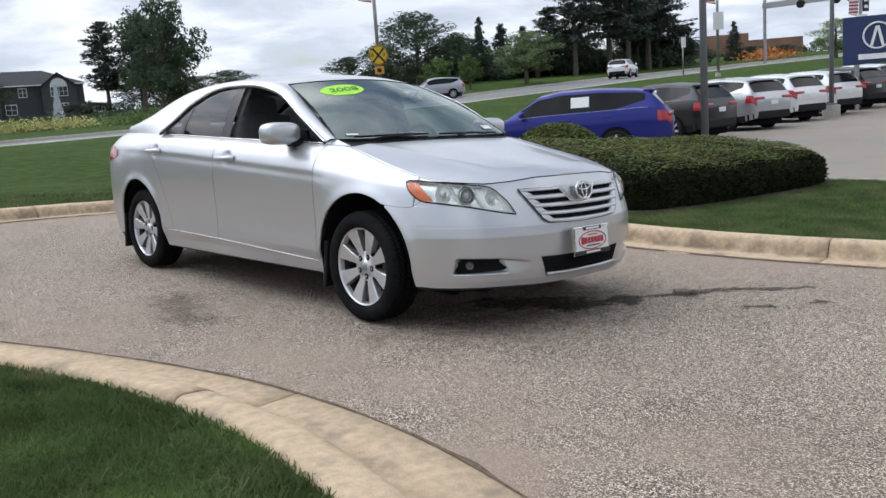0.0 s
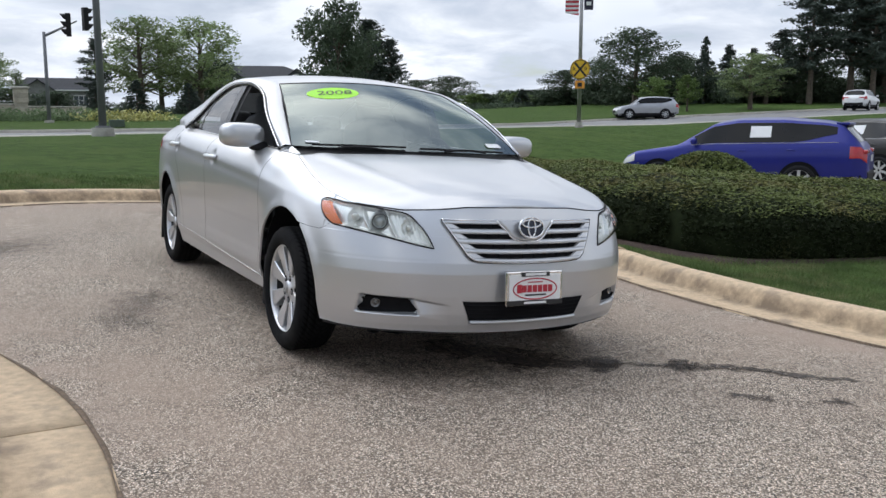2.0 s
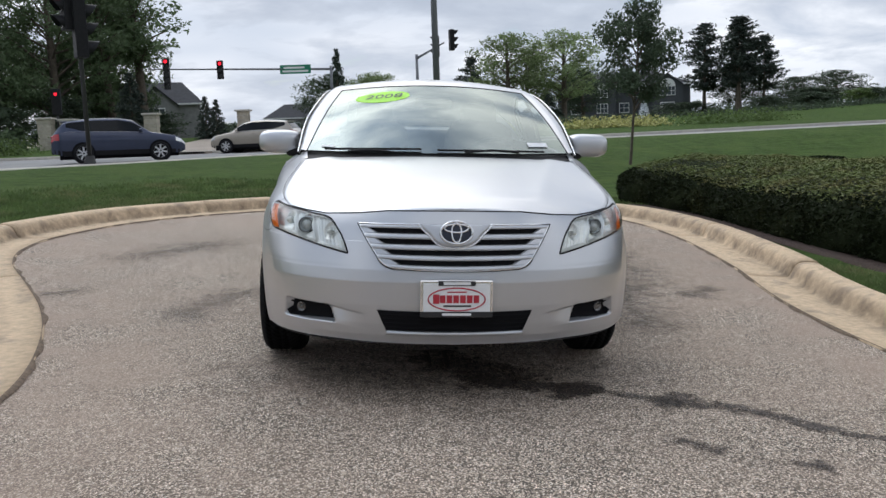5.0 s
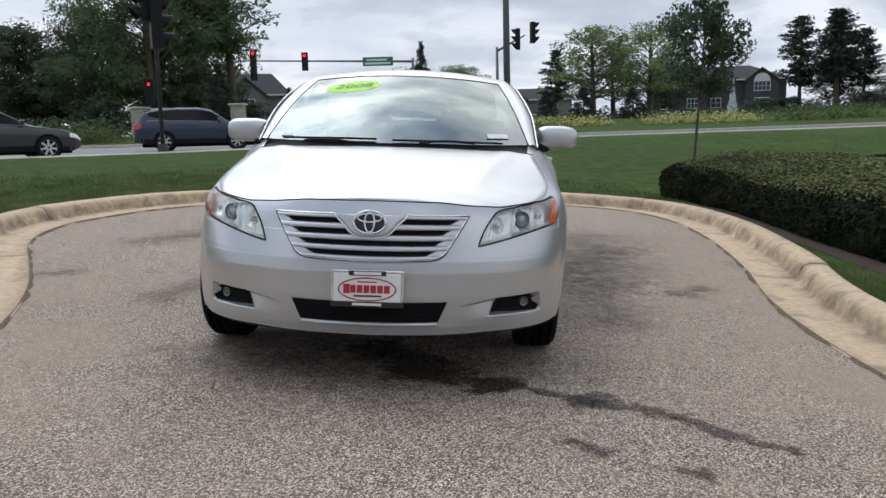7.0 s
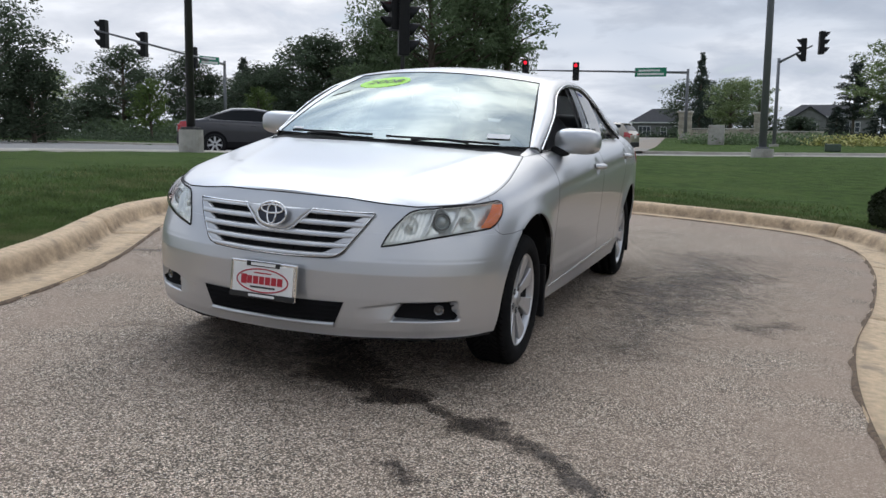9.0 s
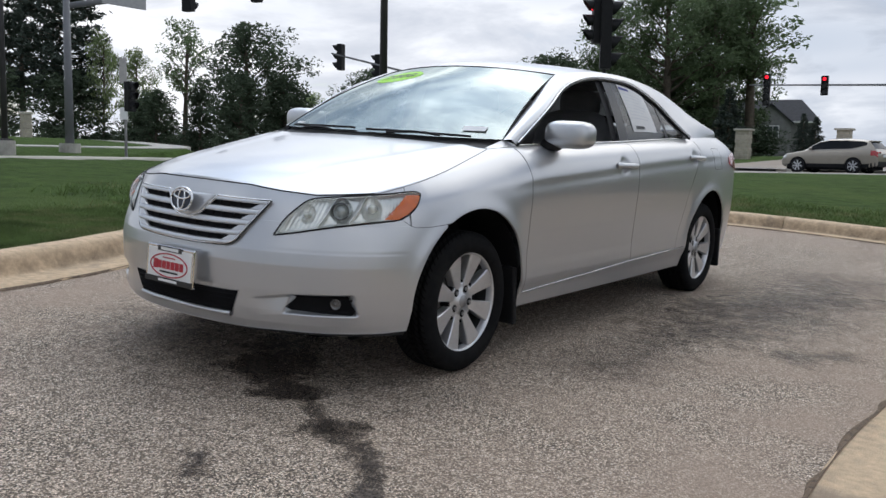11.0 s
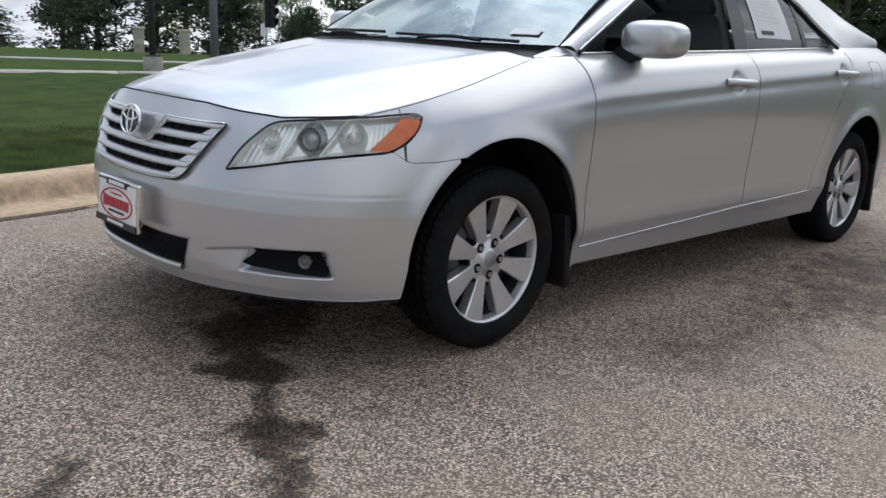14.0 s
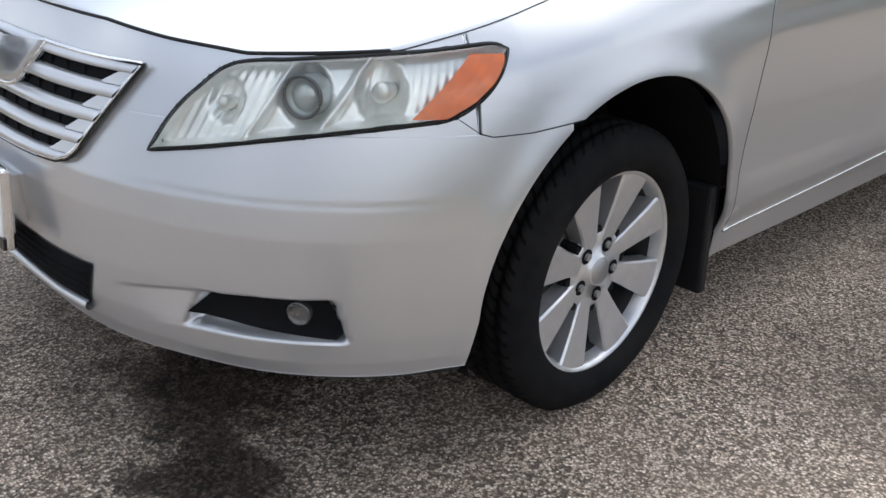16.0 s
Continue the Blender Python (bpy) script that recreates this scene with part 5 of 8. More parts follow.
# painted cheeks that close the slots at their slanting outer ends
for b0, b1, end in ((0.10, 0.21, 0.80), (0.325, 0.435, 0.83), (0.56, 0.675, 0.85), (0.80, 0.91, 0.875)):
    for sg in (1, -1):
        q = np.linspace(-0.03, 1.03, 8)
        e0 = end - 0.03 + 0.07 * q
        r = np.linspace(0, 1, 10)
        g = grille_pt(sg * (e0[:, None] + (0.995 - e0[:, None]) * r), (b0 + (b1 - b0) * q)[:, None] + 0 * r, 0.0135 + 0 * r - 0.011 * (r == 0))
        grid_object("grille_cheek", g, PAINT, grille)
for k, b in enumerate((0.155, 0.38, 0.617, 0.855)):
    for a in np.linspace(-0.70, 0.70, 8 + k):
        bm = bmesh.new()
        p = grille_pt(a, b, 0.006)
        box(bm, p[0] - 0.003, p[0] + 0.003, p[1] - 0.001, p[1] + 0.02, p[2] - 0.010, p[2] + 0.010)
        part("grille_fin", bm, LINER, grille)
# painted shield round the badge: a smooth tongue from the bonnet down over the slots
SHIELD = [(0.155, 0.740), (0.146, 0.725), (0.118, 0.700), (0.088, 0.668), (0.060, 0.652), (0.030, 0.646), (0.0, 0.645)]
edge_l = spline(SHIELD, 40)
edge_s = np.r_[edge_l, edge_l[-2::-1] * (-1, 1)]
v = np.linspace(0, 1, 14)
sx = edge_s[:, 0][:, None] * v
sz = 0.730 + (edge_s[:, 1] - 0.730)[:, None] * v
lift = np.where(v > 0.999, 0.004, 0.020 + 0.010 * np.cos(v * math.pi / 2))
grid_object("badge_shield", skin(sx + 1e-9, sz, lift[None] + 0 * sx), PAINT, grille)
sur = np.r_[np.stack([np.linspace(1, 0.38, 20), np.linspace(1, 1, 20)], 1)]
outline = np.concatenate([skin(edge_l[:, 0] + 1e-9, edge_l[:, 1], 0.015)[::-1], grille_pt(np.linspace(0.40, 1, 24), 1.0, 0.012), grille_pt(1.0, np.linspace(1, 0.02, 30), 0.010), grille_pt(np.linspace(1, 0, 40), 0.0, 0.010)])
for sg in (1, -1):
    ribbon("grille_surround", outline * (sg, 1, 1), 0.0045, CHROME, grille, 8)
    ribbon("surround_gap", (outline[40:] + (0, -0.001, 0)) * (sg * 1.014, 1, 1) + (0, 0, 0.0) - np.array([0, 0, 0.004]) * (outline[40:, 2:3] < 0.60), 0.0022, PANEL_IN, grille, 6)
# badge: an oval ring round a dark field, two lesser ovals within
th = np.linspace(0, 2 * math.pi, 49)
bc = np.array([0.0, -2.248, 0.712])


def oval(rx, rz, dz=0.0, lift=0.0):
    return np.stack([rx * np.cos(th), -lift + 0.18 * (rz * np.sin(th) + dz) + 0 * th, rz * np.sin(th) + dz], -1) + bc


u, v = np.meshgrid(th, np.linspace(0, 1, 6), indexing="ij")
badge = grid_object("badge", np.stack([0.066 * v * np.cos(u), 0.18 * 0.046 * v * np.sin(u) - 0.004 * (1 - v**2), 0.046 * v * np.sin(u)], -1) + bc, material("badge_dark", (0.03, 0.035, 0.05), 0.2, 0.3), car, label="chrome oval badge on a dark field")
ribbon("badge_ring", oval(0.066, 0.046, 0, 0.004), 0.0052, CHROME, badge, 8)
ribbon("badge_inner", oval(0.020, 0.040, 0, 0.005), 0.0042, CHROME, badge, 8)
ribbon("badge_inner", oval(0.050, 0.017, 0.018, 0.005), 0.0042, CHROME, badge, 8)


# lower intake
def intake_pt(a, b, off):
    hw = 0.292 + 0.038 * b
    x = a * hw
    return skin(np.sign(x) * np.interp(np.abs(x), CONT[:330, 0], ARC[:330]) + 1e-9, 0.284 + 0.006 * a**2 + b * 0.092, off)


A, B = np.meshgrid(np.linspace(-1, 1, 50), np.linspace(0, 1, 12), indexing="ij")
intake = grid_object("lower_intake", intake_pt(A, B, 0.003), LINER, car, label="black mesh lower intake")
for b in (0.2, 0.4, 0.6, 0.8):
    ribbon("intake_bar", intake_pt(np.linspace(-0.97, 0.97, 40), b, 0.004), 0.003, LINER, intake)
ribbon("intake_lip", intake_pt(np.linspace(-1, 1, 50), -0.06, 0.006), 0.010, PAINT, car, 8)

# dealer plate
plate = tagged(new("front_plate"), "", "")
plate.parent = car
pm = Matrix.Translation((0.0, -2.300, 0.443)) @ Matrix.Rotation(radians(-4), 4, "X")
plate.matrix_basis = pm
bpy.data.objects.remove(plate)
bm = bmesh.new()
box(bm, -0.152, 0.152, -0.008, 0.012, -0.078, 0.078, 0.006)
box(bm, -0.10, 0.10, 0.010, 0.050, -0.05, 0.05)
plate = part("front_plate", bm, CHROME, car, "white dealer plate in a chrome and black frame", m=pm)
bm = bmesh.new()
box(bm, -0.138, 0.138, -0.0105, -0.004, -0.064, 0.064, 0.001)
part("plate_sheet", bm, WHITE_PLATE, plate)
bars = [("plate_bar_top", -0.076, 0.078, 0.054, 0.074, BLACK_INK), ("plate_bar_low", -0.150, 0.150, -0.075, -0.053, BLACK_INK), ("print_bar", -0.055, 0.06, -0.033, -0.026, BLACK_INK), ("print_bar", -0.04, 0.04, 0.026, 0.031, RED_INK), ("print_bar", -0.06, 0.06, -0.069, -0.059, WHITE_PLATE), ("print_bar", -0.055, 0.058, 0.058, 0.070, WHITE_PLATE)]
bars += [("print_bar", -0.098 + 0.028 * k, -0.098 + 0.028 * k + (0.023 if k else 0.026), -0.017 - (0.003 if k == 0 else 0), 0.015 + (0.004 if k == 0 else 0), RED_INK) for k in range(7)]
for nm, x0, x1, z0, z1, mt in bars:
    bm = bmesh.new()
    yb = -0.0135 if mt is WHITE_PLATE else -0.0125
    box(bm, x0, x1, yb, -0.006, z0, z1)
    part(nm, bm, mt, plate)
ribbon("print_oval", np.stack([0.118 * np.cos(th), 0 * th - 0.011, 0.047 * np.sin(th) - 0.002], -1), 0.003, RED_INK, plate)

# wipers, year sticker, corner sticker
for a0, b0, a1, b1 in ((-0.86, 0.008, -0.14, 0.030), (-0.02, 0.022, 0.80, 0.004)):
    tt = np.linspace(0, 1, 30)
    w = ribbon("wiper", on_screen(a0 + (a1 - a0) * tt, b0 + (b1 - b0) * tt + 0.006 * np.sin(tt * math.pi), 0.012), 0.006, BLACK, car)
    ribbon("wiper_arm", on_screen(a0 + (a1 - a0) * (0.25 + 0.5 * tt), b0 - 0.03 + 0.022 * np.sin(tt * math.pi), 0.016), 0.007, BLACK, w)
sa, sb = -0.515, 0.785
u, v = np.meshgrid(th, np.linspace(0, 1, 5), indexing="ij")
year = grid_object("year_sticker", on_screen(sa + 0.265 * v * np.cos(u), sb + 0.105 * v * np.sin(u) + 0.028 * v * np.cos(u), 0.0015), GREEN_STICKER, car, label="neon green oval sticker lettered 2008")
fc = bpy.data.curves.new("numerals", "FONT")
fc.body, fc.size, fc.align_x, fc.align_y = "2008", 0.098, "CENTER", "CENTER"
fc.extrude, fc.shear, fc.offset = 0.0003, 0.2, -0.0005
p0 = Vector(on_screen(np.array(sa), np.array(sb), 0.0035))
ex = (Vector(on_screen(np.array(sa + 0.1), np.array(sb + 0.0105), 0.0035)) - p0).normalized()
ey = (Vector(on_screen(np.array(sa), np.array(sb + 0.1), 0.0035)) - p0).normalized()
ez = ex.cross(ey).normalized()
ey = ez.cross(ex)
num = new("numerals", fc)
fc.materials.append(BLACK_INK)
num.parent = car
num.matrix_basis = Matrix.Translation(p0) @ Matrix((ex, ey, ez)).transposed().to_4x4() @ Matrix.Diagonal((1.15, 0.9, 1, 1))
dg = bpy.context.evaluated_depsgraph_get()
num_mesh = bpy.data.meshes.new_from_object(num.evaluated_get(dg))
lettering = new("numerals", num_mesh)
lettering.parent = year
lettering.matrix_basis = num.matrix_basis.copy()
bpy.data.objects.remove(num)
a, b = np.meshgrid(np.linspace(0.70, 0.86, 4), np.linspace(0.075, 0.125, 3), indexing="ij")
grid_object("corner_sticker", on_screen(a, b, 0.006), PAPER, car)
a, b = np.meshgrid(np.linspace(-0.90, -0.80, 4), np.linspace(0.045, 0.065, 3), indexing="ij")
grid_object("corner_sticker", on_screen(a, b, 0.006), PAPER, car)

# price sheet taped inside the left rear window
def in_pane(y, h, lift=-0.004):
    y, h = np.broadcast_arrays(np.asarray(y, float), np.asarray(h, float))
    a = belt(y) - np.array([0.012, 0, -0.004])
    b = edge_at(WINDOW_TOP, y) - np.array([0.006, 0, 0])
    return a * (1 - h[..., None]) + b * h[..., None] + np.sin(h * math.pi)[..., None] * np.array([0.012, 0, 0]) + np.array([lift, 0, 0])


yy, hh = np.meshgrid(np.linspace(0, 1, 8), np.linspace(0, 1, 8), indexing="ij")
sheet_ob = grid_object("price_sheet", in_pane(0.335 + 0.335 * yy - 0.06 * hh, 0.15 + (0.80 - 0.05 * yy) * hh, 0.004), PAPER, car, label="white printed price sheet in the rear window")
for k, (y0, y1, h0, h1, mt) in enumerate([(0.02, 0.4, 0.90, 0.95, PRINT_BLUE), (0.14, 0.50, 0.06, 0.13, BLACK_INK)] + [(0.06, 0.85 - 0.1 * (j % 3), 0.82 - j * 0.075, 0.836 - j * 0.075, PRINT) for j in range(8)]):
    ya, ha = np.meshgrid(np.linspace(y0, y1, 4), np.linspace(h0, h1, 3), indexing="ij")
    grid_object("print_bar", in_pane(0.335 + 0.335 * ya - 0.06 * ha, 0.15 + (0.80 - 0.05 * ya) * ha, 0.0065), mt, sheet_ob)

# cabin
bm = bmesh.new()
box(bm, -0.74, 0.74, -1.15, 1.85, 0.32, 0.40, 0.02)
part("cabin_floor", bm, DASH, car)
bm = bmesh.new()
box(bm, -0.70, 0.70, -1.02, -0.62, 0.55, 0.945, 0.06)
part("dashboard", bm, DASH, car)
bm = bmesh.new()
box(bm, -0.68, 0.68, 1.45, 1.9, 0.85, 1.07, 0.03)
part("parcel_shelf", bm, DASH, car)
for side in (1, -1):
    seat = pillow("front_seat", side * 0.37, 0.0, 0.55, 0.26, 0.27, 0.11, SEAT, car, 0.5)
    pillow("backrest", side * 0.37, 0.30, 0.88, 0.25, 0.09, 0.32, SEAT, seat, 0.5, Matrix.Rotation(radians(-16), 3, "X"))
    pillow("headrest", side * 0.37, 0.40, 1.235, 0.13, 0.055, 0.085, SEAT, seat, 0.55)
    pillow("door_card", side * 0.80, 0.0, 0.74, 0.035, 0.9, 0.22, DASH, car, 0.3)
rear = pillow("rear_seat", 0, 0.95, 0.55, 0.64, 0.26, 0.12, SEAT, car, 0.4)
pillow("backrest", 0, 1.24, 0.83, 0.64, 0.09, 0.30, SEAT, rear, 0.4, Matrix.Rotation(radians(-20), 3, "X"))
for x in (-0.38, 0.38):
    pillow("headrest", x, 1.36, 1.15, 0.12, 0.05, 0.06, SEAT, rear, 0.5)
wh = lathe([(0.0, 0.19)], 48)[:, 0] @ np.array(Vector((0, 0.92, 0.38)).to_track_quat("X", "Z").to_matrix()).T + (0.37, -0.46, 0.90)
steer = ribbon("steering_wheel", wh[np.r_[0:48, 0]], 0.014, DASH, car, 10)
pillow("steering_boss", 0.37, -0.47, 0.90, 0.09, 0.035, 0.06, DASH, steer, 0.6)
pillow("rear_view_mirror", 0.0, -0.42, 1.29, 0.115, 0.02, 0.035, BLACK, car, 0.5)
# headliner
yr2 = np.linspace(-0.24, 1.1, 20)
e2 = edge_at(ROOF_EDGE, yr2)
g = np.stack([e2[:, 0][:, None] * 0.97 * lx, yr2[:, None] + 0 * lx, e2[:, 2][:, None] - 0.03 + 0.02 * (1 - lx**2)], -1)
grid_object("headliner", g, LINING, car)


# ---- stains on the asphalt, and shade painted under the car's nose ----
def stain_shade_material(name, low, high, most):
    m = bpy.data.materials.new(name)
    m.use_nodes = True
    t = m.node_tree
    b = t.nodes["Principled BSDF"]
    b.inputs["Roughness"].default_value = 0.6
    b.inputs["Specular IOR Level"].default_value = 0.3
    at = t.nodes.new("ShaderNodeAttribute")
    at.attribute_name = "inner"
    co = t.nodes.new("ShaderNodeTexCoord")
    n1 = nd(t, "ShaderNodeTexNoise", Scale=9.0, Detail=6.0, Roughness=0.72)
    n2 = nd(t, "ShaderNodeTexNoise", Scale=120.0, Detail=2.0, Roughness=0.6)
    stones = nd(t, "ShaderNodeTexVoronoi", Scale=165.0)
    for n in (n1, n2, stones):
        t.links.new(co.outputs["Object"], n.inputs["Vector"])
    soaked = ramp(t, [(0.0, (0.010, 0.008, 0.006)), (0.45, (0.030, 0.023, 0.018)), (0.75, (0.100, 0.076, 0.060)), (1.0, (0.22, 0.175, 0.135))], stones.outputs["Color"])
    t.links.new(soaked.outputs[0], b.inputs["Base Color"])
    a1 = t.nodes.new("ShaderNodeMath")
    a1.operation = "ADD"
    t.links.new(at.outputs["Fac"], a1.inputs[0])
    wide = t.nodes.new("ShaderNodeMath")
    wide.operation = "MULTIPLY_ADD"
    wide.inputs[1].default_value, wide.inputs[2].default_value = 2.0, -0.5
    t.links.new(n1.outputs["Fac"], wide.inputs[0])
    t.links.new(wide.outputs[0], a1.inputs[1])
    a2 = t.nodes.new("ShaderNodeMath")
    a2.operation = "MULTIPLY_ADD"
    a2.inputs[1].default_value = 0.35
    t.links.new(n2.outputs["Fac"], a2.inputs[0])
    t.links.new(a1.outputs[0], a2.inputs[2])
    mr = nd(t, "ShaderNodeMapRange")
    mr.inputs["From Min"].default_value, mr.inputs["From Max"].default_value = low, high
    mr.inputs["To Max"].default_value = most
    t.links.new(a2.outputs[0], mr.inputs["Value"])
    t.links.new(mr.outputs[0], b.inputs["Alpha"])
    return m


STAIN_SHADE = stain_shade_material("fresh_oil_and_shade", 0.86, 1.36, 0.80)
FAINT = stain_shade_material("faint_oil_and_shade", 0.60, 1.50, 0.50)


def stain(line, width, seed, strength=1.0):
    """A soft-edged dark mark along a line on the drive, in the car's own plane: oil, and under the nose painted shade
    too.
    """
    rng = np.random.default_rng(seed)
    p = spline(line, 40) if len(line) > 1 else np.array([line[0], line[0]])
    x0, y0 = p.min(0) - width * 1.3
    x1, y1 = p.max(0) + width * 1.3
    n = 44
    x, y = np.meshgrid(np.linspace(x0, x1, n), np.linspace(y0, y1, n), indexing="ij")
    wx = 0.016 * np.sin(13 * y + seed) + 0.012 * np.sin(31 * x + 17 * y + 2 * seed) + 0.008 * np.sin(83 * y - 29 * x)
    wy = 0.016 * np.sin(11 * x + 2 * seed) + 0.012 * np.sin(29 * y - 21 * x + seed) + 0.008 * np.sin(79 * x + 31 * y)
    d = dist_to(p, x + wx, y + wy)
    inner = np.clip(1 - d / width, -0.6, 1) * strength * 0.75
    w = np.array(LEAN.to_3x3())
    pts = np.stack([x, y, 0 * x], -1) @ w.T
    pts[..., 2] = ground_z(pts[..., 0], pts[..., 1]) + 0.004
    ob = grid_object("oil_stain", pts, FAINT if strength < 1 else STAIN_SHADE)
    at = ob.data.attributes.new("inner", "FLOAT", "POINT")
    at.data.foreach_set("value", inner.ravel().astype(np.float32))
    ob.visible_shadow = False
    return tagged(ob, "dark oil stain in the old asphalt, with painted shade under the car's nose", "stain", "stains on the drive", "structure")


TRAIL = [(0.20, -2.02), (0.40, -2.08), (0.55, -2.16), (0.72, -2.21), (0.93, -2.31), (1.12, -2.39), (1.27, -2.49), (1.46, -2.68), (1.62, -2.80)]
stain(TRAIL[:3], 0.15, 1, 1.4)
stain([(0.48, -2.18), (0.62, -2.10)], 0.12, 21, 1.35)
stain(TRAIL[2:5], 0.075, 2, 1.15)
stain([(0.88, -2.33), (1.00, -2.27)], 0.10, 22, 1.3)
stain(TRAIL[4:7], 0.080, 11, 1.2)
stain(TRAIL[6:], 0.060, 12, 1.15)
# under the nose: oil plus the car's shadow painted dark on the ground
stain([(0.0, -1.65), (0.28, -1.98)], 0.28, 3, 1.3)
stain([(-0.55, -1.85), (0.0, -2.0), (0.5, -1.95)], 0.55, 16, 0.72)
stain([(0.80, -2.80), (0.90, -2.90)], 0.075, 4, 1.0)
stain([(1.16, -3.03), (1.24, -3.07)], 0.06, 5, 1.0)
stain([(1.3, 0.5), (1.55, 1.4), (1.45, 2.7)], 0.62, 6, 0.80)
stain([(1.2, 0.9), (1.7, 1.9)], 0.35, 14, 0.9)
stain([(1.9, 0.0), (2.05, 0.25)], 0.14, 7, 0.8)
stain([(-1.5, -0.6), (-1.25, 0.1)], 0.20, 8, 0.75)
stain([(-2.4, 1.6), (-1.9, 2.4)], 0.34, 9, 0.74)
stain([(-3.0, -0.3), (-2.4, 0.1)], 0.16, 15, 0.8)
stain([(1.25, -0.9), (1.35, 0.3)], 0.30, 10, 0.75)


# ---- plants ----
def lawn_z(x, y):
    """The height of the grass outside the paving."""
    z = float(ground_z(x, y)) + 0.10
    return z + float(rise(np.array(x, float), np.array(y, float)))


def leaf_quads(rng, centres, size, stretch=1.0, droop=0.0):
    """Leaf-like quads at random turns about their places."""
    n = len(centres)
    a = rng.normal(size=(n, 3))
    a[:, 2] *= 0.6
    a /= np.linalg.norm(a, axis=1)[:, None]
    b = np.cross(a, rng.normal(size=(n, 3)))
    b /= np.linalg.norm(b, axis=1)[:, None]
    s = size * rng.uniform(0.6, 1.35, (n, 1))
    a, b = a * s * stretch, b * s
    if droop:
        a[:, 2] -= droop * s[:, 0]
    c = np.asarray(centres)
    return np.stack([c - a, c - 0.15 * a + b * 0.5, c + a, c - 0.15 * a - b * 0.5], 1)


def limb_mesh(limbs):
    """Tapered limbs, each a list of (place, radius)."""
    verts, faces = [], []
    for limb in limbs:
        seg = 5
        first = len(verts)
        for i, (p, r) in enumerate(limb):
            q = limb[min(i + 1, len(limb) - 1)][0] - limb[max(i - 1, 0)][0]
            q = q / (np.linalg.norm(q) + 1e-9)
            u = np.cross(q, (0.3, 0.9, 0.1))
            u /= np.linalg.norm(u)
            w = np.cross(q, u)
            for k in range(seg):
                t = 2 * math.pi * k / seg
                verts.append(p + r * (math.cos(t) * u + math.sin(t) * w))
        for i in range(len(limb) - 1):
            for k in range(seg):
                a, b = first + i * seg + k, first + i * seg + (k + 1) % seg
                faces.append((a, b, b + seg, a + seg))
    me = bpy.data.meshes.new("trunk")
    me.from_pydata([tuple(v) for v in verts], [], faces)
    me.polygons.foreach_set("use_smooth", [True] * len(faces))
    me.materials.append(BARK)
    return me


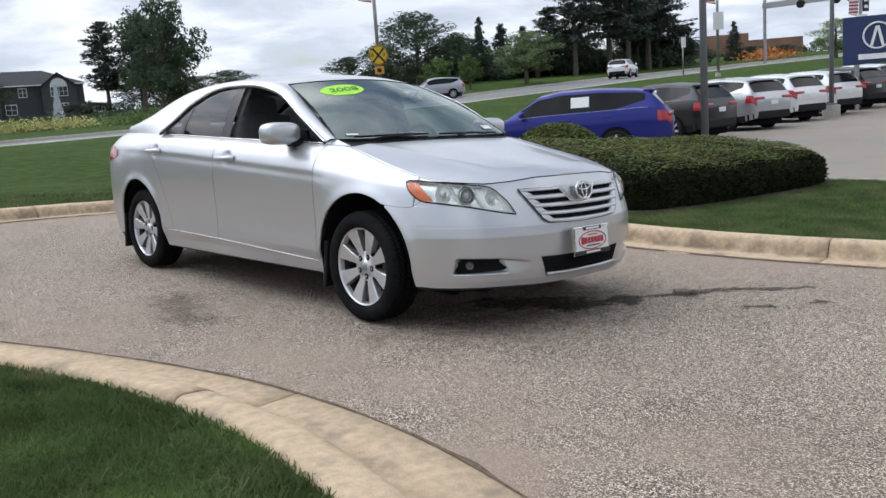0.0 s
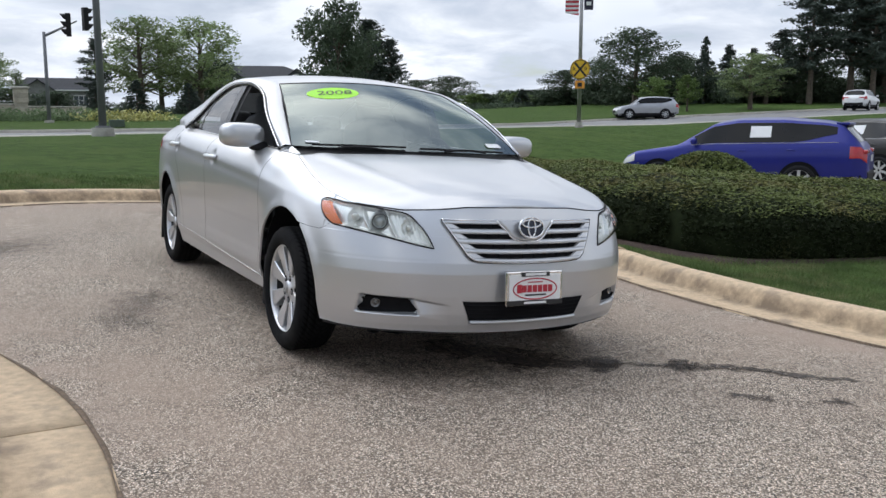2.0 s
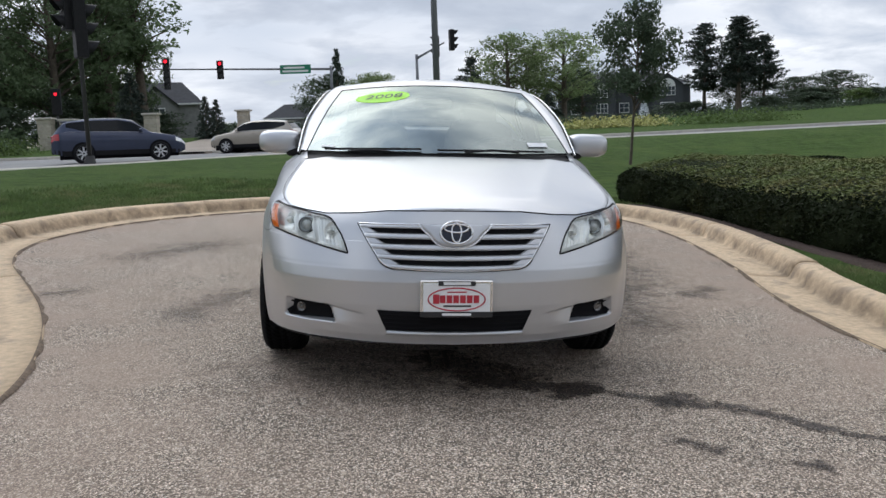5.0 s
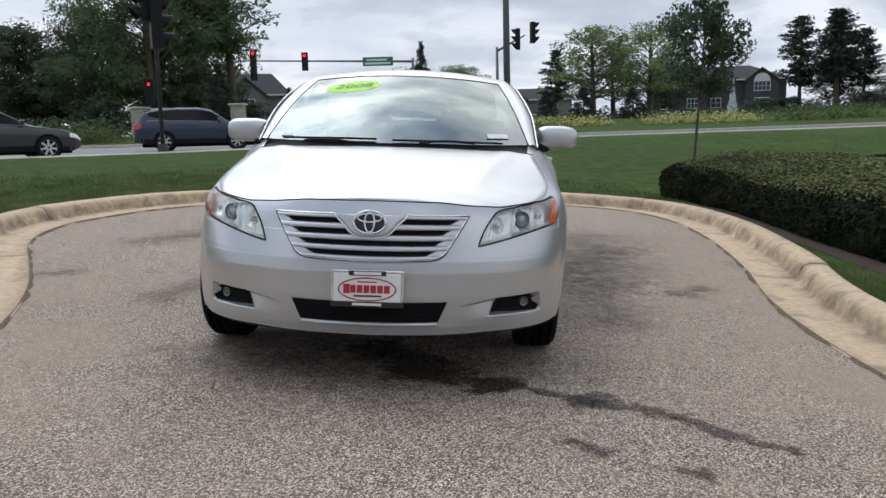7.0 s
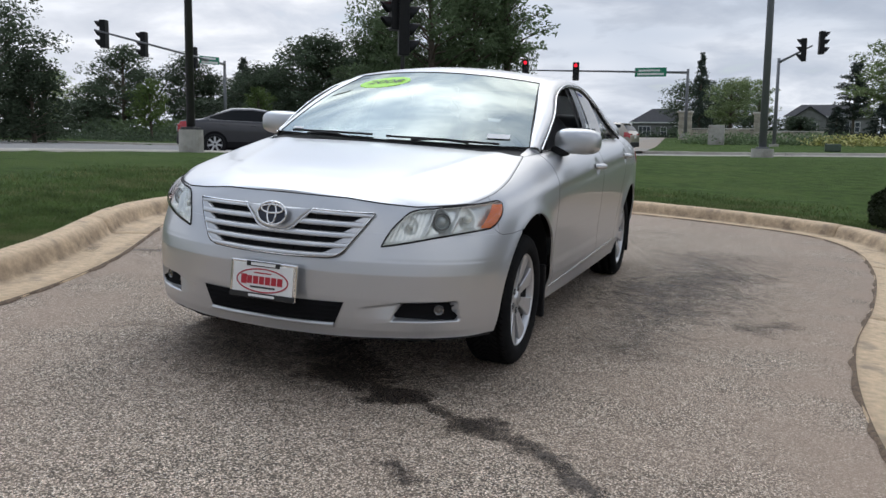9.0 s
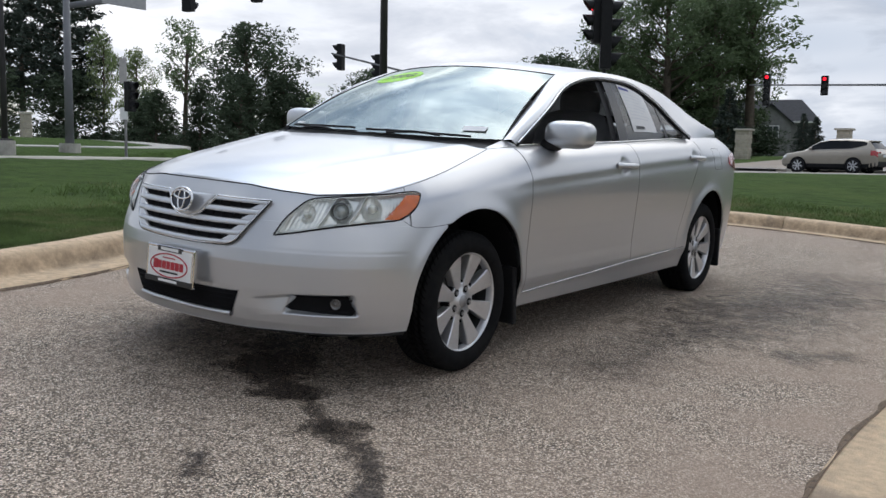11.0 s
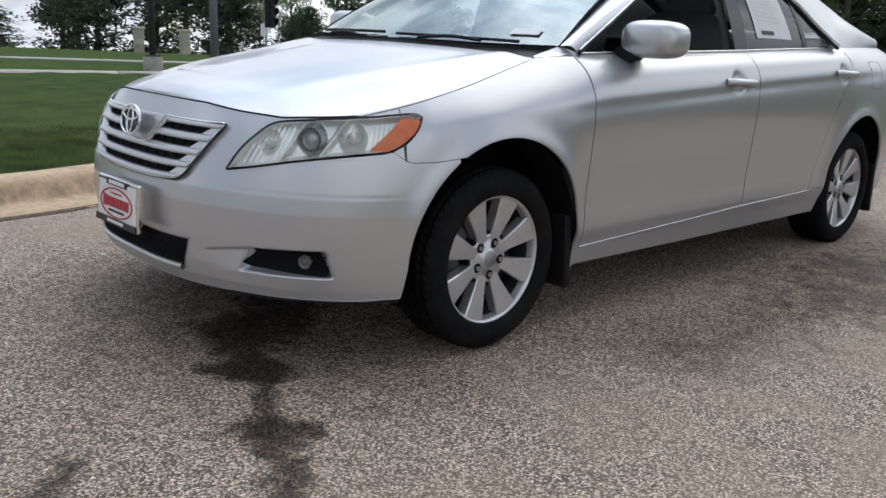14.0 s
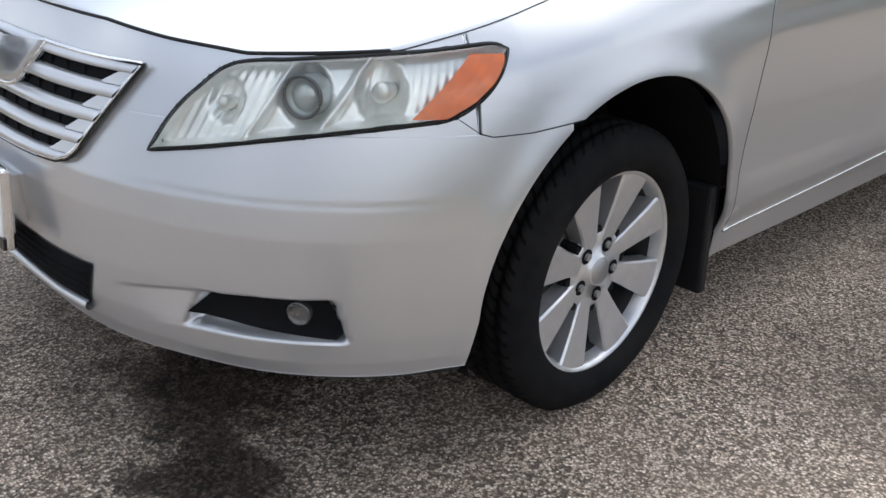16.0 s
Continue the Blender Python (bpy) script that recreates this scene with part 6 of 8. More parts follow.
def grow(kind, seed):
    """Trunk and crown of a tree 10 m high and about 7 m wide (scaled where it is planted)."""
    rng = np.random.default_rng(seed)
    limbs, clumps = [], []
    thick = 0.5 if kind == "S" else 1.0
    V = lambda *a: np.array(a, float)  # noqa: E731
    if kind in "DLWYTBS":
        base = {"D": 1.6, "L": 2.2, "W": 1.8, "Y": 2.4, "T": 4.5, "B": 0.1, "S": 3.9}[kind]
        lean = rng.normal(0, 0.03, 2)
        trunk = [(V(lean[0] * h, lean[1] * h, h), (0.26 * (1 - h / 11) + 0.02) * thick) for h in np.linspace(-0.3, 8.6, 9)]
        limbs.append(trunk)
        count = {"D": 34, "L": 30, "W": 34, "Y": 26, "T": 18, "B": 36, "S": 26}[kind]
        for k in range(count):
            h = base + (9.2 - base) * (k + rng.uniform(0, 0.8)) / count
            ang = k * 2.399 + rng.normal(0, 0.4)
            f = (h - base) / (9.6 - base)
            reach = {"D": 3.6, "L": 3.5, "W": 3.8, "Y": 3.2, "T": 2.2, "B": 3.6, "S": 3.4}[kind] * math.sin(math.pi * min(0.97, 0.20 + 0.80 * f)) ** 0.7 * rng.uniform(0.65, 1.12)
            if kind == "B":
                reach = 3.6 * math.sqrt(max(0.05, 1 - f * f)) * rng.uniform(0.7, 1.1)
            start = V(lean[0] * h, lean[1] * h, max(0.2, h * 0.86 - 0.3))
            tip = V(reach * math.cos(ang), reach * math.sin(ang), min(9.8, h + reach * rng.uniform(0.0, 0.35)))
            mid = (start + tip) / 2 + V(0, 0, rng.uniform(0.0, 0.5))
            r0 = 0.085 * (1 - 0.6 * f)
            limbs.append([(start, r0), (mid, r0 * 0.6), (tip, r0 * 0.2)])
            for q in (0.45, 0.75, 1.0):
                c = start * (1 - q) + tip * q + V(0, 0, 0.35 * math.sin(q * 3.1))
                clumps.append((c, {"D": 0.85, "L": 0.72, "W": 0.80, "Y": 0.75, "T": 0.62, "B": 0.95, "S": 0.72}[kind] * (0.7 + 0.45 * q) * rng.uniform(0.75, 1.25)))
        clumps.append((V(lean[0] * 9, lean[1] * 9, 9.4), 0.6))
        per = {"D": 88, "L": 70, "W": 200, "Y": 60, "T": 44, "B": 56, "S": 120}[kind]
        size = {"D": 0.128, "L": 0.122, "W": 0.088, "Y": 0.17, "T": 0.12, "B": 0.19, "S": 0.13}[kind]
        pts = []
        for c, r in clumps:
            d = rng.normal(size=(per, 3))
            d /= np.linalg.norm(d, axis=1)[:, None]
            pts.append(c + d * (r * rng.uniform(0.35, 1.05, (per, 1)) ** 0.6) * (1, 1, 0.72))
        q = leaf_quads(rng, np.concatenate(pts), size, 1.15, 0.5 if kind == "W" else 0.15)
        mat = {"D": LEAF_DARK, "L": LEAF_PALE, "W": LEAF, "Y": LEAF_LIGHT, "T": LEAF, "B": LEAF_DARK, "S": LEAF_DARK}[kind]
    else:
        pine = kind == "P"
        limbs.append([(V(0, 0, h), 0.20 * (1 - h / 10.6) + 0.015) for h in np.linspace(-0.3, 9.9, 9)])
        pts = []
        lo = 2.6 if pine else 0.4
        rows = 30 if pine else 34
        for k in range(rows):
            h = lo + (9.7 - lo) * k / (rows - 1)
            f = (h - lo) / (9.9 - lo)
            for j in range(rng.integers(3, 6)):
                ang = rng.uniform(0, 6.28)
                reach = ((2.7 * (1 - f) ** 0.55 * (0.55 + 0.45 * min(1, f * 4)) * rng.uniform(0.35, 1.2)) if pine else 3.4 * (1 - f) ** 0.85 * rng.uniform(0.75, 1.1)) + 0.15
                tip = V(reach * math.cos(ang), reach * math.sin(ang), h + (0.15 if pine else -0.22) * reach)
                limbs.append([(V(0, 0, h), 0.035), (tip, 0.008)])
                m = int((14 + 26 * reach) if pine else (12 + 20 * reach))
                t = rng.uniform(0.25, 1.05, (m, 1))
                pts.append(V(0, 0, h) * (1 - t) + tip * t + rng.normal(0, 0.16, (m, 3)) * (1, 1, 0.6))
        q = leaf_quads(rng, np.concatenate(pts), 0.115 if pine else 0.15, 1.6, 0.35)
        mat = NEEDLE
    me = quads(q)
    me.name = "crown"
    me.materials.append(mat)
    return limb_mesh(limbs), me


KINDS = {"D": ("tree", "dark green broad-leaved tree in full leaf", 3, 7.2), "L": ("tree", "airy green broad-leaved tree with open crown", 3, 7.2), "W": ("tree", "large soft-crowned tree with drooping leaves", 3, 7.8),
    "P": ("pine_tree", "tall dark pine with bare lower trunk", 3, 5.0), "C": ("conifer", "dense cone-shaped dark evergreen", 2, 6.4), "Y": ("young_tree", "young light green broad-leaved tree", 2, 6.4),
    "T": ("thin_tree", "thin leaning tree with sparse leaves", 2, 5.2), "B": ("bush", "large dark green bush", 2, 7.6), "S": ("street_tree", "small dark green tree on a thin trunk", 1, 7.0)}
GROWN = {k: [grow(k, 100 + 17 * i + ord(k)) for i in range(v[2])] for k, v in KINDS.items()}
planted = 0


def plant(kind, x, y, top, wide, z=None):
    """A tree whose crown ends at height top and is so wide."""
    global planted
    name, label, count, unit = KINDS[kind]
    z = lawn_z(x, y) if z is None else z
    h = max(1.5, top - z)
    w = max(wide, 0.28 * h) * 1.12
    planted += 1
    trunk, crown = GROWN[kind][planted % count]
    turn = Matrix.Rotation(planted * 2.1, 4, "Z")
    ob = thing(name, label, name.replace("_", " "), Matrix.Translation((x, y, z)) @ turn @ Matrix.Diagonal((w / unit, w / unit, h / 10, 1)), "trees and bushes round the junction")
    for nm, me in (("trunk", trunk), ("crown", crown)):
        c = new(nm, me)
        c.parent = ob
    return ob


WEST = [("P", -85.5, 29.2, 15.9, 6.8), ("P", -79.7, 30.3, 15.0, 7.1), ("P", -80.8, 39.8, 21.1, 7.5), ("P", -72.8, 39.9, 18.4, 7.5), ("L", -68.7, 40.8, 11.9, 3.3), ("L", -71.3, 46.0, 11.1, 4.1), ("T", -60.8, 43.6, 12.7, 4.7), ("D", -53.4, 44.9, 11.9, 8.1), ("B", -50.2, 40.8, 7.3, 5.0), ("B", -49.4, 44.9, 7.4, 4.7), ("B", -56.0, 41.6, 6.4, 3.4), ("B", -60.5, 40.5, 6.2, 4.1), ("B", -74.8, 26.5, 8.6, 6.6), ("B", -74.0, 33.3, 8.3, 6.7), ("B", -69.3, 38.0, 8.0, 6.6)]
WEST_MORE = [("B", -82, 20, 6, 8), ("B", -64, 42, 5.5, 6)]
CORNER = [("D", -42.8, 78.9, 12.5, 7.6), ("W", -33.6, 72.4, 13.3, 9.3), ("W", -28.0, 71.7, 18.6, 13.3), ("W", -26.8, 79.6, 18.6, 11.5), ("T", -22.6, 78.5, 18.4, 9.5), ("T", -24.4, 75.0, 17.0, 8.0), ("C", -19.2, 62.1, 6.6, 3.2), ("B", -26.6, 69.2, 5.4, 4.6), ("D", -78.0, 70.2, 11.1, 4.3), ("L", -75.1, 73.3, 8.8, 6.5), ("D", -63.1, 70.7, 11.0, 7.2), ("Y", -45.3, 53.0, 5.9, 2.9), ("D", -61.0, 78.8, 10.6, 7.5), ("C", -55.9, 82.4, 10.5, 4.8), ("D", -44.1, 77.8, 12.2, 9.3), ("Y", -36.8, 55.4, 5.3, 2.4), ("D", -42.0, 82.3, 10.5, 6.4), ("D", -60.2, 83.0, 8.7, 8.5)]
CORNER_MORE = [("D", -52, 80, 9.5, 8), ("D", -48, 74, 8, 7), ("B", -57, 76, 5.5, 8), ("B", -50, 70, 5, 7), ("B", -40, 74, 6, 8), ("D", -36, 78, 11, 9), ("W", -28, 77, 11, 8), ("B", -30, 66, 4.5, 5), ("D", -70, 76, 8, 8), ("B", -66, 68, 5, 8), ("D", -54, 86, 10, 9)]
NORTH = [("D", -26.9, 80.2, 7.9, 5.3), ("C", -13.7, 62.0, 4.6, 1.7), ("C", -13.1, 63.1, 4.4, 1.7), ("D", -7.4, 124.0, 10.5, 10.0), ("C", -4.7, 84.1, 10.1, 2.6), ("L", -0.6, 89.2, 8.1, 5.6), ("B", -26.4, 90.8, 6.9, 4.6), ("D", -2.9, 92.2, 6.2, 3.8), ("B", -20, 72, 4, 5), ("B", 1, 72, 3.6, 4), ("B", 4, 70, 3.4, 4), ("C", 6.5, 66, 4.0, 2.4), ("C", 9.5, 66, 4.2, 2.6), ("C", 13.5, 66, 4.0, 2.6)]
NORTH_EAST = [("L", -1.4, 74.2, 6.9, 4.4), ("T", 0.9, 64.2, 4.8, 1.8), ("L", 12.0, 78.4, 10.7, 8.0), ("L", 17.6, 79.5, 11.0, 7.8), ("L", 14.6, 83.0, 9.6, 7.0), ("P", 9.4, 88.7, 9.2, 3.7), ("D", 21.2, 86.6, 7.6, 5.6), ("P", 39.6, 90.5, 12.0, 5.4), ("D", 40.5, 92.0, 8.0, 7.0), ("P", 36.5, 92.3, 12.4, 5.5), ("P", 38.0, 86.3, 12.3, 5.9), ("P", 42.0, 89.0, 10.6, 4.1), ("D", 49.9, 97.4, 6.4, 6.8), ("D", 53.7, 95.4, 6.9, 6.8), ("Y", 46.8, 76.4, 4.0, 3.7), ("Y", 51.1, 77.3, 3.9, 4.5), ("C", 47.9, 69.8, 4.3, 2.4), ("D", 67.2, 93.0, 5.2, 6.3)]
EAST = [("D", 54.3, 70.7, 6.5, 5.6), ("D", 55.2, 61.0, 10.1, 7.5), ("D", 57.1, 68.5, 7.9, 4.3), ("D", 61.0, 61.1, 8.1, 4.8), ("Y", 51.1, 53.9, 5.0, 2.6), ("C", 64.9, 61.5, 9.7, 3.1), ("C", 68.7, 61.9, 9.1, 3.8), ("C", 71.8, 61.5, 8.8, 3.9), ("Y", 50.8, 49.3, 5.0, 2.0), ("P", 73.7, 59.3, 10.6, 4.6), ("P", 71.6, 54.0, 14.9, 6.8), ("P", 76.2, 52.9, 17.4, 8.3), ("P", 76.7, 50.8, 16.2, 6.9), ("P", 82.1, 51.9, 15.5, 7.8), ("L", 57, 48.2, 7.0, 5.4)]
FAR_EAST = [("D", 81.3, 56.5, 4.8, 4.1), ("P", 83.1, 54.1, 13.1, 7.5), ("P", 87.0, 53.8, 12.3, 7.6), ("P", 91.9, 53.3, 7.9, 4.3), ("C", 103.4, 53.0, 8.6, 2.7), ("L", 72.9, 27.0, 5.8, 3.9), ("D", 115.1, 56.7, 5.7, 5.1), ("D", 125.4, 57.0, 4.5, 5.5), ("D", 87.4, 55.8, 7.5, 8.5), ("D", 75.8, 58.5, 8.0, 7.5), ("D", 66, 66, 8, 8), ("D", 70, 58, 7, 7), ("D", 80, 60, 7.5, 8), ("D", 93, 58, 6.5, 8), ("B", 60, 72, 5, 8), ("B", 45, 84, 4.5, 9), ("B", 58, 84, 4.8, 10), ("B", 34, 92, 2.4, 8), ("B", 70, 80, 5, 12), ("B", 38.5, 80.5, 3.2, 4), ("B", 41.5, 77.5, 3.6, 5), ("Y", 44.5, 73.6, 3.0, 3.2), ("B", 46.2, 74.6, 3.2, 4), ("Y", 48.6, 71.4, 2.8, 3.0), ("B", 52, 70.5, 3.0, 4.5)]
for row in (WEST, WEST_MORE, CORNER, CORNER_MORE, NORTH, NORTH_EAST, EAST, FAR_EAST):
    for k, x, y, top, wide in row:
        plant(k, x, y, top, wide)
street_tree = plant("S", 5.55, 14.4, 4.05, 1.75)
lean_m = Matrix.Identity(4)
lean_m[0][2], lean_m[1][2] = 0.10, -0.02
street_tree.matrix_basis = Matrix.Translation(street_tree.matrix_basis.translation) @ lean_m @ Matrix.Translation(-street_tree.matrix_basis.translation) @ street_tree.matrix_basis


def leaf_stuff(name, label, category, centres, size, mat, seed, kind="stuff", stretch=1.0):
    me = quads(leaf_quads(np.random.default_rng(seed), centres, size, stretch))
    me.materials.append(mat)
    return tagged(new(name, me), label, category, kind=kind)


# far band of woodland that closes the view between the single trees
def far_woods(name, line, low, high, n, seed):
    rng = np.random.default_rng(seed)
    p = spline(line, 400)
    m = n // 160
    i = rng.integers(0, 400, m)
    r = rng.uniform(0.9, 2.0, m)
    top = low + (high - low) * (0.5 + 0.5 * np.sin(i * 0.11 + seed) * np.sin(i * 0.037 + 1)) * rng.uniform(0.6, 1, m)
    x, y = p[i, 0] + rng.normal(0, 2.2, m), p[i, 1] + rng.normal(0, 2.2, m)
    mid = np.stack([x, y, ground_z(x, y) + 0.3 + np.maximum(top + 0.6 - r, 0.2) * rng.uniform(0.1, 1, m)], -1)
    k = rng.integers(0, m, n)
    d = rng.normal(size=(n, 3))
    d /= np.linalg.norm(d, axis=1)[:, None]
    c = mid[k] + d * (r[k] * rng.uniform(0.5, 1.03, n))[:, None] * (1, 1, 0.8)
    return leaf_stuff(name, "distant dark woodland edge", "woods", c, 0.23, LEAF_DARK, seed)


far_woods("woods_north", [(-150, 60), (-100, 80), (-60, 98), (-30, 112), (-14, 140), (10, 168), (50, 172), (85, 128), (140, 92), (220, 70)], 2.2, 4.4, 90000, 5)
far_woods("woods_east", [(52, 78), (60, 66), (70, 62), (84, 57.5), (100, 58)], 2.4, 4.6, 34000, 8)
far_woods("woods_west", [(-75, -40), (-95, 0), (-98, 25), (-90, 45), (-70, 55), (-52, 52)], 1.5, 3.4, 20000, 6)


# clipped hedge: one broad block with a rolling top
def hedge():
    rng = np.random.default_rng(8)
    outline = spline([(3.62, 0.5), (3.95, 0.02), (4.8, -0.12), (6.5, -0.15), (8.0, -0.1), (8.4, 0.35), (8.45, 2.0), (8.4, 4.5), (8.3, 7.0), (7.2, 7.6), (5.4, 7.4), (4.2, 7.15), (3.45, 6.95), (3.12, 6.5), (3.32, 5.5), (3.52, 4.2), (3.52, 2.0), (3.62, 0.5)], 160)

    def top_of(x, y):
        z = 0.69 + 0.035 * np.sin(x * 1.9 + 0.5) * np.sin(y * 1.3) + 0.03 * np.sin(x * 4.3) * np.sin(y * 3.7 + 1)
        z = z + 0.07 * np.exp(-(((x - 5.2) / 0.85) ** 2 + ((y - 1.9) / 0.75) ** 2)) + 0.10 * np.exp(-(((x - 5.2) / 1.0) ** 2 + ((y - 6.6) / 0.8) ** 2))
        return z

    bm = bmesh.new()
    rings = []
    for k, (inset, hh) in enumerate([(0.10, 0.0), (0.02, 0.12), (0.0, 0.32), (0.03, 0.53), (0.12, 0.65), (0.35, 0.78), (0.9, 0.93), (1.6, 1.0)]):
        ring = []
        c = outline.mean(0)
        for px, py in outline[:-1]:
            d = c - (px, py)
            d = d / np.linalg.norm(d)
            x, y = px + d[0] * inset, py + d[1] * inset
            g = float(ground_z(x, y)) + 0.08
            wob = 0.02 * math.sin(px * 9 + py * 7 + k)
            ring.append(bm.verts.new((x + wob, y + wob, g + (float(top_of(x, y))) * hh - 0.05 * min(1.0, hh * 3))))
        rings.append(ring)
    n = len(rings[0])
    for r0, r1 in zip(rings[:-1], rings[1:]):
        for i in range(n):
            bm.faces.new((r0[i], r0[(i + 1) % n], r1[(i + 1) % n], r1[i]))
    bm.faces.new(rings[-1])
    ob = thing("hedge", "broad clipped dark green hedge, shade painted into its walls, with browned top", "hedge")
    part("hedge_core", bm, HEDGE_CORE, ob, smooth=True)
    # leaves: on the walls, in the colour that holds their shade, and over the top
    cs = []
    m = 42000
    i = rng.integers(0, 158, m)
    f = rng.uniform(0, 1, (m, 1))
    p = outline[i] * (1 - f) + outline[i + 1] * f
    c = outline.mean(0)
    h = rng.uniform(0.02, 0.72, m)
    d = c - p
    d /= np.linalg.norm(d, axis=1)[:, None]
    inset = np.interp(h, [0, 0.12, 0.32, 0.53, 0.62, 0.72], [0.10, 0.02, 0.0, 0.03, 0.10, 0.24]) + rng.normal(-0.005, 0.02, m)
    q = p + d * inset[:, None]
    cs.append(np.stack([q[:, 0], q[:, 1], ground_z(q[:, 0], q[:, 1]) + 0.08 + top_of(q[:, 0], q[:, 1]) * h], -1))
    m = 110000
    q = np.stack([rng.uniform(3.4, 8.5, m), rng.uniform(-0.2, 8.5, m)], -1)
    q = q[inside(outline, q[:, 0], q[:, 1])]
    q = q[dist_to(outline, q[:, 0], q[:, 1]) > 0.085 + 0.05 * np.sin(q[:, 0] * 7) * np.sin(q[:, 1] * 6)]
    cs.append(np.stack([q[:, 0], q[:, 1], ground_z(q[:, 0], q[:, 1]) + 0.08 + top_of(q[:, 0], q[:, 1]) * np.interp(dist_to(outline, q[:, 0], q[:, 1]), [0, 0.03, 0.12, 0.35, 0.9, 1.6], [0.5, 0.54, 0.665, 0.795, 0.945, 1.01]) + rng.normal(0, 0.014, len(q))], -1))
    for nm, cc, mat, flat in (("hedge_sides", cs[0], HEDGE_SHADE_LEAF, 1.0), ("hedge_crown", cs[1], HEDGE_TOP, 0.45)):
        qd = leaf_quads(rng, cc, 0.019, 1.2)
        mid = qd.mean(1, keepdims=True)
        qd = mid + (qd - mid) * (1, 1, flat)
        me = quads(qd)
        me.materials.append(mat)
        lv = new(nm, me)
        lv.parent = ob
    # mulch bed along its foot; the south strip paints the hedge's shade on the grass
    bed = spline([(3.02, 6.0), (3.36, 4.4), (3.38, 2.0), (3.46, 0.3), (3.92, -0.16), (6.5, -0.26), (8.4, -0.2)], 60)
    bm = bmesh.new()
    prev = None
    for px, py in bed:
        d = c - (px, py)
        d = d / np.linalg.norm(d)
        row = [bm.verts.new((px + d[0] * a, py + d[1] * a, float(ground_z(px + d[0] * a, py + d[1] * a)) + hgt)) for a, hgt in ((0, 0.105), (0.08, 0.125), (0.5, 0.13), (0.8, 0.1))]
        if prev:
            for k in range(3):
                bm.faces.new((prev[k], prev[k + 1], row[k + 1], row[k]))
        prev = row
    tagged(part("mulch_bed", bm, SOIL, smooth=True), "dark brown mulch bed under the hedge, its south strip painted for shade", "mulch bed", kind="structure")


hedge()


def mound(x, y, rx, ry, h, seed, leaf=HEDGE_SHADE_LEAF):
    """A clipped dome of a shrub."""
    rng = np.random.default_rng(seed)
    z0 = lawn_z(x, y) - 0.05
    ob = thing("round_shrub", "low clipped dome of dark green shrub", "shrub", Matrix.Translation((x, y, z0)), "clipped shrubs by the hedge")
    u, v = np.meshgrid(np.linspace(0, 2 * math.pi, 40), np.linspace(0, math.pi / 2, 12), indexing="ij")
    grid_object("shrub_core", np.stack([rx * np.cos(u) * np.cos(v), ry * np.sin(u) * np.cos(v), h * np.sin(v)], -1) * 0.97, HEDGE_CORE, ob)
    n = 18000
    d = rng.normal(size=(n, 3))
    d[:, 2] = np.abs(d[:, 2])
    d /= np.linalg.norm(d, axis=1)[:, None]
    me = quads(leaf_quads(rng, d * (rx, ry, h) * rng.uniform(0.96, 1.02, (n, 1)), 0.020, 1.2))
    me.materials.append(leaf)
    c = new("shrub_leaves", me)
    c.parent = ob


mound(7.6, 9.4, 1.3, 0.9, 0.70, 22)
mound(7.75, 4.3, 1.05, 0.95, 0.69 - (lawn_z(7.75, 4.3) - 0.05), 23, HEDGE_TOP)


# flower beds and low planting beyond the street
def bed_row(name, label, line, n, mat, h, spread, seed, size=0.10):
    rng = np.random.default_rng(seed)
    p = spline(line, 200)
    i = rng.integers(0, 200, n)
    x, y = p[i, 0] + rng.normal(0, spread, n), p[i, 1] + rng.normal(0, spread, n)
    z = np.array([lawn_z(a, b) for a, b in zip(x, y)]) + h * rng.uniform(0, 1, n) * (0.7 + 0.3 * np.sin(i * 0.4))
    return leaf_stuff(name, label, "planting", np.stack([x, y, z], -1), size, mat, seed)


bed_row("flower_bed", "yellow flowering border along the far kerb", [(4.6, 54), (6.8, 54.2), (9, 54)], 1700, FLOWER, 0.7, 0.6, 31)
bed_row("border_shrubs", "light green low shrubs along the far kerb", [(19.8, 51.6), (22, 51.2), (27, 52.5)], 1800, LEAF_LIGHT, 0.9, 0.8, 32)
bed_row("flower_bed", "yellow flowering border by the pond", [(12.4, 53.2), (15.5, 53), (18.4, 52.2)], 2300, FLOWER, 0.8, 0.7, 33)
bed_row("border_shrubs", "light green low shrubs at the corner", [(-34, 46.5), (-28, 47.5), (-22, 49)], 4200, LEAF_LIGHT, 1.1, 0.7, 34)
bed_row("border_shrubs", "dark low shrubs along the west street", [(-70, 62), (-50, 53.5), (-38, 50)], 5200, LEAF_DARK, 0.9, 0.9, 35)
bed_row("border_shrubs", "green low shrubs by the entrance", [(-3, 56), (2, 55.5), (6, 55)], 3800, LEAF, 0.8, 0.8, 36)
bed_row("border_shrubs", "rounded green shrubs before the far gardens", [(6, 70), (20, 67), (34, 66), (46, 68)], 3600, LEAF_DARK, 0.6, 1.0, 38, 0.14)
bed_row("border_shrubs", "green shrubs under the corner trees", [(-62, 66), (-48, 64), (-36, 62), (-28, 62)], 8000, LEAF, 1.9, 1.1, 39, 0.2)
bed_row("orange_flowers", "orange flowering bank beside the street", [(100, 49), (108, 51), (118, 53)], 900, material("orange_flower", (0.50, 0.17, 0.04), 0.7, vary=0.4, scale=2), 1.4, 1.2, 37, 0.2)


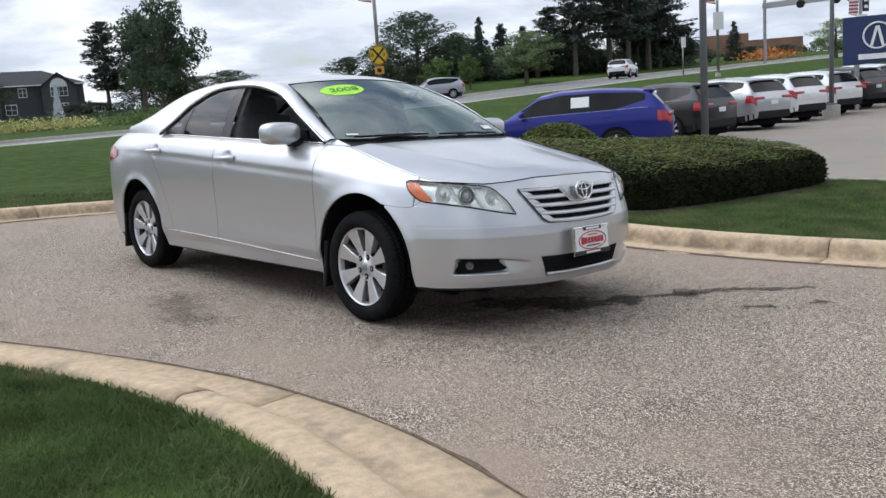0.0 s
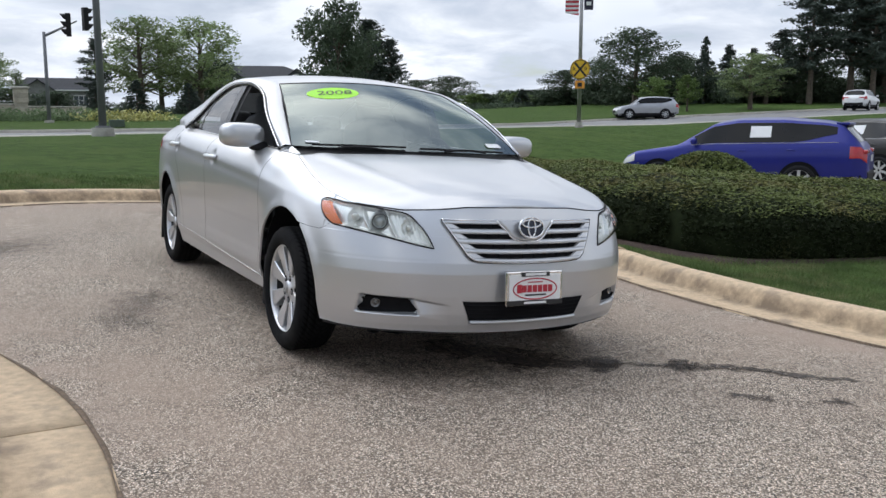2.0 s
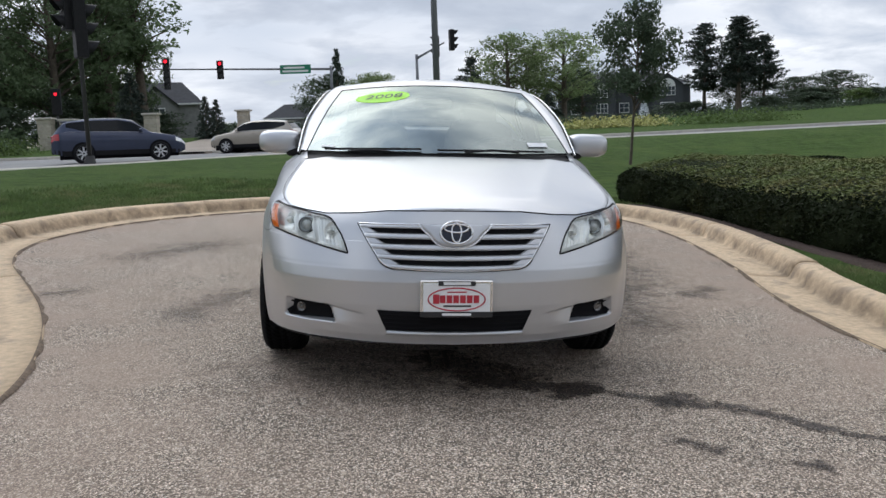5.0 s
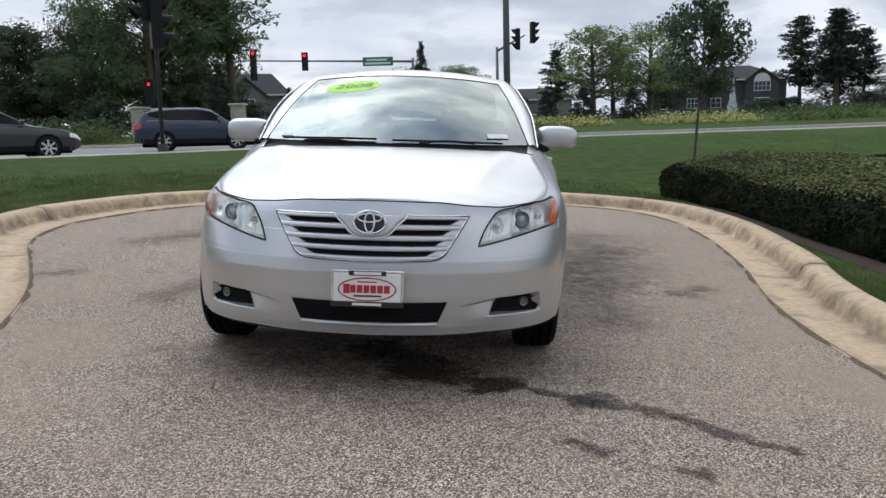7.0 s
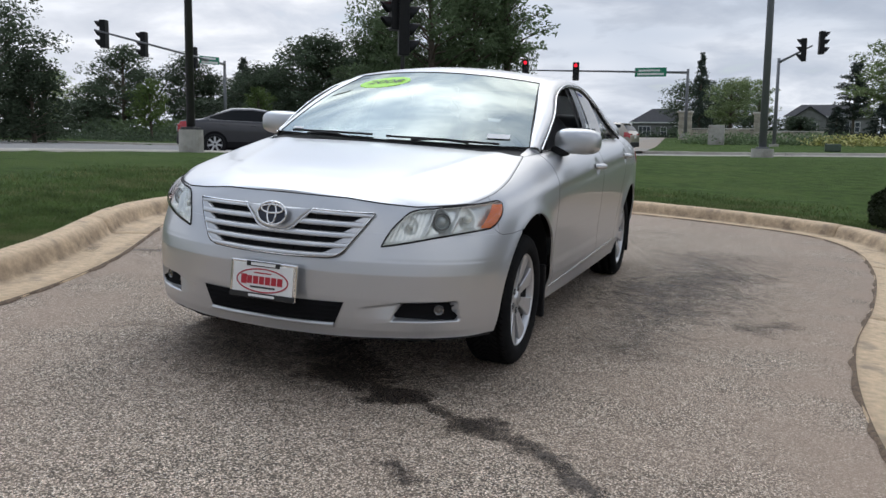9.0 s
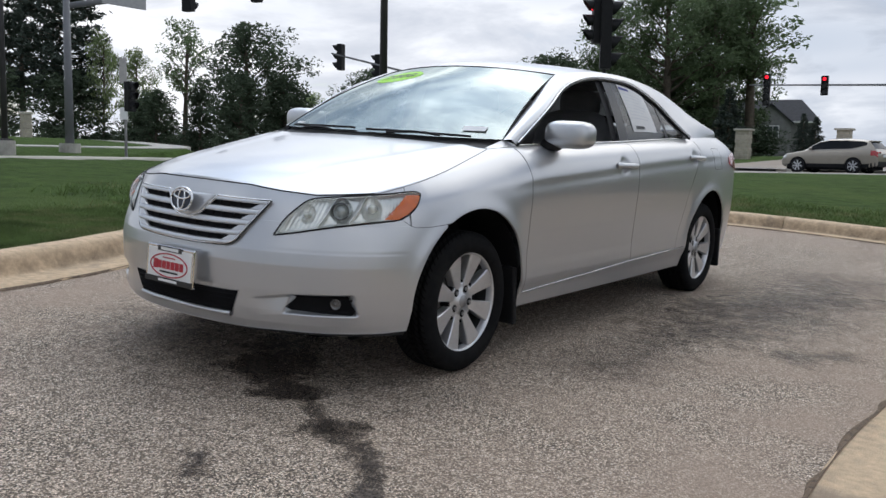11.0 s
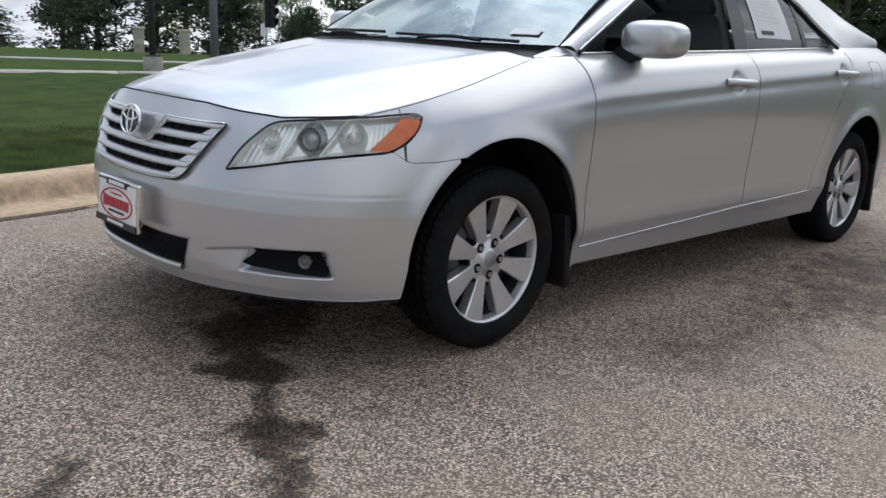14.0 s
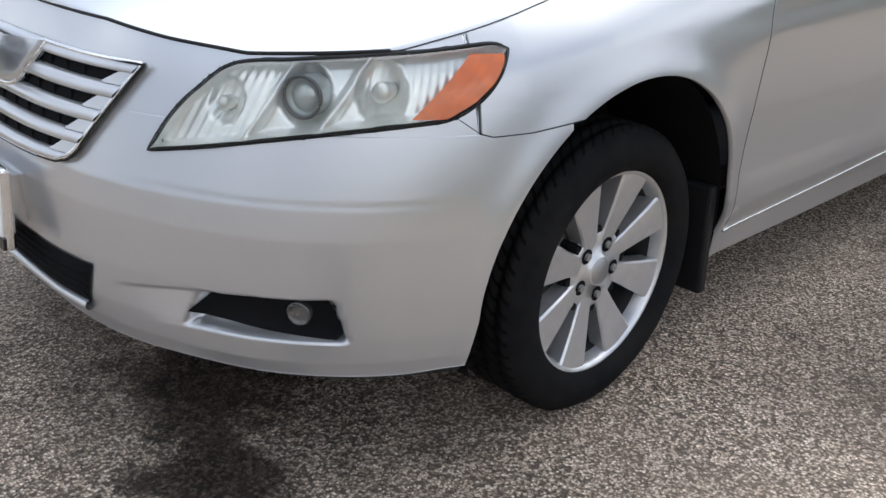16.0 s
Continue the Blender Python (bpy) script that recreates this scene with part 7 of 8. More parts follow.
# grass blades where the camera comes near
def turf(name, label, poly, per_m2, height, seed, fade=0.0):
    rng = np.random.default_rng(seed)
    poly = np.asarray(poly, float)
    (x0, y0), (x1, y1) = poly.min(0), poly.max(0)
    n = int((x1 - x0) * (y1 - y0) * per_m2)
    x, y = rng.uniform(x0, x1, n), rng.uniform(y0, y1, n)
    ok = inside(poly, x, y) & ~inside(DRIVE, x, y) & (dist_to(KERB_LINE, x, y) > 0.165) & ~inside(LOT, x, y)
    if fade:
        ok &= rng.uniform(0, 1, n) < smooth01(dist_to(np.vstack([poly, poly[:1]]), x, y) / fade) + (dist_to(KERB_LINE, x, y) < 1.2)
    x, y = x[ok], y[ok]
    n = len(x)
    z = ground_z(x, y) + 0.10
    h = height * rng.uniform(0.5, 1.25, n)
    a = rng.uniform(0, 6.28, n)
    w = 0.0035 * rng.uniform(0.7, 1.5, n) * (1 if per_m2 > 2500 else 2.2)
    lx, ly = rng.normal(0, 0.8, n) * h, rng.normal(0, 0.8, n) * h
    dx, dy = np.cos(a) * w, np.sin(a) * w
    q = np.stack([np.stack([x - dx, y - dy, z - 0.01], -1), np.stack([x + dx, y + dy, z - 0.01], -1), np.stack([x + lx + dx * 0.3, y + ly + dy * 0.3, z + h], -1), np.stack([x + lx - dx * 0.3, y + ly - dy * 0.3, z + h], -1)], 1)
    me = quads(q)
    me.materials.append(BLADE)
    return tagged(new(name, me), label, "grass", kind="stuff")


turf("grass_blades", "uneven green grass blades beside the kerb", [(-5.2, -5.0), (-2.2, -4.2), (-2.1, -1.0), (-3.0, 0.6), (-5.0, 0.2)], 11000, 0.023, 41, 1.2)
turf("grass_blades", "mown green grass between kerb and hedge", [(2.9, -5.0), (8.9, -5.0), (8.9, 0.1), (3.4, 0.2), (3.2, 1.0), (2.9, 0.5)], 3000, 0.034, 42)
turf("grass_blades", "mown green grass behind the kerb", [(-6.5, 0.0), (-3.4, 0.0), (-3.9, 3.0), (-2.2, 6.1), (0.5, 6.9), (3.4, 5.6), (3.5, 9.5), (-4.0, 11.5), (-8.0, 5)], 1300, 0.045, 43, 3.0)


# ---- street furniture ----
def pole_lamp(x, y, mat, tall, r, base_w, base_h, label, square=False):
    """A lamp post on its concrete footing, with a shoebox head."""
    z = lawn_z(x, y) - 0.12
    ob = thing("street_lamp", label, "lamp post", Matrix.Translation((x, y, z)), "lamp posts")
    bm = bmesh.new()
    tube(bm, (0, 0, 0), (0, 0, base_h + 0.1), base_w / 2, base_w / 2 * 0.97, 24)
    part("footing", bm, CONCRETE, ob)
    bm = bmesh.new()
    box(bm, -r * 1.7, r * 1.7, -r * 1.7, r * 1.7, base_h + 0.1, base_h + 0.16, 0.01)
    part("base_plate", bm, mat, ob)
    bm = bmesh.new()
    tube(bm, (0, 0, base_h + 0.12), (0, 0, tall), r, r * 0.7, 16)
    part("pole", bm, mat, ob, smooth=True)
    bm = bmesh.new()
    tube(bm, (0, 0, tall - 0.15), (0.7, 0, tall - 0.02), 0.04, 0.035, 10)
    part("arm", bm, mat, ob)
    bm = bmesh.new()
    box(bm, 0.6, 1.3, -0.2, 0.2, tall - 0.1, tall + 0.08, 0.03)
    part("lamp_head", bm, mat, ob)
    return ob


LAMP_A = pole_lamp(1.7, 25.0, POLE_GREY, 10.5, 0.125, 0.72, 0.30, "grey lamp post on a concrete footing in the lawn")
pole_lamp(-10.2, 11.0, POLE_DARK, 9.5, 0.095, 0.55, 0.52, "dark lamp post on a round concrete footing")
pole_lamp(-24.2, 9.3, POLE_DARK, 9.0, 0.10, 0.62, 0.45, "dark lamp post on a concrete footing across the street")
pole_lamp(14.75, 5.6, POLE_GREY, 8.5, 0.09, 0.5, 0.2, "grey lamp post at the edge of the parking lot")
pole_lamp(28.0, 8.3, POLE_GREY, 8.5, 0.085, 0.62, 0.35, "grey lamp post with footing in the parking lot")


def signal_head(parent, at, lit=None, sections=3, face=(0, -1), s=1.0):
    """A traffic signal head with visored lenses; face: where it looks. lit: the section that shows red."""
    h = 0.34 * s * sections
    q = Matrix.Translation(at) @ Matrix.Rotation(math.atan2(face[0], -face[1]), 4, "Z")
    bm = bmesh.new()
    box(bm, -0.17 * s, 0.17 * s, -0.10 * s, 0.12 * s, -h / 2, h / 2, 0.02)
    hd = part("signal_head", bm, BLACK, parent, m=q)
    for k in range(sections):
        zc = h / 2 - 0.34 * s * (k + 0.5)
        bm = bmesh.new()
        rl = (0.095 if lit == k else 0.13) * s
        tube(bm, (0, -0.11 * s, zc), (0, -0.125 * s, zc), rl, rl, 20)
        part("lens", bm, RED_GLOW if lit == k else DARK_LENS, hd)
        g = np.array([[(0.15 * s * math.cos(a), -0.10 * s - d, zc + 0.15 * s * math.sin(a)) for d in (0, 0.22 * s * max(0.25, math.sin(a) * 0.5 + 0.6))] for a in np.linspace(-0.6, math.pi + 0.6, 16)])
        grid_object("visor", g, BLACK, hd)
    return hd


def mast(x, y, z, top, heads, ends, mat, sign=None, label="", r=0.13):
    """A signal mast with its arm: heads are (fraction along the arm, sections, lit, face)."""
    ob = thing("traffic_signal", label, "traffic signal", Matrix.Translation((x, y, z)), "traffic signals of the junction")
    bm = bmesh.new()
    tube(bm, (0, 0, 0), (0, 0, 0.35), r * 2.4, r * 2.3, 20)
    part("footing", bm, CONCRETE, ob)
    bm = bmesh.new()
    tube(bm, (0, 0, 0.3), (0, 0, top - z), r, r * 0.75, 16)
    part("pole", bm, mat, ob, smooth=True)
    a, b = Vector((0, 0, top - z - 0.25)), Vector(ends) - Vector((x, y, z))
    bm = bmesh.new()
    tube(bm, a, b, r * 0.7, r * 0.35, 12)
    arm = part("arm", bm, mat, ob, smooth=True)
    for f, n, lit, face in heads:
        p = a.lerp(b, f)
        signal_head(ob, p + Vector((0.12 * face[0], 0.12 * face[1], -0.05 if n == 3 else -0.35)), lit, n, face, 1.32)
    if sign:
        f, w, h, mt, face = sign
        p = a.lerp(b, f)
        bm = bmesh.new()
        box(bm, -w / 2, w / 2, -0.02, 0.02, -h / 2, h / 2, 0.01)
        q = Matrix.Translation(p + Vector((0, 0, -0.02))) @ Matrix.Rotation(math.atan2(face[0], -face[1]), 4, "Z") @ Matrix.Translation((0, -0.14, 0))
        sg = part("street_sign", bm, mt, ob, "green street name sign" if mt is GREEN_SIGN else "grey back of a street sign", m=q)
        if mt is GREEN_SIGN:
            for k, (x0, x1, zz) in enumerate(((-0.38, 0.30, 0.12), (-0.42, 0.42, -0.14))):
                bm = bmesh.new()
                box(bm, x0 * w, x1 * w, -0.028, -0.018, zz - 0.07, zz + 0.07)
                part("print_bar", bm, WHITE_PLATE, sg)
    return ob


GREEN_SIGN = material("sign_green", (0.01, 0.20, 0.11), 0.4)
mast(-4.0, 61.5, 1.45, 6.5, [(0.615, 3, 0, (0, -1)), (0.905, 5, 0, (0, -1))], (-17.2, 60.2, 6.55), POLE_GREY, (0.20, 2.3, 0.66, GREEN_SIGN, (0, -1)), "grey signal mast with red lights over the junction")
mast(-35.5, 49.1, 0.9, 6.6, [(0.30, 3, None, (-1, -0.3)), (0.70, 3, None, (-1, -0.3)), (0.94, 3, None, (-1, -0.3))], (-28.5, 28.4, 6.05), POLE_GREY, (0.18, 1.6, 0.5, GREEN_SIGN, (0.9, -0.3)), "grey signal mast with dark heads at the west corner")
mast(-25.3, 12.1, 0.75, 6.0, [(0.42, 3, None, (-0.2, 1)), (0.72, 3, None, (-0.2, 1))], (-26.2, 24.5, 8.9), POLE_GREY, (0.18, 1.8, 0.5, STEEL, (1, 0)), "grey signal mast by the west street", 0.15)
a_sig = mast(2.15, 52.3, 0.75, 6.3, [(0.80, 3, None, (-1, 0.1)), (1.20, 3, None, (1, 0.2))], (4.0, 52.1, 7.0), POLE_GREY, None, "grey signal post with a short raised arm", 0.12)


def near_signal():
    x, y = -8.12, 18.1
    z = lawn_z(x, y) - 0.05
    ob = thing("traffic_signal", "dark signal post with two heads, one showing red", "traffic signal", Matrix.Translation((x, y, z)), "traffic signals of the junction")
    bm = bmesh.new()
    tube(bm, (0, 0, 0), (0, 0, 0.3), 0.17, 0.12, 16)
    part("base", bm, POLE_DARK, ob)
    bm = bmesh.new()
    tube(bm, (0, 0, 0.25), (0, 0, 6.0), 0.06, 0.055, 14)
    part("pole", bm, POLE_DARK, ob, smooth=True)
    signal_head(ob, (-0.22, -0.12, 4.19), 0, 3, (-0.8, -0.6), 1.2)
    signal_head(ob, (0.08, -0.1, 3.80), None, 4, (0.9, 0.5), 1.38)
    bm = bmesh.new()
    box(bm, -0.32, 0.2, -0.04, 0.04, 4.72, 4.78, 0.01)
    part("bracket", bm, POLE_DARK, ob)


def walk_post(x, y, top):
    """A thin post that carries a walk signal showing red."""
    z = lawn_z(x, y) - 0.05
    ob = thing("walk_signal", "dark post with a walk signal showing red", "traffic signal", Matrix.Translation((x, y, z)), "traffic signals of the junction")
    bm = bmesh.new()
    tube(bm, (0, 0, 0), (0, 0, top - z - 0.5), 0.08, 0.07, 12)
    part("pole", bm, POLE_DARK, ob, smooth=True)
    bm = bmesh.new()
    box(bm, -0.34, 0.34, -0.12, 0.12, top - z - 1.5, top - z + 0.42, 0.04)
    case = part("signal_case", bm, BLACK, ob)
    bm = bmesh.new()
    box(bm, -0.10, 0.10, -0.15, -0.11, top - z - 0.08, top - z + 0.12, 0.03)
    part("walk_lens", bm, RED_GLOW, case)


walk_post(-24.2, 60.7, 5.0)
near_signal()


def sign_post(x, y, plates, label, tall=3.2, z=None):
    z = (lawn_z(x, y) - 0.05) if z is None else z
    ob = thing("sign_post", label, "road sign", Matrix.Translation((x, y, z)))
    bm = bmesh.new()
    tube(bm, (0, 0, 0), (0, 0, tall), 0.045, 0.04, 10)
    part("post", bm, STEEL, ob, smooth=True)
    for x0, x1, z0, z1, mt in plates:
        bm = bmesh.new()
        box(bm, x0, x1, -0.07, -0.05, z0, z1, 0.012)
        part("plate", bm, mt, ob)
    return ob


sp = sign_post(-22.6, 12.5, [(-0.2, 0.2, 2.55, 3.35, material("sign_back_pale", (0.42, 0.40, 0.38), 0.5)), (-0.22, 0.22, 1.35, 1.75, WHITE_PLATE)], "steel post with weathered sign plates", 3.4)
signal_head(sp, (0.28, 0, 2.1), None, 3, (1, 0.2), 0.95)
sign_post(52, 29.0, [(-0.3, 0.3, 2.0, 2.7, WHITE_PLATE)], "white sign on a thin post by the street", 2.7)


def flag_material(stripes):
    m = bpy.data.materials.new("banner_cloth")
    m.use_nodes = True
    t = m.node_tree
    b = t.nodes["Principled BSDF"]
    co = t.nodes.new("ShaderNodeTexCoord")
    sep = t.nodes.new("ShaderNodeSeparateXYZ")
    t.links.new(co.outputs["Generated"], sep.inputs[0])
    w = t.nodes.new("ShaderNodeMath")
    w.operation = "MULTIPLY_ADD"
    w.inputs[1].default_value, w.inputs[2].default_value = 9.0, 0.0
    t.links.new(sep.outputs["Z"], w.inputs[0])
    s = t.nodes.new("ShaderNodeMath")
    s.operation = "FRACT"
    t.links.new(w.outputs[0], s.inputs[0])
    r = ramp(t, [(0.49, (0.45, 0.03, 0.05)), (0.51, (0.72, 0.72, 0.72))], s.outputs[0])
    t.links.new(r.outputs[0], b.inputs["Base Color"])
    b.inputs["Roughness"].default_value = 0.8
    return m


STRIPES = flag_material(9)
DARK_BANNER = material("dark_banner", (0.03, 0.03, 0.05), 0.8)
YELLOW_SIGN = material("sign_yellow", (0.75, 0.46, 0.02), 0.45)
ORANGE_SIGN = material("sign_orange", (0.72, 0.30, 0.03), 0.45)


def banner_pole(x, y, tall, sign, label, z=None, bz=5.2):
    z = (lawn_z(x, y) - 0.05) if z is None else z
    ob = thing("banner_pole", label, "light pole", Matrix.Translation((x, y, z)) @ Matrix.Rotation(radians(-36), 4, "Z"), "banner poles")
    bm = bmesh.new()
    tube(bm, (0, 0, 0), (0, 0, 0.3), 0.19, 0.17, 16)
    part("base", bm, CONCRETE, ob)
    bm = bmesh.new()
    tube(bm, (0, 0, 0.2), (0, 0, tall), 0.10, 0.075, 14)
    part("pole", bm, STEEL, ob, smooth=True)
    u, v = np.meshgrid(np.linspace(0, 1, 8), np.linspace(0, 1, 14), indexing="ij")
    grid_object("striped_banner", np.stack([-0.12 - 0.62 * u, 0.03 * np.sin(v * 6 + u * 2), bz + 1.6 * v + 0.12 * u], -1), STRIPES, ob, label="red and white striped banner")
    grid_object("dark_banner", np.stack([0.12 + 0.42 * u, 0.02 * np.sin(v * 5 + u), bz + 0.25 + 1.35 * v], -1), DARK_BANNER, ob, label="dark printed banner")
    for k in range(3):
        bm = bmesh.new()
        box(bm, 0.22, 0.44, -0.03, -0.022, bz + 0.45 + 0.36 * k, bz + 0.62 + 0.36 * k)
        part("print_bar", bm, WHITE_PLATE, ob)
    if sign:
        bm = bmesh.new()
        tube(bm, (0, -0.14, 2.75), (0, -0.12, 2.75), 0.46, 0.46, 40)
        disc = part("crossing_sign", bm, YELLOW_SIGN, ob, "round yellow crossing sign with a black cross")
        ribbon("sign_rim", np.stack([0.425 * np.cos(np.linspace(0, 6.2832, 41)), np.full(41, -0.145), 2.75 + 0.425 * np.sin(np.linspace(0, 6.2832, 41))], -1), 0.014, BLACK_INK, disc)
        for sg in (1, -1):
            bm = bmesh.new()
            box(bm, -0.40, 0.40, -0.150, -0.140, -0.045, 0.045, 0, Matrix.Translation((0, 0, 2.75)) @ Matrix.Rotation(sg * radians(50), 4, "Y"))
            part("cross_bar", bm, BLACK_INK, disc)
        for sx in (-0.27, 0.27):
            fc = bpy.data.curves.new("letter", "FONT")
            fc.body, fc.size, fc.align_x, fc.align_y, fc.extrude = "R", 0.27, "CENTER", "CENTER", 0.002
            tx = new("letter", fc)
            me = bpy.data.meshes.new_from_object(tx.evaluated_get(bpy.context.evaluated_depsgraph_get()))
            bpy.data.objects.remove(tx)
            me.materials.append(BLACK_INK)
            lt = new("letter", me)
            lt.parent = disc
            lt.matrix_basis = Matrix.Translation((sx, -0.148, 2.75)) @ Matrix.Rotation(math.pi / 2, 4, "X")
        bm = bmesh.new()
        box(bm, -0.22, 0.22, -0.13, -0.11, 1.86, 2.22, 0.01)
        pl = part("speed_plate", bm, ORANGE_SIGN, ob, "small orange plate under the sign")
        bm = bmesh.new()
        box(bm, -0.10, 0.10, -0.136, -0.128, 1.95, 2.13)
        part("print_bar", bm, BLACK_INK, pl)
    else:
        bm = bmesh.new()
        box(bm, -0.35, 0.35, -0.15, -0.12, 3.0, 4.1, 0.01)
        part("white_sign", bm, WHITE_PLATE, ob)
    return ob


banner_pole(23.2, 27.8, 9.5, True, "steel pole with striped banner and yellow crossing sign")
banner_pole(48.5, 24.3, 9.0, False, "steel pole with striped banner and white sign", bz=4.6)
banner_pole(50.5, 16.2, 9.0, False, "steel pole with striped banner beyond the parking lot", bz=4.0)


# stone gate piers, low walls, path and boxes
STONE = material("cream_stone", (0.42, 0.38, 0.31), 0.9, vary=0.22, scale=3, bump=0.01, bump_scale=12, per_object=0.15)
CAP = material("stone_cap", (0.50, 0.47, 0.41), 0.85, vary=0.1, scale=3)


def pier(x, y, h, w, lamp=False):
    z = lawn_z(x, y) - 0.1
    ob = thing("stone_pier", "cream stone gate pier with a flat cap", "pier", Matrix.Translation((x, y, z)), "stone gate piers")
    rng = random.Random(int(x * 7 + y))
    n = max(4, int(h / 0.3))
    for k in range(n):
        bm = bmesh.new()
        d = w / 2 + rng.uniform(-0.025, 0.025)
        box(bm, -d, d, -d, d, k * h / n + 0.008, (k + 1) * h / n - 0.008, 0.02)
        part("stone", bm, STONE, ob)
    bm = bmesh.new()
    box(bm, -w * 0.46, w * 0.46, -w * 0.46, w * 0.46, 0, h)
    part("pier_core", bm, CONCRETE, ob)
    bm = bmesh.new()
    box(bm, -w * 0.64, w * 0.64, -w * 0.64, w * 0.64, h, h + 0.14, 0.03)
    part("cap", bm, CAP, ob)


for x, y, h, w in ((-16.8, 58.3, 2.1, 0.9), (-10.7, 61.0, 2.1, 0.9), (-4.2, 63.4, 2.1, 0.9), (-24.7, 59.6, 2.3, 0.95), (-23.2, 59.9, 2.1, 0.95), (-51, 21.1, 1.55, 0.5), (-49.8, 23.6, 1.5, 0.5), (1.2, 63.0, 2.0, 0.9)):
    pier(x, y, h, w)


def low_wall(x0, y0, x1, y1, h):
    z = lawn_z((x0 + x1) / 2, (y0 + y1) / 2) - 0.15
    d = Vector((x1 - x0, y1 - y0, 0))
    ob = thing("low_stone_wall", "low cream stone garden wall", "wall", Matrix.Translation((x0, y0, z)) @ Matrix.Rotation(math.atan2(d.y, d.x), 4, "Z"), "garden walls")
    n = max(3, int(d.length / 0.7))
    for k in range(n):
        bm = bmesh.new()
        box(bm, k * d.length / n + 0.01, (k + 1) * d.length / n - 0.01, -0.2, 0.2, 0, h + 0.03 * ((k * 7) % 3 - 1), 0.02)
        part("stone", bm, STONE, ob)
    bm = bmesh.new()
    box(bm, -0.03, d.length + 0.03, -0.25, 0.25, h + 0.03, h + 0.11, 0.02)
    part("coping", bm, CAP, ob)


low_wall(-4.0, 63.4, 1.2, 63.0, 0.9)
low_wall(-20.5, 57.6, -17.8, 58.2, 0.9)
low_wall(1.4, 63.0, 5.5, 64.5, 0.7)


def strip(name, line, wide, lift, mat, label, category):
    p = spline(line, 80)
    t = np.gradient(p, axis=0)
    t /= np.linalg.norm(t, axis=1)[:, None]
    nrm = np.stack([-t[:, 1], t[:, 0]], 1)
    rows = []
    for (px, py), (nx, ny) in zip(p, nrm):
        rows.append([(px + nx * a, py + ny * a, lawn_z(px + nx * a, py + ny * a) + h) for a, h in ((-wide / 2, -0.3), (-wide / 2, lift), (wide / 2, lift), (wide / 2, -0.3))])
    return tagged(grid_object(name, np.array(rows), mat, smooth=False), label, category, kind="structure")


strip("pavement_west", [(-30, -30), (-29.5, 0), (-28.5, 12), (-31, 20), (-42, 26), (-80, 38)], 1.8, 0.03, CONCRETE, "pale concrete footpath beyond the west street", "footpath")
strip("road_entrance_out", [(-12.5, 42.5), (-12.0, 50), (-11.5, 58), (-11.5, 66), (-10.5, 78)], 5.0, 0.02, LOTWAY, "pale entrance lane between stone piers", "road")
strip("road_entrance_in", [(-6.6, 42.5), (-6.8, 50), (-7.4, 58), (-8.0, 66), (-8.5, 78)], 4.2, 0.024, LOTWAY, "pale entrance lane beside the planted island", "road")

bm = bmesh.new()
box(bm, -0.40, 0.40, -0.25, 0.25, 0, 0.42, 0.04)
tagged(part("utility_box", bm, material("utility_green", (0.06, 0.085, 0.06), 0.5), m=Matrix.Translation((5.1, 46.0, lawn_z(5.1, 46)))), "dark green utility box on the verge", "utility box")
bm = bmesh.new()
box(bm, -0.5, 0.5, -0.35, 0.35, 0, 1.3, 0.04)
tagged(part("signal_cabinet", bm, CONCRETE, m=Matrix.Translation((-1.4, 54.5, lawn_z(-1.4, 54.5) - 0.05))), "pale grey signal control cabinet", "cabinet")


# fountain jet in the pond garden
def fountain(x, y):
    rng = np.random.default_rng(5)
    n = 2600
    h = rng.uniform(0, 1, n)
    r = 0.12 + 0.45 * (1 - h) ** 2
    a = rng.uniform(0, 6.28, n)
    q = np.sqrt(rng.uniform(0, 1, n)) * r
    z = lawn_z(x, y)
    m = material("white_water", (0.72, 0.75, 0.78), 0.4)
    return leaf_stuff("fountain_jet", "white fountain jet of spray", "fountain", np.stack([x + q * np.cos(a), y + q * np.sin(a), z + 2.9 * h], -1), 0.06, m, 6)


fountain(21.5, 66.0)


# ---- houses ----
ROOFING = material("dark_shingle", (0.035, 0.036, 0.040), 0.9, vary=0.25, scale=3)
SIDING = material("dark_grey_siding", (0.055, 0.058, 0.065), 0.8, vary=0.12, scale=2)
SIDING_PALE = material("grey_stone_siding", (0.20, 0.20, 0.195), 0.85, vary=0.2, scale=2)
PANE = material("window_pane", (0.06, 0.07, 0.08), 0.08, vary=0.1, scale=1)
WHITE_FRAME = material("white_frame", (0.72, 0.72, 0.70), 0.6)


def window_part(parent, x, z, w, h, y, arch=False):
    bm = bmesh.new()
    box(bm, x - w / 2, x + w / 2, y - 0.07, y + 0.02, z, z + h, 0.0)
    if arch:
        tube(bm, (x, y - 0.07, z + h), (x, y + 0.02, z + h), w / 2, w / 2, 20)
    win = part("window", bm, WHITE_FRAME, parent)
    n = max(1, round(w / 0.65))
    for k in range(n):
        for j in range(2):
            bm = bmesh.new()
            pw = (w - 0.1) / n
            box(bm, x - w / 2 + 0.05 + k * pw + 0.035, x - w / 2 + 0.05 + (k + 1) * pw - 0.035, y - 0.085, y - 0.075, z + 0.09 + j * (h - 0.14) / 2, z + 0.03 + (j + 1) * (h - 0.14) / 2)
            part("pane", bm, PANE, win)
    return win


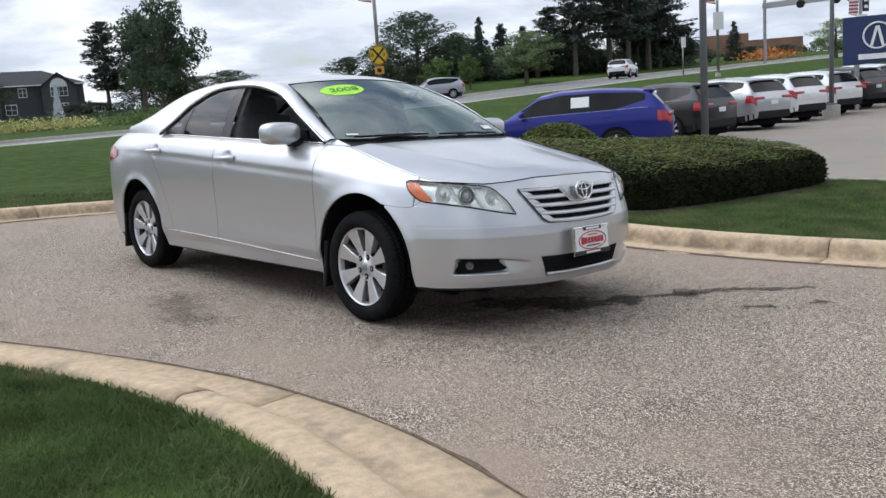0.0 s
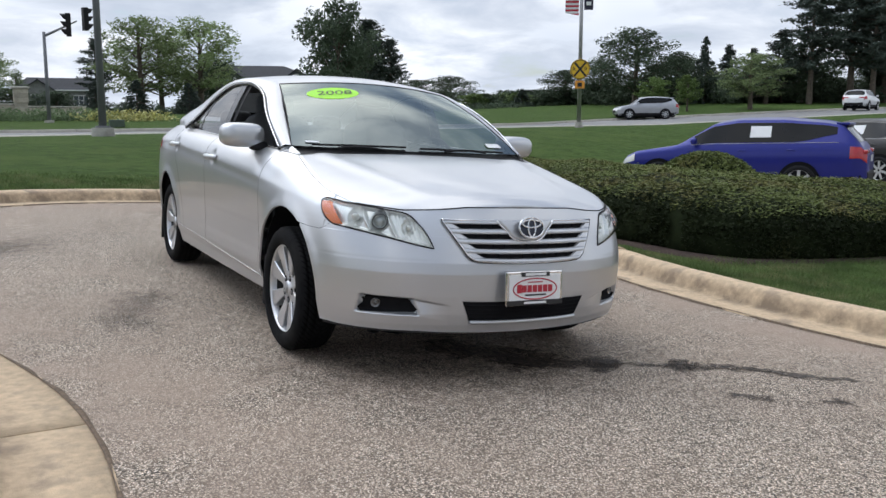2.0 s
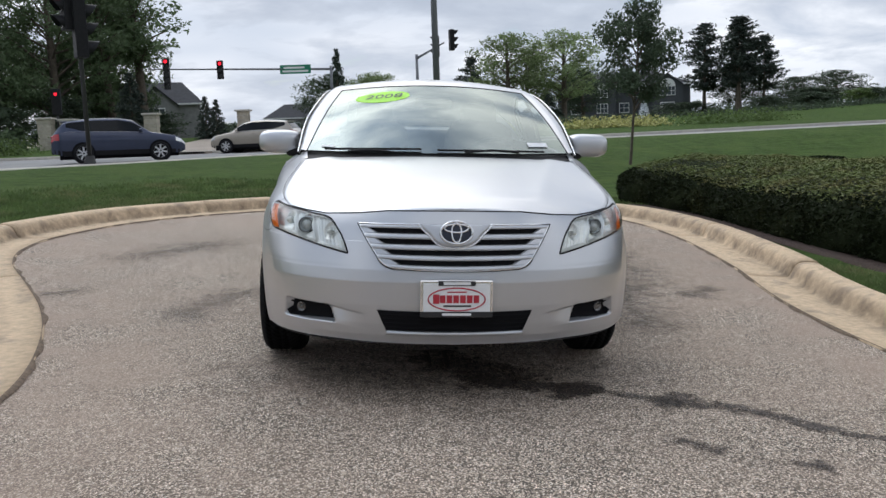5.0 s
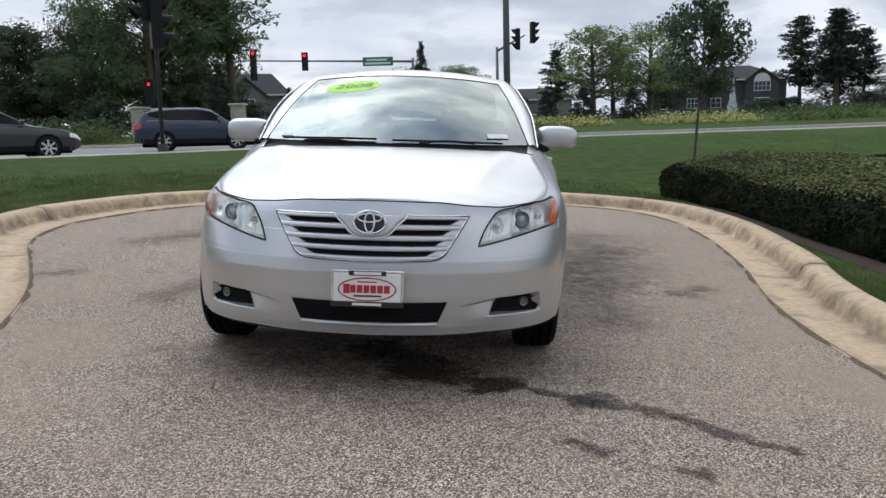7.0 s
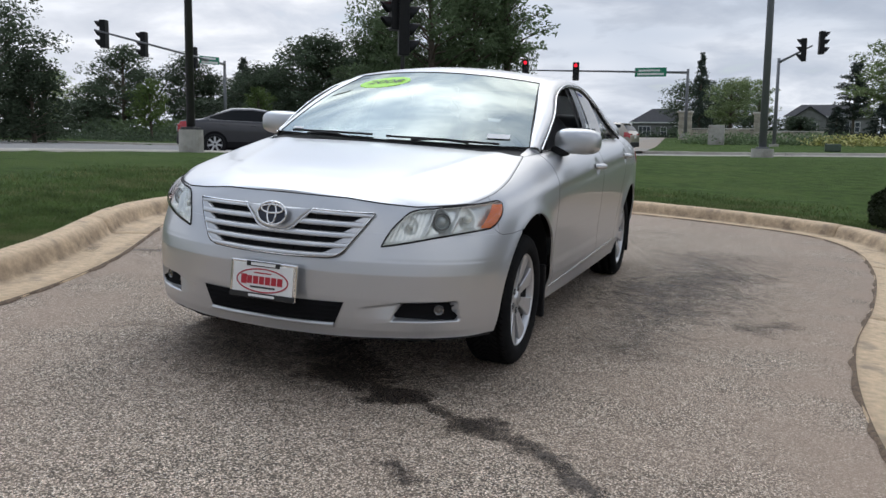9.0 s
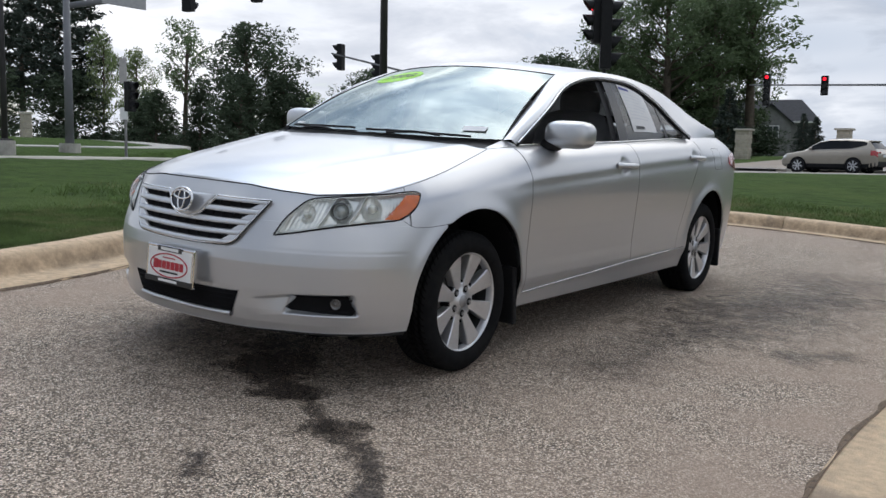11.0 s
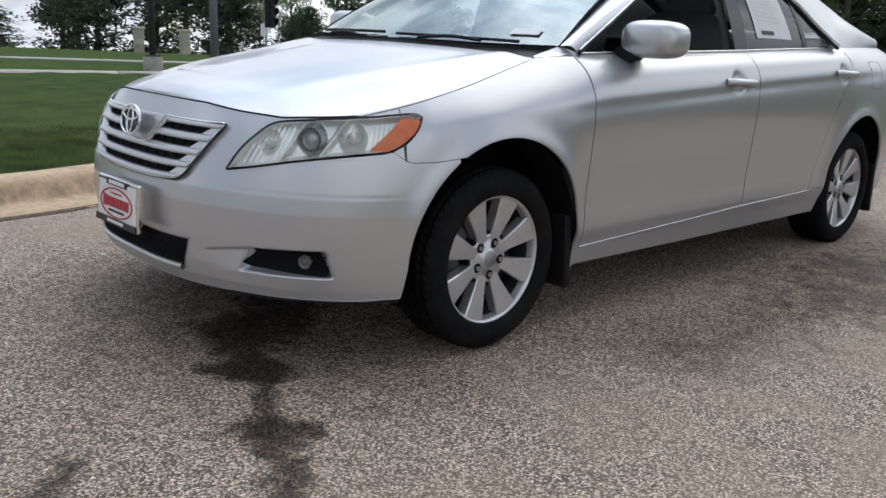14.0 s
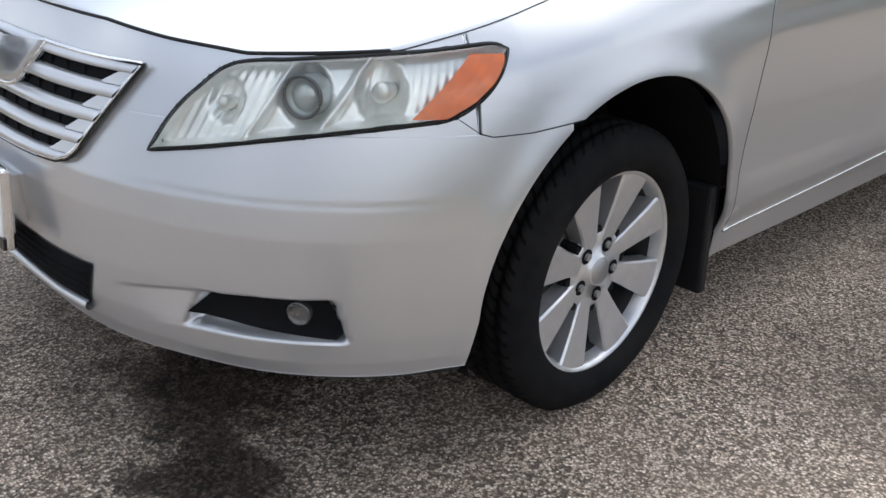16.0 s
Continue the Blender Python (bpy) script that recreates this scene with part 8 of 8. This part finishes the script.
def house(x, y, turn, w, d, eaves, ridge, wall_mat, label, gables=(), windows=(), hip=1.8, z=None):
    z = lawn_z(x, y) - 0.4 if z is None else z
    ob = thing("house", label, "house", Matrix.Translation((x, y, z)) @ Matrix.Rotation(radians(turn), 4, "Z"), "houses beyond the junction")
    bm = bmesh.new()
    box(bm, -w / 2, w / 2, -d / 2, d / 2, 0, eaves)
    part("wall", bm, wall_mat, ob)
    o = 0.45
    bm = bmesh.new()
    v = [bm.verts.new(p) for p in ((-w / 2 - o, -d / 2 - o, eaves), (w / 2 + o, -d / 2 - o, eaves), (w / 2 + o, d / 2 + o, eaves), (-w / 2 - o, d / 2 + o, eaves), (-w / 2 + hip, 0, ridge), (w / 2 - hip, 0, ridge))]
    for f in ((0, 1, 5, 4), (2, 3, 4, 5), (1, 2, 5), (3, 0, 4), (3, 2, 1, 0)):
        bm.faces.new([v[k] for k in f])
    part("roof", bm, ROOFING, ob)
    bm = bmesh.new()
    box(bm, -w / 2 - o, w / 2 + o, -d / 2 - o - 0.03, -d / 2 - o + 0.03, eaves - 0.16, eaves + 0.02)
    part("fascia", bm, WHITE_FRAME, ob)
    for gx, gw, gd, ge, gr in gables:
        bm = bmesh.new()
        y0, y1 = -d / 2 - gd, 0
        vs = [bm.verts.new(p) for p in ((gx - gw / 2, y0, 0), (gx + gw / 2, y0, 0), (gx + gw / 2, y0, ge), (gx, y0, gr), (gx - gw / 2, y0, ge), (gx - gw / 2, y1, 0), (gx + gw / 2, y1, 0), (gx + gw / 2, y1, ge), (gx, y1, gr), (gx - gw / 2, y1, ge))]
        for f in ((0, 1, 2, 3, 4), (1, 6, 7, 2), (5, 0, 4, 9)):
            bm.faces.new([vs[k] for k in f])
        part("gable_wall", bm, wall_mat, ob)
        bm = bmesh.new()
        vs = [bm.verts.new(p) for p in ((gx - gw / 2 - 0.3, y0 - 0.35, ge - 0.2), (gx, y0 - 0.35, gr + 0.08), (gx + gw / 2 + 0.3, y0 - 0.35, ge - 0.2), (gx - gw / 2 - 0.3, y1, ge - 0.2), (gx, y1, gr + 0.08), (gx + gw / 2 + 0.3, y1, ge - 0.2), (gx - gw / 2 - 0.3, y0 - 0.35, ge - 0.38), (gx, y0 - 0.35, gr - 0.12), (gx + gw / 2 + 0.3, y0 - 0.35, ge - 0.38))]
        for f in ((0, 1, 4, 3), (1, 2, 5, 4), (6, 7, 1, 0), (7, 8, 2, 1)):
            bm.faces.new([vs[k] for k in f])
        part("gable_roof", bm, ROOFING, ob)
    for wx, wz, ww, wh, out, arch in windows:
        window_part(ob, wx, wz, ww, wh, -d / 2 - out, arch)
    return ob


house(40.3, 139.2, -18, 21, 11, 5.2, 7.6, SIDING, "dark grey two-storey house with white arched windows", gables=((-3.2, 4.2, 1.2, 5.0, 6.6), (7.0, 4.8, 1.4, 5.0, 6.8)),
    windows=((-3.2, 3.4, 1.7, 1.4, 1.2, True), (-3.2, 0.9, 1.8, 1.6, 1.2, False), (7.0, 3.3, 2.4, 1.5, 1.4, True), (7.0, 1.5, 2.2, 0.8, 1.4, False), (2.0, 3.4, 1.2, 1.4, 0.0, False), (-7.5, 3.4, 1.4, 1.4, 0.0, False), (-7.5, 0.9, 1.8, 1.6, 0.0, False), (0.2, 0.9, 1.6, 1.6, 0.0, False)), hip=5.5, z=2.4)
house(-15.3, 147, 6, 10.0, 8, 3.2, 5.6, SIDING_PALE, "grey stone house with hipped roof and bay windows", windows=((-2.9, 0.9, 2.0, 1.7, 0.25, False), (2.9, 0.9, 2.2, 1.8, 0.25, False), (0.2, 1.0, 1.0, 1.5, 0.0, False)), hip=3.2)
house(11, 146, -6, 13, 9, 3.4, 5.4, SIDING_PALE, "pale grey house behind garden trees", gables=((-3, 4.5, 1.0, 3.4, 4.9),), windows=((-3, 1.0, 2.2, 1.6, 1.0, False), (3, 1.0, 2.2, 1.6, 0, False)), z=2.2)
house(-30, 104, 14, 14, 9, 5.2, 8.0, SIDING_PALE, "grey two-storey house beyond the entrance", gables=((2, 4.5, 1.0, 5.2, 7.2),), windows=((2, 3.2, 2.0, 1.5, 1.0, False), (-4, 3.2, 1.6, 1.4, 0, False), (-4, 0.8, 1.6, 1.6, 0, False)))
bm = bmesh.new()
box(bm, -14, 14, -6, 6, 0, 6.5, 0.05)
box(bm, -4, 4, -5, 5, 6.5, 8.0, 0.05)
tagged(part("far_building", bm, material("brown_brick_far", (0.23, 0.13, 0.09), 0.9, vary=0.2, scale=0.5), m=Matrix.Translation((165, 88, 2.0)) @ Matrix.Rotation(radians(-60), 4, "Z")), "long brown brick building far up the road", "building")


# ---- parked and waiting cars ----
CAR_BLACK = material("black_paint", (0.006, 0.006, 0.007), 0.35, 0.0, vary=0.05, coat=0.2)
CAR_BLUE = material("blue_paint", (0.008, 0.014, 0.19), 0.36, 0.3, vary=0.05, coat=0.3)
CAR_NAVY = material("steel_blue_paint", (0.034, 0.044, 0.082), 0.32, 0.4, vary=0.05, coat=0.5)
CAR_DARK = material("dark_grey_paint", (0.050, 0.050, 0.055), 0.32, 0.45, vary=0.05, coat=0.5)
CAR_SILVER = material("silver_paint_other", (0.42, 0.43, 0.45), 0.32, 0.6, vary=0.05, coat=1.0)
CAR_WHITE = material("white_paint", (0.72, 0.72, 0.71), 0.3, 0.0, vary=0.03, coat=1.0)
CAR_BEIGE = material("beige_paint", (0.36, 0.32, 0.26), 0.3, 0.5, vary=0.05, coat=1.0)
DARK_GLASS = material("dark_car_glass", (0.005, 0.006, 0.007), 0.10, vary=0.05, spec=0.22)

# side outlines: (along, bonnet/belt height, roof height), nose at negative y
SHAPES = {
    "suv": dict(L=4.75, W=0.94, base=0.26, belt=[(0, 0.62), (0.03, 0.80), (0.08, 0.92), (0.27, 1.06), (0.6, 1.10), (0.9, 1.15), (0.975, 1.12), (1, 0.92)], roof=[(0, 0.62), (0.03, 0.80), (0.08, 0.92), (0.26, 1.07), (0.40, 1.56), (0.50, 1.65), (0.68, 1.66), (0.84, 1.60), (0.905, 1.53), (0.975, 1.13), (1, 0.92)], win=(0.325, 0.885), R=0.355, wb=2.72, fo=0.93),
    "sedan": dict(L=4.85, W=0.92, base=0.22, belt=[(0, 0.55), (0.03, 0.70), (0.10, 0.82), (0.30, 0.96), (0.6, 1.00), (0.85, 1.06), (0.98, 1.03), (1, 0.8)], roof=[(0, 0.55), (0.03, 0.70), (0.10, 0.82), (0.29, 0.97), (0.43, 1.39), (0.54, 1.46), (0.66, 1.44), (0.85, 1.09), (0.98, 1.03), (1, 0.8)], win=(0.345, 0.80), R=0.325, wb=2.80, fo=0.96),
}


def vehicle(name, kind, paint, x, y, heading, label, sheet_side=0, z=None, scale=1.0, tall=1.0):
    """A car of a kind, its nose towards heading (degrees from +y, to the right)."""
    S = SHAPES[kind]
    L, W = S["L"] * scale, S["W"]
    z = float(ground_z(x, y)) if z is None else z
    ob = thing(name, label, "car", Matrix.Translation((x, y, z)) @ Matrix.Rotation(radians(180 - heading), 4, "Z"), "cars in the lot and on the street")
    f = np.unique(np.r_[np.linspace(0, 1, 60), 0.005, 0.012, 0.988, 0.995])
    fb = lambda key, q: np.interp(q, *zip(*S[key])) * (tall if key == "roof" else 1.0)  # noqa: E731
    k9 = np.ones(3) / 3

    def width(q):
        return W * np.clip(1 - 0.30 * np.clip((0.10 - q) / 0.10, 0, 1) ** 2.2 - 0.22 * np.clip((q - 0.92) / 0.08, 0, 1) ** 2.2, 0.5, 1)

    def sect(q, u):
        """u 0..1 from sill to belt, 1..2 from belt to roof edge, 2..3 to the middle of the roof."""
        q, u = np.broadcast_arrays(np.asarray(q, float), np.asarray(u, float))
        w, zb, zr = width(q), fb("belt", q), np.maximum(fb("roof", q), fb("belt", q) + 0.001)
        z0 = S["base"] + 0.10 * np.clip((0.05 - q) / 0.05, 0, 1) + 0.13 * np.clip((q - 0.90) / 0.10, 0, 1)
        lean = np.clip((zr - zb) / 0.5, 0, 1)
        lo = np.clip(u, 0, 1)
        up = np.clip(u - 1, 0, 1)
        top = np.clip(u - 2, 0, 1)
        xx = w * (0.93 + 0.07 * np.sin(np.clip(lo * 1.5, 0, 1) * math.pi / 2)) - w * 0.05 * np.clip((lo - 0.7) / 0.3, 0, 1) ** 2
        xx = xx - w * up * (0.05 + 0.20 * lean) - 0.0
        xx = xx * (1 - top)
        zz = z0 + (zb - z0) * lo + (zr - 0.05 * lean - zb) * up + 0.05 * lean * np.sin(top * math.pi / 2) + 0.012 * np.sin(top * math.pi / 2)
        return np.stack([xx, (q - 0.5) * L, zz], -1)

    us = np.r_[np.linspace(0, 1, 9), np.linspace(1.12, 2, 6), np.linspace(2.12, 3, 7)]
    half = sect(f[:, None], us[None])
    full = np.concatenate([half, half[:, -2::-1] * (-1, 1, 1)], 1)
    ends0, ends1 = full[:1].copy(), full[-1:].copy()
    ends0[..., 0] *= 0.0
    ends1[..., 0] *= 0.0
    grid_object("body", np.concatenate([ends0, full, ends1]), paint, ob)
    w0, w1 = S["win"]
    for side in (1, -1):
        for q0, q1 in ((w0, 0.50), (0.515, 0.715), (0.725, w1)):
            q = np.linspace(q0, q1, 10)
            low = 1.10 + 0.42 * np.clip((q - 0.73) / (w1 - 0.73), 0, 1) ** 1.5
            uu = low[:, None] + (1.90 - low)[:, None] * np.linspace(0, 1, 6)[None]
            g = sect(q[:, None], uu) * (side, 1, 1)
            g[..., 0] += side * 0.006
            grid_object("side_window", g, DARK_GLASS, ob)
        for qp in (0.5075, 0.72):
            g = sect(np.linspace(qp - 0.011, qp + 0.009, 3)[:, None], np.linspace(1.10, 1.90, 5)[None]) * (side, 1, 1)
            g[..., 0] += side * 0.008
            grid_object("door_pillar", g, DARK_GLASS, ob)
        ribbon("window_trim", (sect(np.linspace(w0 - 0.01, w1 + 0.01, 24), np.full(24, 1.06)) + (0.004, 0, 0)) * (side, 1, 1), 0.006, STEEL, ob)
        for q0, q1, u0, u1, mt, nm in ((0.004, 0.075, 0.70, 0.93, LAMP_CHROME, "headlamp"), (0.935, 0.996, 0.66, 0.95, RED_LENS, "tail_lamp")):
            g = sect(np.linspace(q0, q1, 8)[:, None], np.linspace(u0, u1, 5)[None]) * (side, 1, 1)
            g[..., 0] += side * 0.008
            g[..., 1] += 0.010 * (1 if q0 > 0.5 else -1)
            grid_object(nm, g, mt, ob)
        pillow("tail_lamp", side * W * 0.64, L / 2 - 0.045, 0.99 if kind == "suv" else 0.88, W * 0.24, 0.05, 0.045, RED_LENS, ob, 0.5, nu=16, nv=10)
        pillow("door_mirror", side * (W + 0.07), (0.335 - 0.5) * L, fb("belt", 0.33) + 0.09, 0.10, 0.06, 0.07, paint, ob, 0.6, nu=14, nv=8)
        for q in (0.53, 0.72):
            p = sect(np.array(q), np.array(0.86))
            pillow("door_handle", side * p[0], p[1], p[2], 0.02, 0.09, 0.016, paint, ob, 0.6, nu=10, nv=6)
        for yw in (-L / 2 + S["fo"], -L / 2 + S["fo"] + S["wb"] * scale):
            a = np.linspace(0, 2 * math.pi, 33)
            r = S["R"] + 0.055
            # flat dark disc on the flank stands for the shaded arch opening
            g = np.array([[(side * (W * 1.004), yw + rr * math.cos(t), S["R"] + 0.01 + rr * math.sin(t)) for rr in (0, r)] for t in a])
            grid_object("wheel_arch", g, LINER, ob)
            R = S["R"]
            wh = grid_object("wheel", lathe([(0.03, R * 0.66), (0.10, R * 0.70), (0.11, R * 0.85), (0.09, R * 0.97), (0.05, R), (-0.08, R), (-0.1, R * 0.7)], 28), RUBBER, ob, True, close_u=True)
            grid_object("rim", lathe([(0.10, R * 0.70), (0.075, R * 0.64), (0.05, R * 0.60)], 28), ALLOY, wh, True, close_u=True)
            for k in range(7):
                bm = bmesh.new()
                box(bm, 0.05, 0.098, -0.030, 0.030, 0.03, R * 0.68, 0, Matrix.Rotation(k * 2 * math.pi / 7, 4, "X"))
                part("spoke", bm, ALLOY, wh)
            # dark disc puts shade behind the spokes
            grid_object("wheel_dark", lathe([(0.045, R * 0.64), (0.045, 0)], 24), LINER, wh, True, close_u=True)
            wh.matrix_basis = Matrix.Translation((side * (W - 0.085), yw, R)) @ (Matrix.Identity(4) if side > 0 else Matrix.Rotation(math.pi, 4, "Z"))
    # screens
    def screen_q(nm, q0, q1):
        q = np.linspace(q0, q1, 8)
        g = sect(q[:, None], np.r_[np.linspace(2.06, 3, 8)][None])
        g = np.concatenate([g, g[:, -2::-1] * (-1, 1, 1)], 1)
        g[..., 2] += 0.008
        g[..., 1] += 0.006 * (-1 if q0 < 0.5 else 1)
        grid_object(nm, g, DARK_GLASS, ob)

    if kind == "suv":
        screen_q("windscreen", 0.275, 0.385)
        screen_q("back_window", 0.912, 0.968)
    else:
        screen_q("windscreen", 0.305, 0.415)
        screen_q("back_window", 0.69, 0.835)
    for side in (1, -1):
        g = sect(np.linspace(0.02, 0.98, 30)[:, None], np.linspace(0.0, 0.22, 3)[None]) * (side, 1, 1)
        g[..., 0] += side * 0.004
        grid_object("sill_cladding", g, BLACK, ob)
    g = sect(np.linspace(0.985, 1.0, 3)[:, None], np.linspace(0.02, 0.30, 3)[None])
    bm = bmesh.new()
    box(bm, -W * 0.76, W * 0.76, L / 2 - 0.10, L / 2 + 0.02, S["base"] + 0.08, S["base"] + 0.34, 0.05)
    part("rear_valance", bm, BLACK, ob)
    bm = bmesh.new()
    box(bm, -0.16, 0.16, L / 2 + 0.005, L / 2 + 0.022, 0.78 if kind == "suv" else 0.72, 0.91 if kind == "suv" else 0.84, 0.004)
    part("rear_plate", bm, WHITE_PLATE, ob)
    bm = bmesh.new()
    box(bm, -W * 0.5, W * 0.5, -L / 2 - 0.012, -L / 2 + 0.03, S["base"] + 0.20, S["base"] + 0.40, 0.02)
    part("front_grille", bm, BLACK, ob)
    bm = bmesh.new()
    box(bm, -W * 0.7, W * 0.7, -L / 2 + 0.25, L / 2 - 0.25, 0.14, S["base"] + 0.06, 0.03)
    part("underbody", bm, LINER, ob)
    if kind == "suv":
        bm = bmesh.new()
        box(bm, -W * 0.62, W * 0.62, 0.375 * L, 0.425 * L, 1.515 * tall, 1.565 * tall, 0.015)
        part("roof_spoiler", bm, paint, ob)
    if sheet_side:
        a, b = np.meshgrid(np.linspace(0.555, 0.637, 4), np.linspace(1.30, 1.76, 4), indexing="ij")
        g = sect(a, b) * (sheet_side, 1, 1)
        g[..., 0] += sheet_side * 0.010
        grid_object("price_sheet", g, PAPER, ob)
    return ob


vehicle("suv", "suv", CAR_BLUE, 12.83, 8.23, -31, "bright blue sport utility vehicle with a price sheet", 1, scale=1.07, z=-0.44)
vehicle("suv", "suv", CAR_BLACK, 19.1, 9.8, 4, "dark grey sport utility vehicle parked tail out, with a price sheet", 1, scale=0.97)
vehicle("suv", "suv", CAR_SILVER, 23.1, 10.0, 14, "silver-grey sport utility vehicle parked tail out", scale=0.98)
vehicle("suv", "suv", CAR_WHITE, 26.6, 10.36, 14, "white sport utility vehicle parked tail out", scale=0.98)
vehicle("suv", "suv", CAR_WHITE, 29.9, 10.5, 14, "white sport utility vehicle beside a lamp post")
vehicle("suv", "suv", CAR_BLACK, 33.2, 10.8, 14, "black sport utility vehicle at the end of the row", scale=1.04)
vehicle("suv", "suv", CAR_WHITE, 36.6, 11.2, 14, "white sport utility vehicle under the blue sign")
vehicle("sedan", "sedan", CAR_DARK, -13.5, 18.8, 52, "dark grey sedan waiting at the junction")
vehicle("suv", "suv", CAR_NAVY, -10.4, 28.6, 74, "dark blue sport utility vehicle on the street")
vehicle("suv", "suv", CAR_BEIGE, -7.0, 41.4, -80, "beige sport utility vehicle crossing the junction", scale=0.98)
vehicle("suv", "suv", CAR_SILVER, 42.1, 44.6, -62, "silver sport utility vehicle coming down the street", scale=0.97)
vehicle("suv", "suv", CAR_WHITE, 62.0, 41.2, 68, "white sport utility vehicle driving away up the street", scale=0.97)

# blue dealer sign beyond the row
SIGN_BLUE = material("sign_navy", (0.015, 0.03, 0.10), 0.4, vary=0.05)
ds = thing("dealer_sign", "large navy blue sign panel with a white ring", "sign", Matrix.Translation((31.9, 7.9, float(ground_z(32, 8)))) @ Matrix.Rotation(radians(-70), 4, "Z"))
bm = bmesh.new()
box(bm, -1.5, 2.2, -0.14, 0.14, 1.75, 3.55, 0.03)
part("panel", bm, SIGN_BLUE, ds)
for px in (-1.0, 1.7):
    bm = bmesh.new()
    tube(bm, (px, 0, 0), (px, 0, 1.8), 0.09, 0.09, 12)
    part("post", bm, STEEL, ds)
tt = np.linspace(0, 2 * math.pi, 41)
ribbon("ring", np.stack([0.48 * np.cos(tt) - 0.3, 0 * tt - 0.15, 2.80 + 0.48 * np.sin(tt)], -1), 0.035, WHITE_PLATE, ds)
for sg in (1, -1):
    bm = bmesh.new()
    box(bm, -0.05, 0.05, -0.17, -0.14, -0.38, 0.38, 0, Matrix.Translation((-0.3 + sg * 0.11, 0, 2.78)) @ Matrix.Rotation(sg * radians(-14), 4, "Y"))
    part("mark_bar", bm, WHITE_PLATE, ds)
bm = bmesh.new()
box(bm, -0.95, 1.2, -0.17, -0.14, 1.92, 2.12)
part("print_bar", bm, WHITE_PLATE, ds)

# level crossing beam far up the street
lc = thing("crossing_beam", "grey level crossing gantry with warning lamps", "railway signal", Matrix.Translation((86, 40, lawn_z(86, 50))))
bm = bmesh.new()
tube(bm, (0, 0, -1), (0, 0, 6.2), 0.16, 0.16, 12)
part("post", bm, STEEL, lc)
bm = bmesh.new()
box(bm, -0.15, 0.15, -10, 0.2, 5.3, 5.9, 0.02)
part("beam", bm, STEEL, lc)
for yy in (-9, -7.6, -4):
    bm = bmesh.new()
    tube(bm, (-0.2, yy, 5.3), (-0.45, yy, 5.3), 0.4, 0.4, 16)
    part("warning_lamp", bm, BLACK, lc)
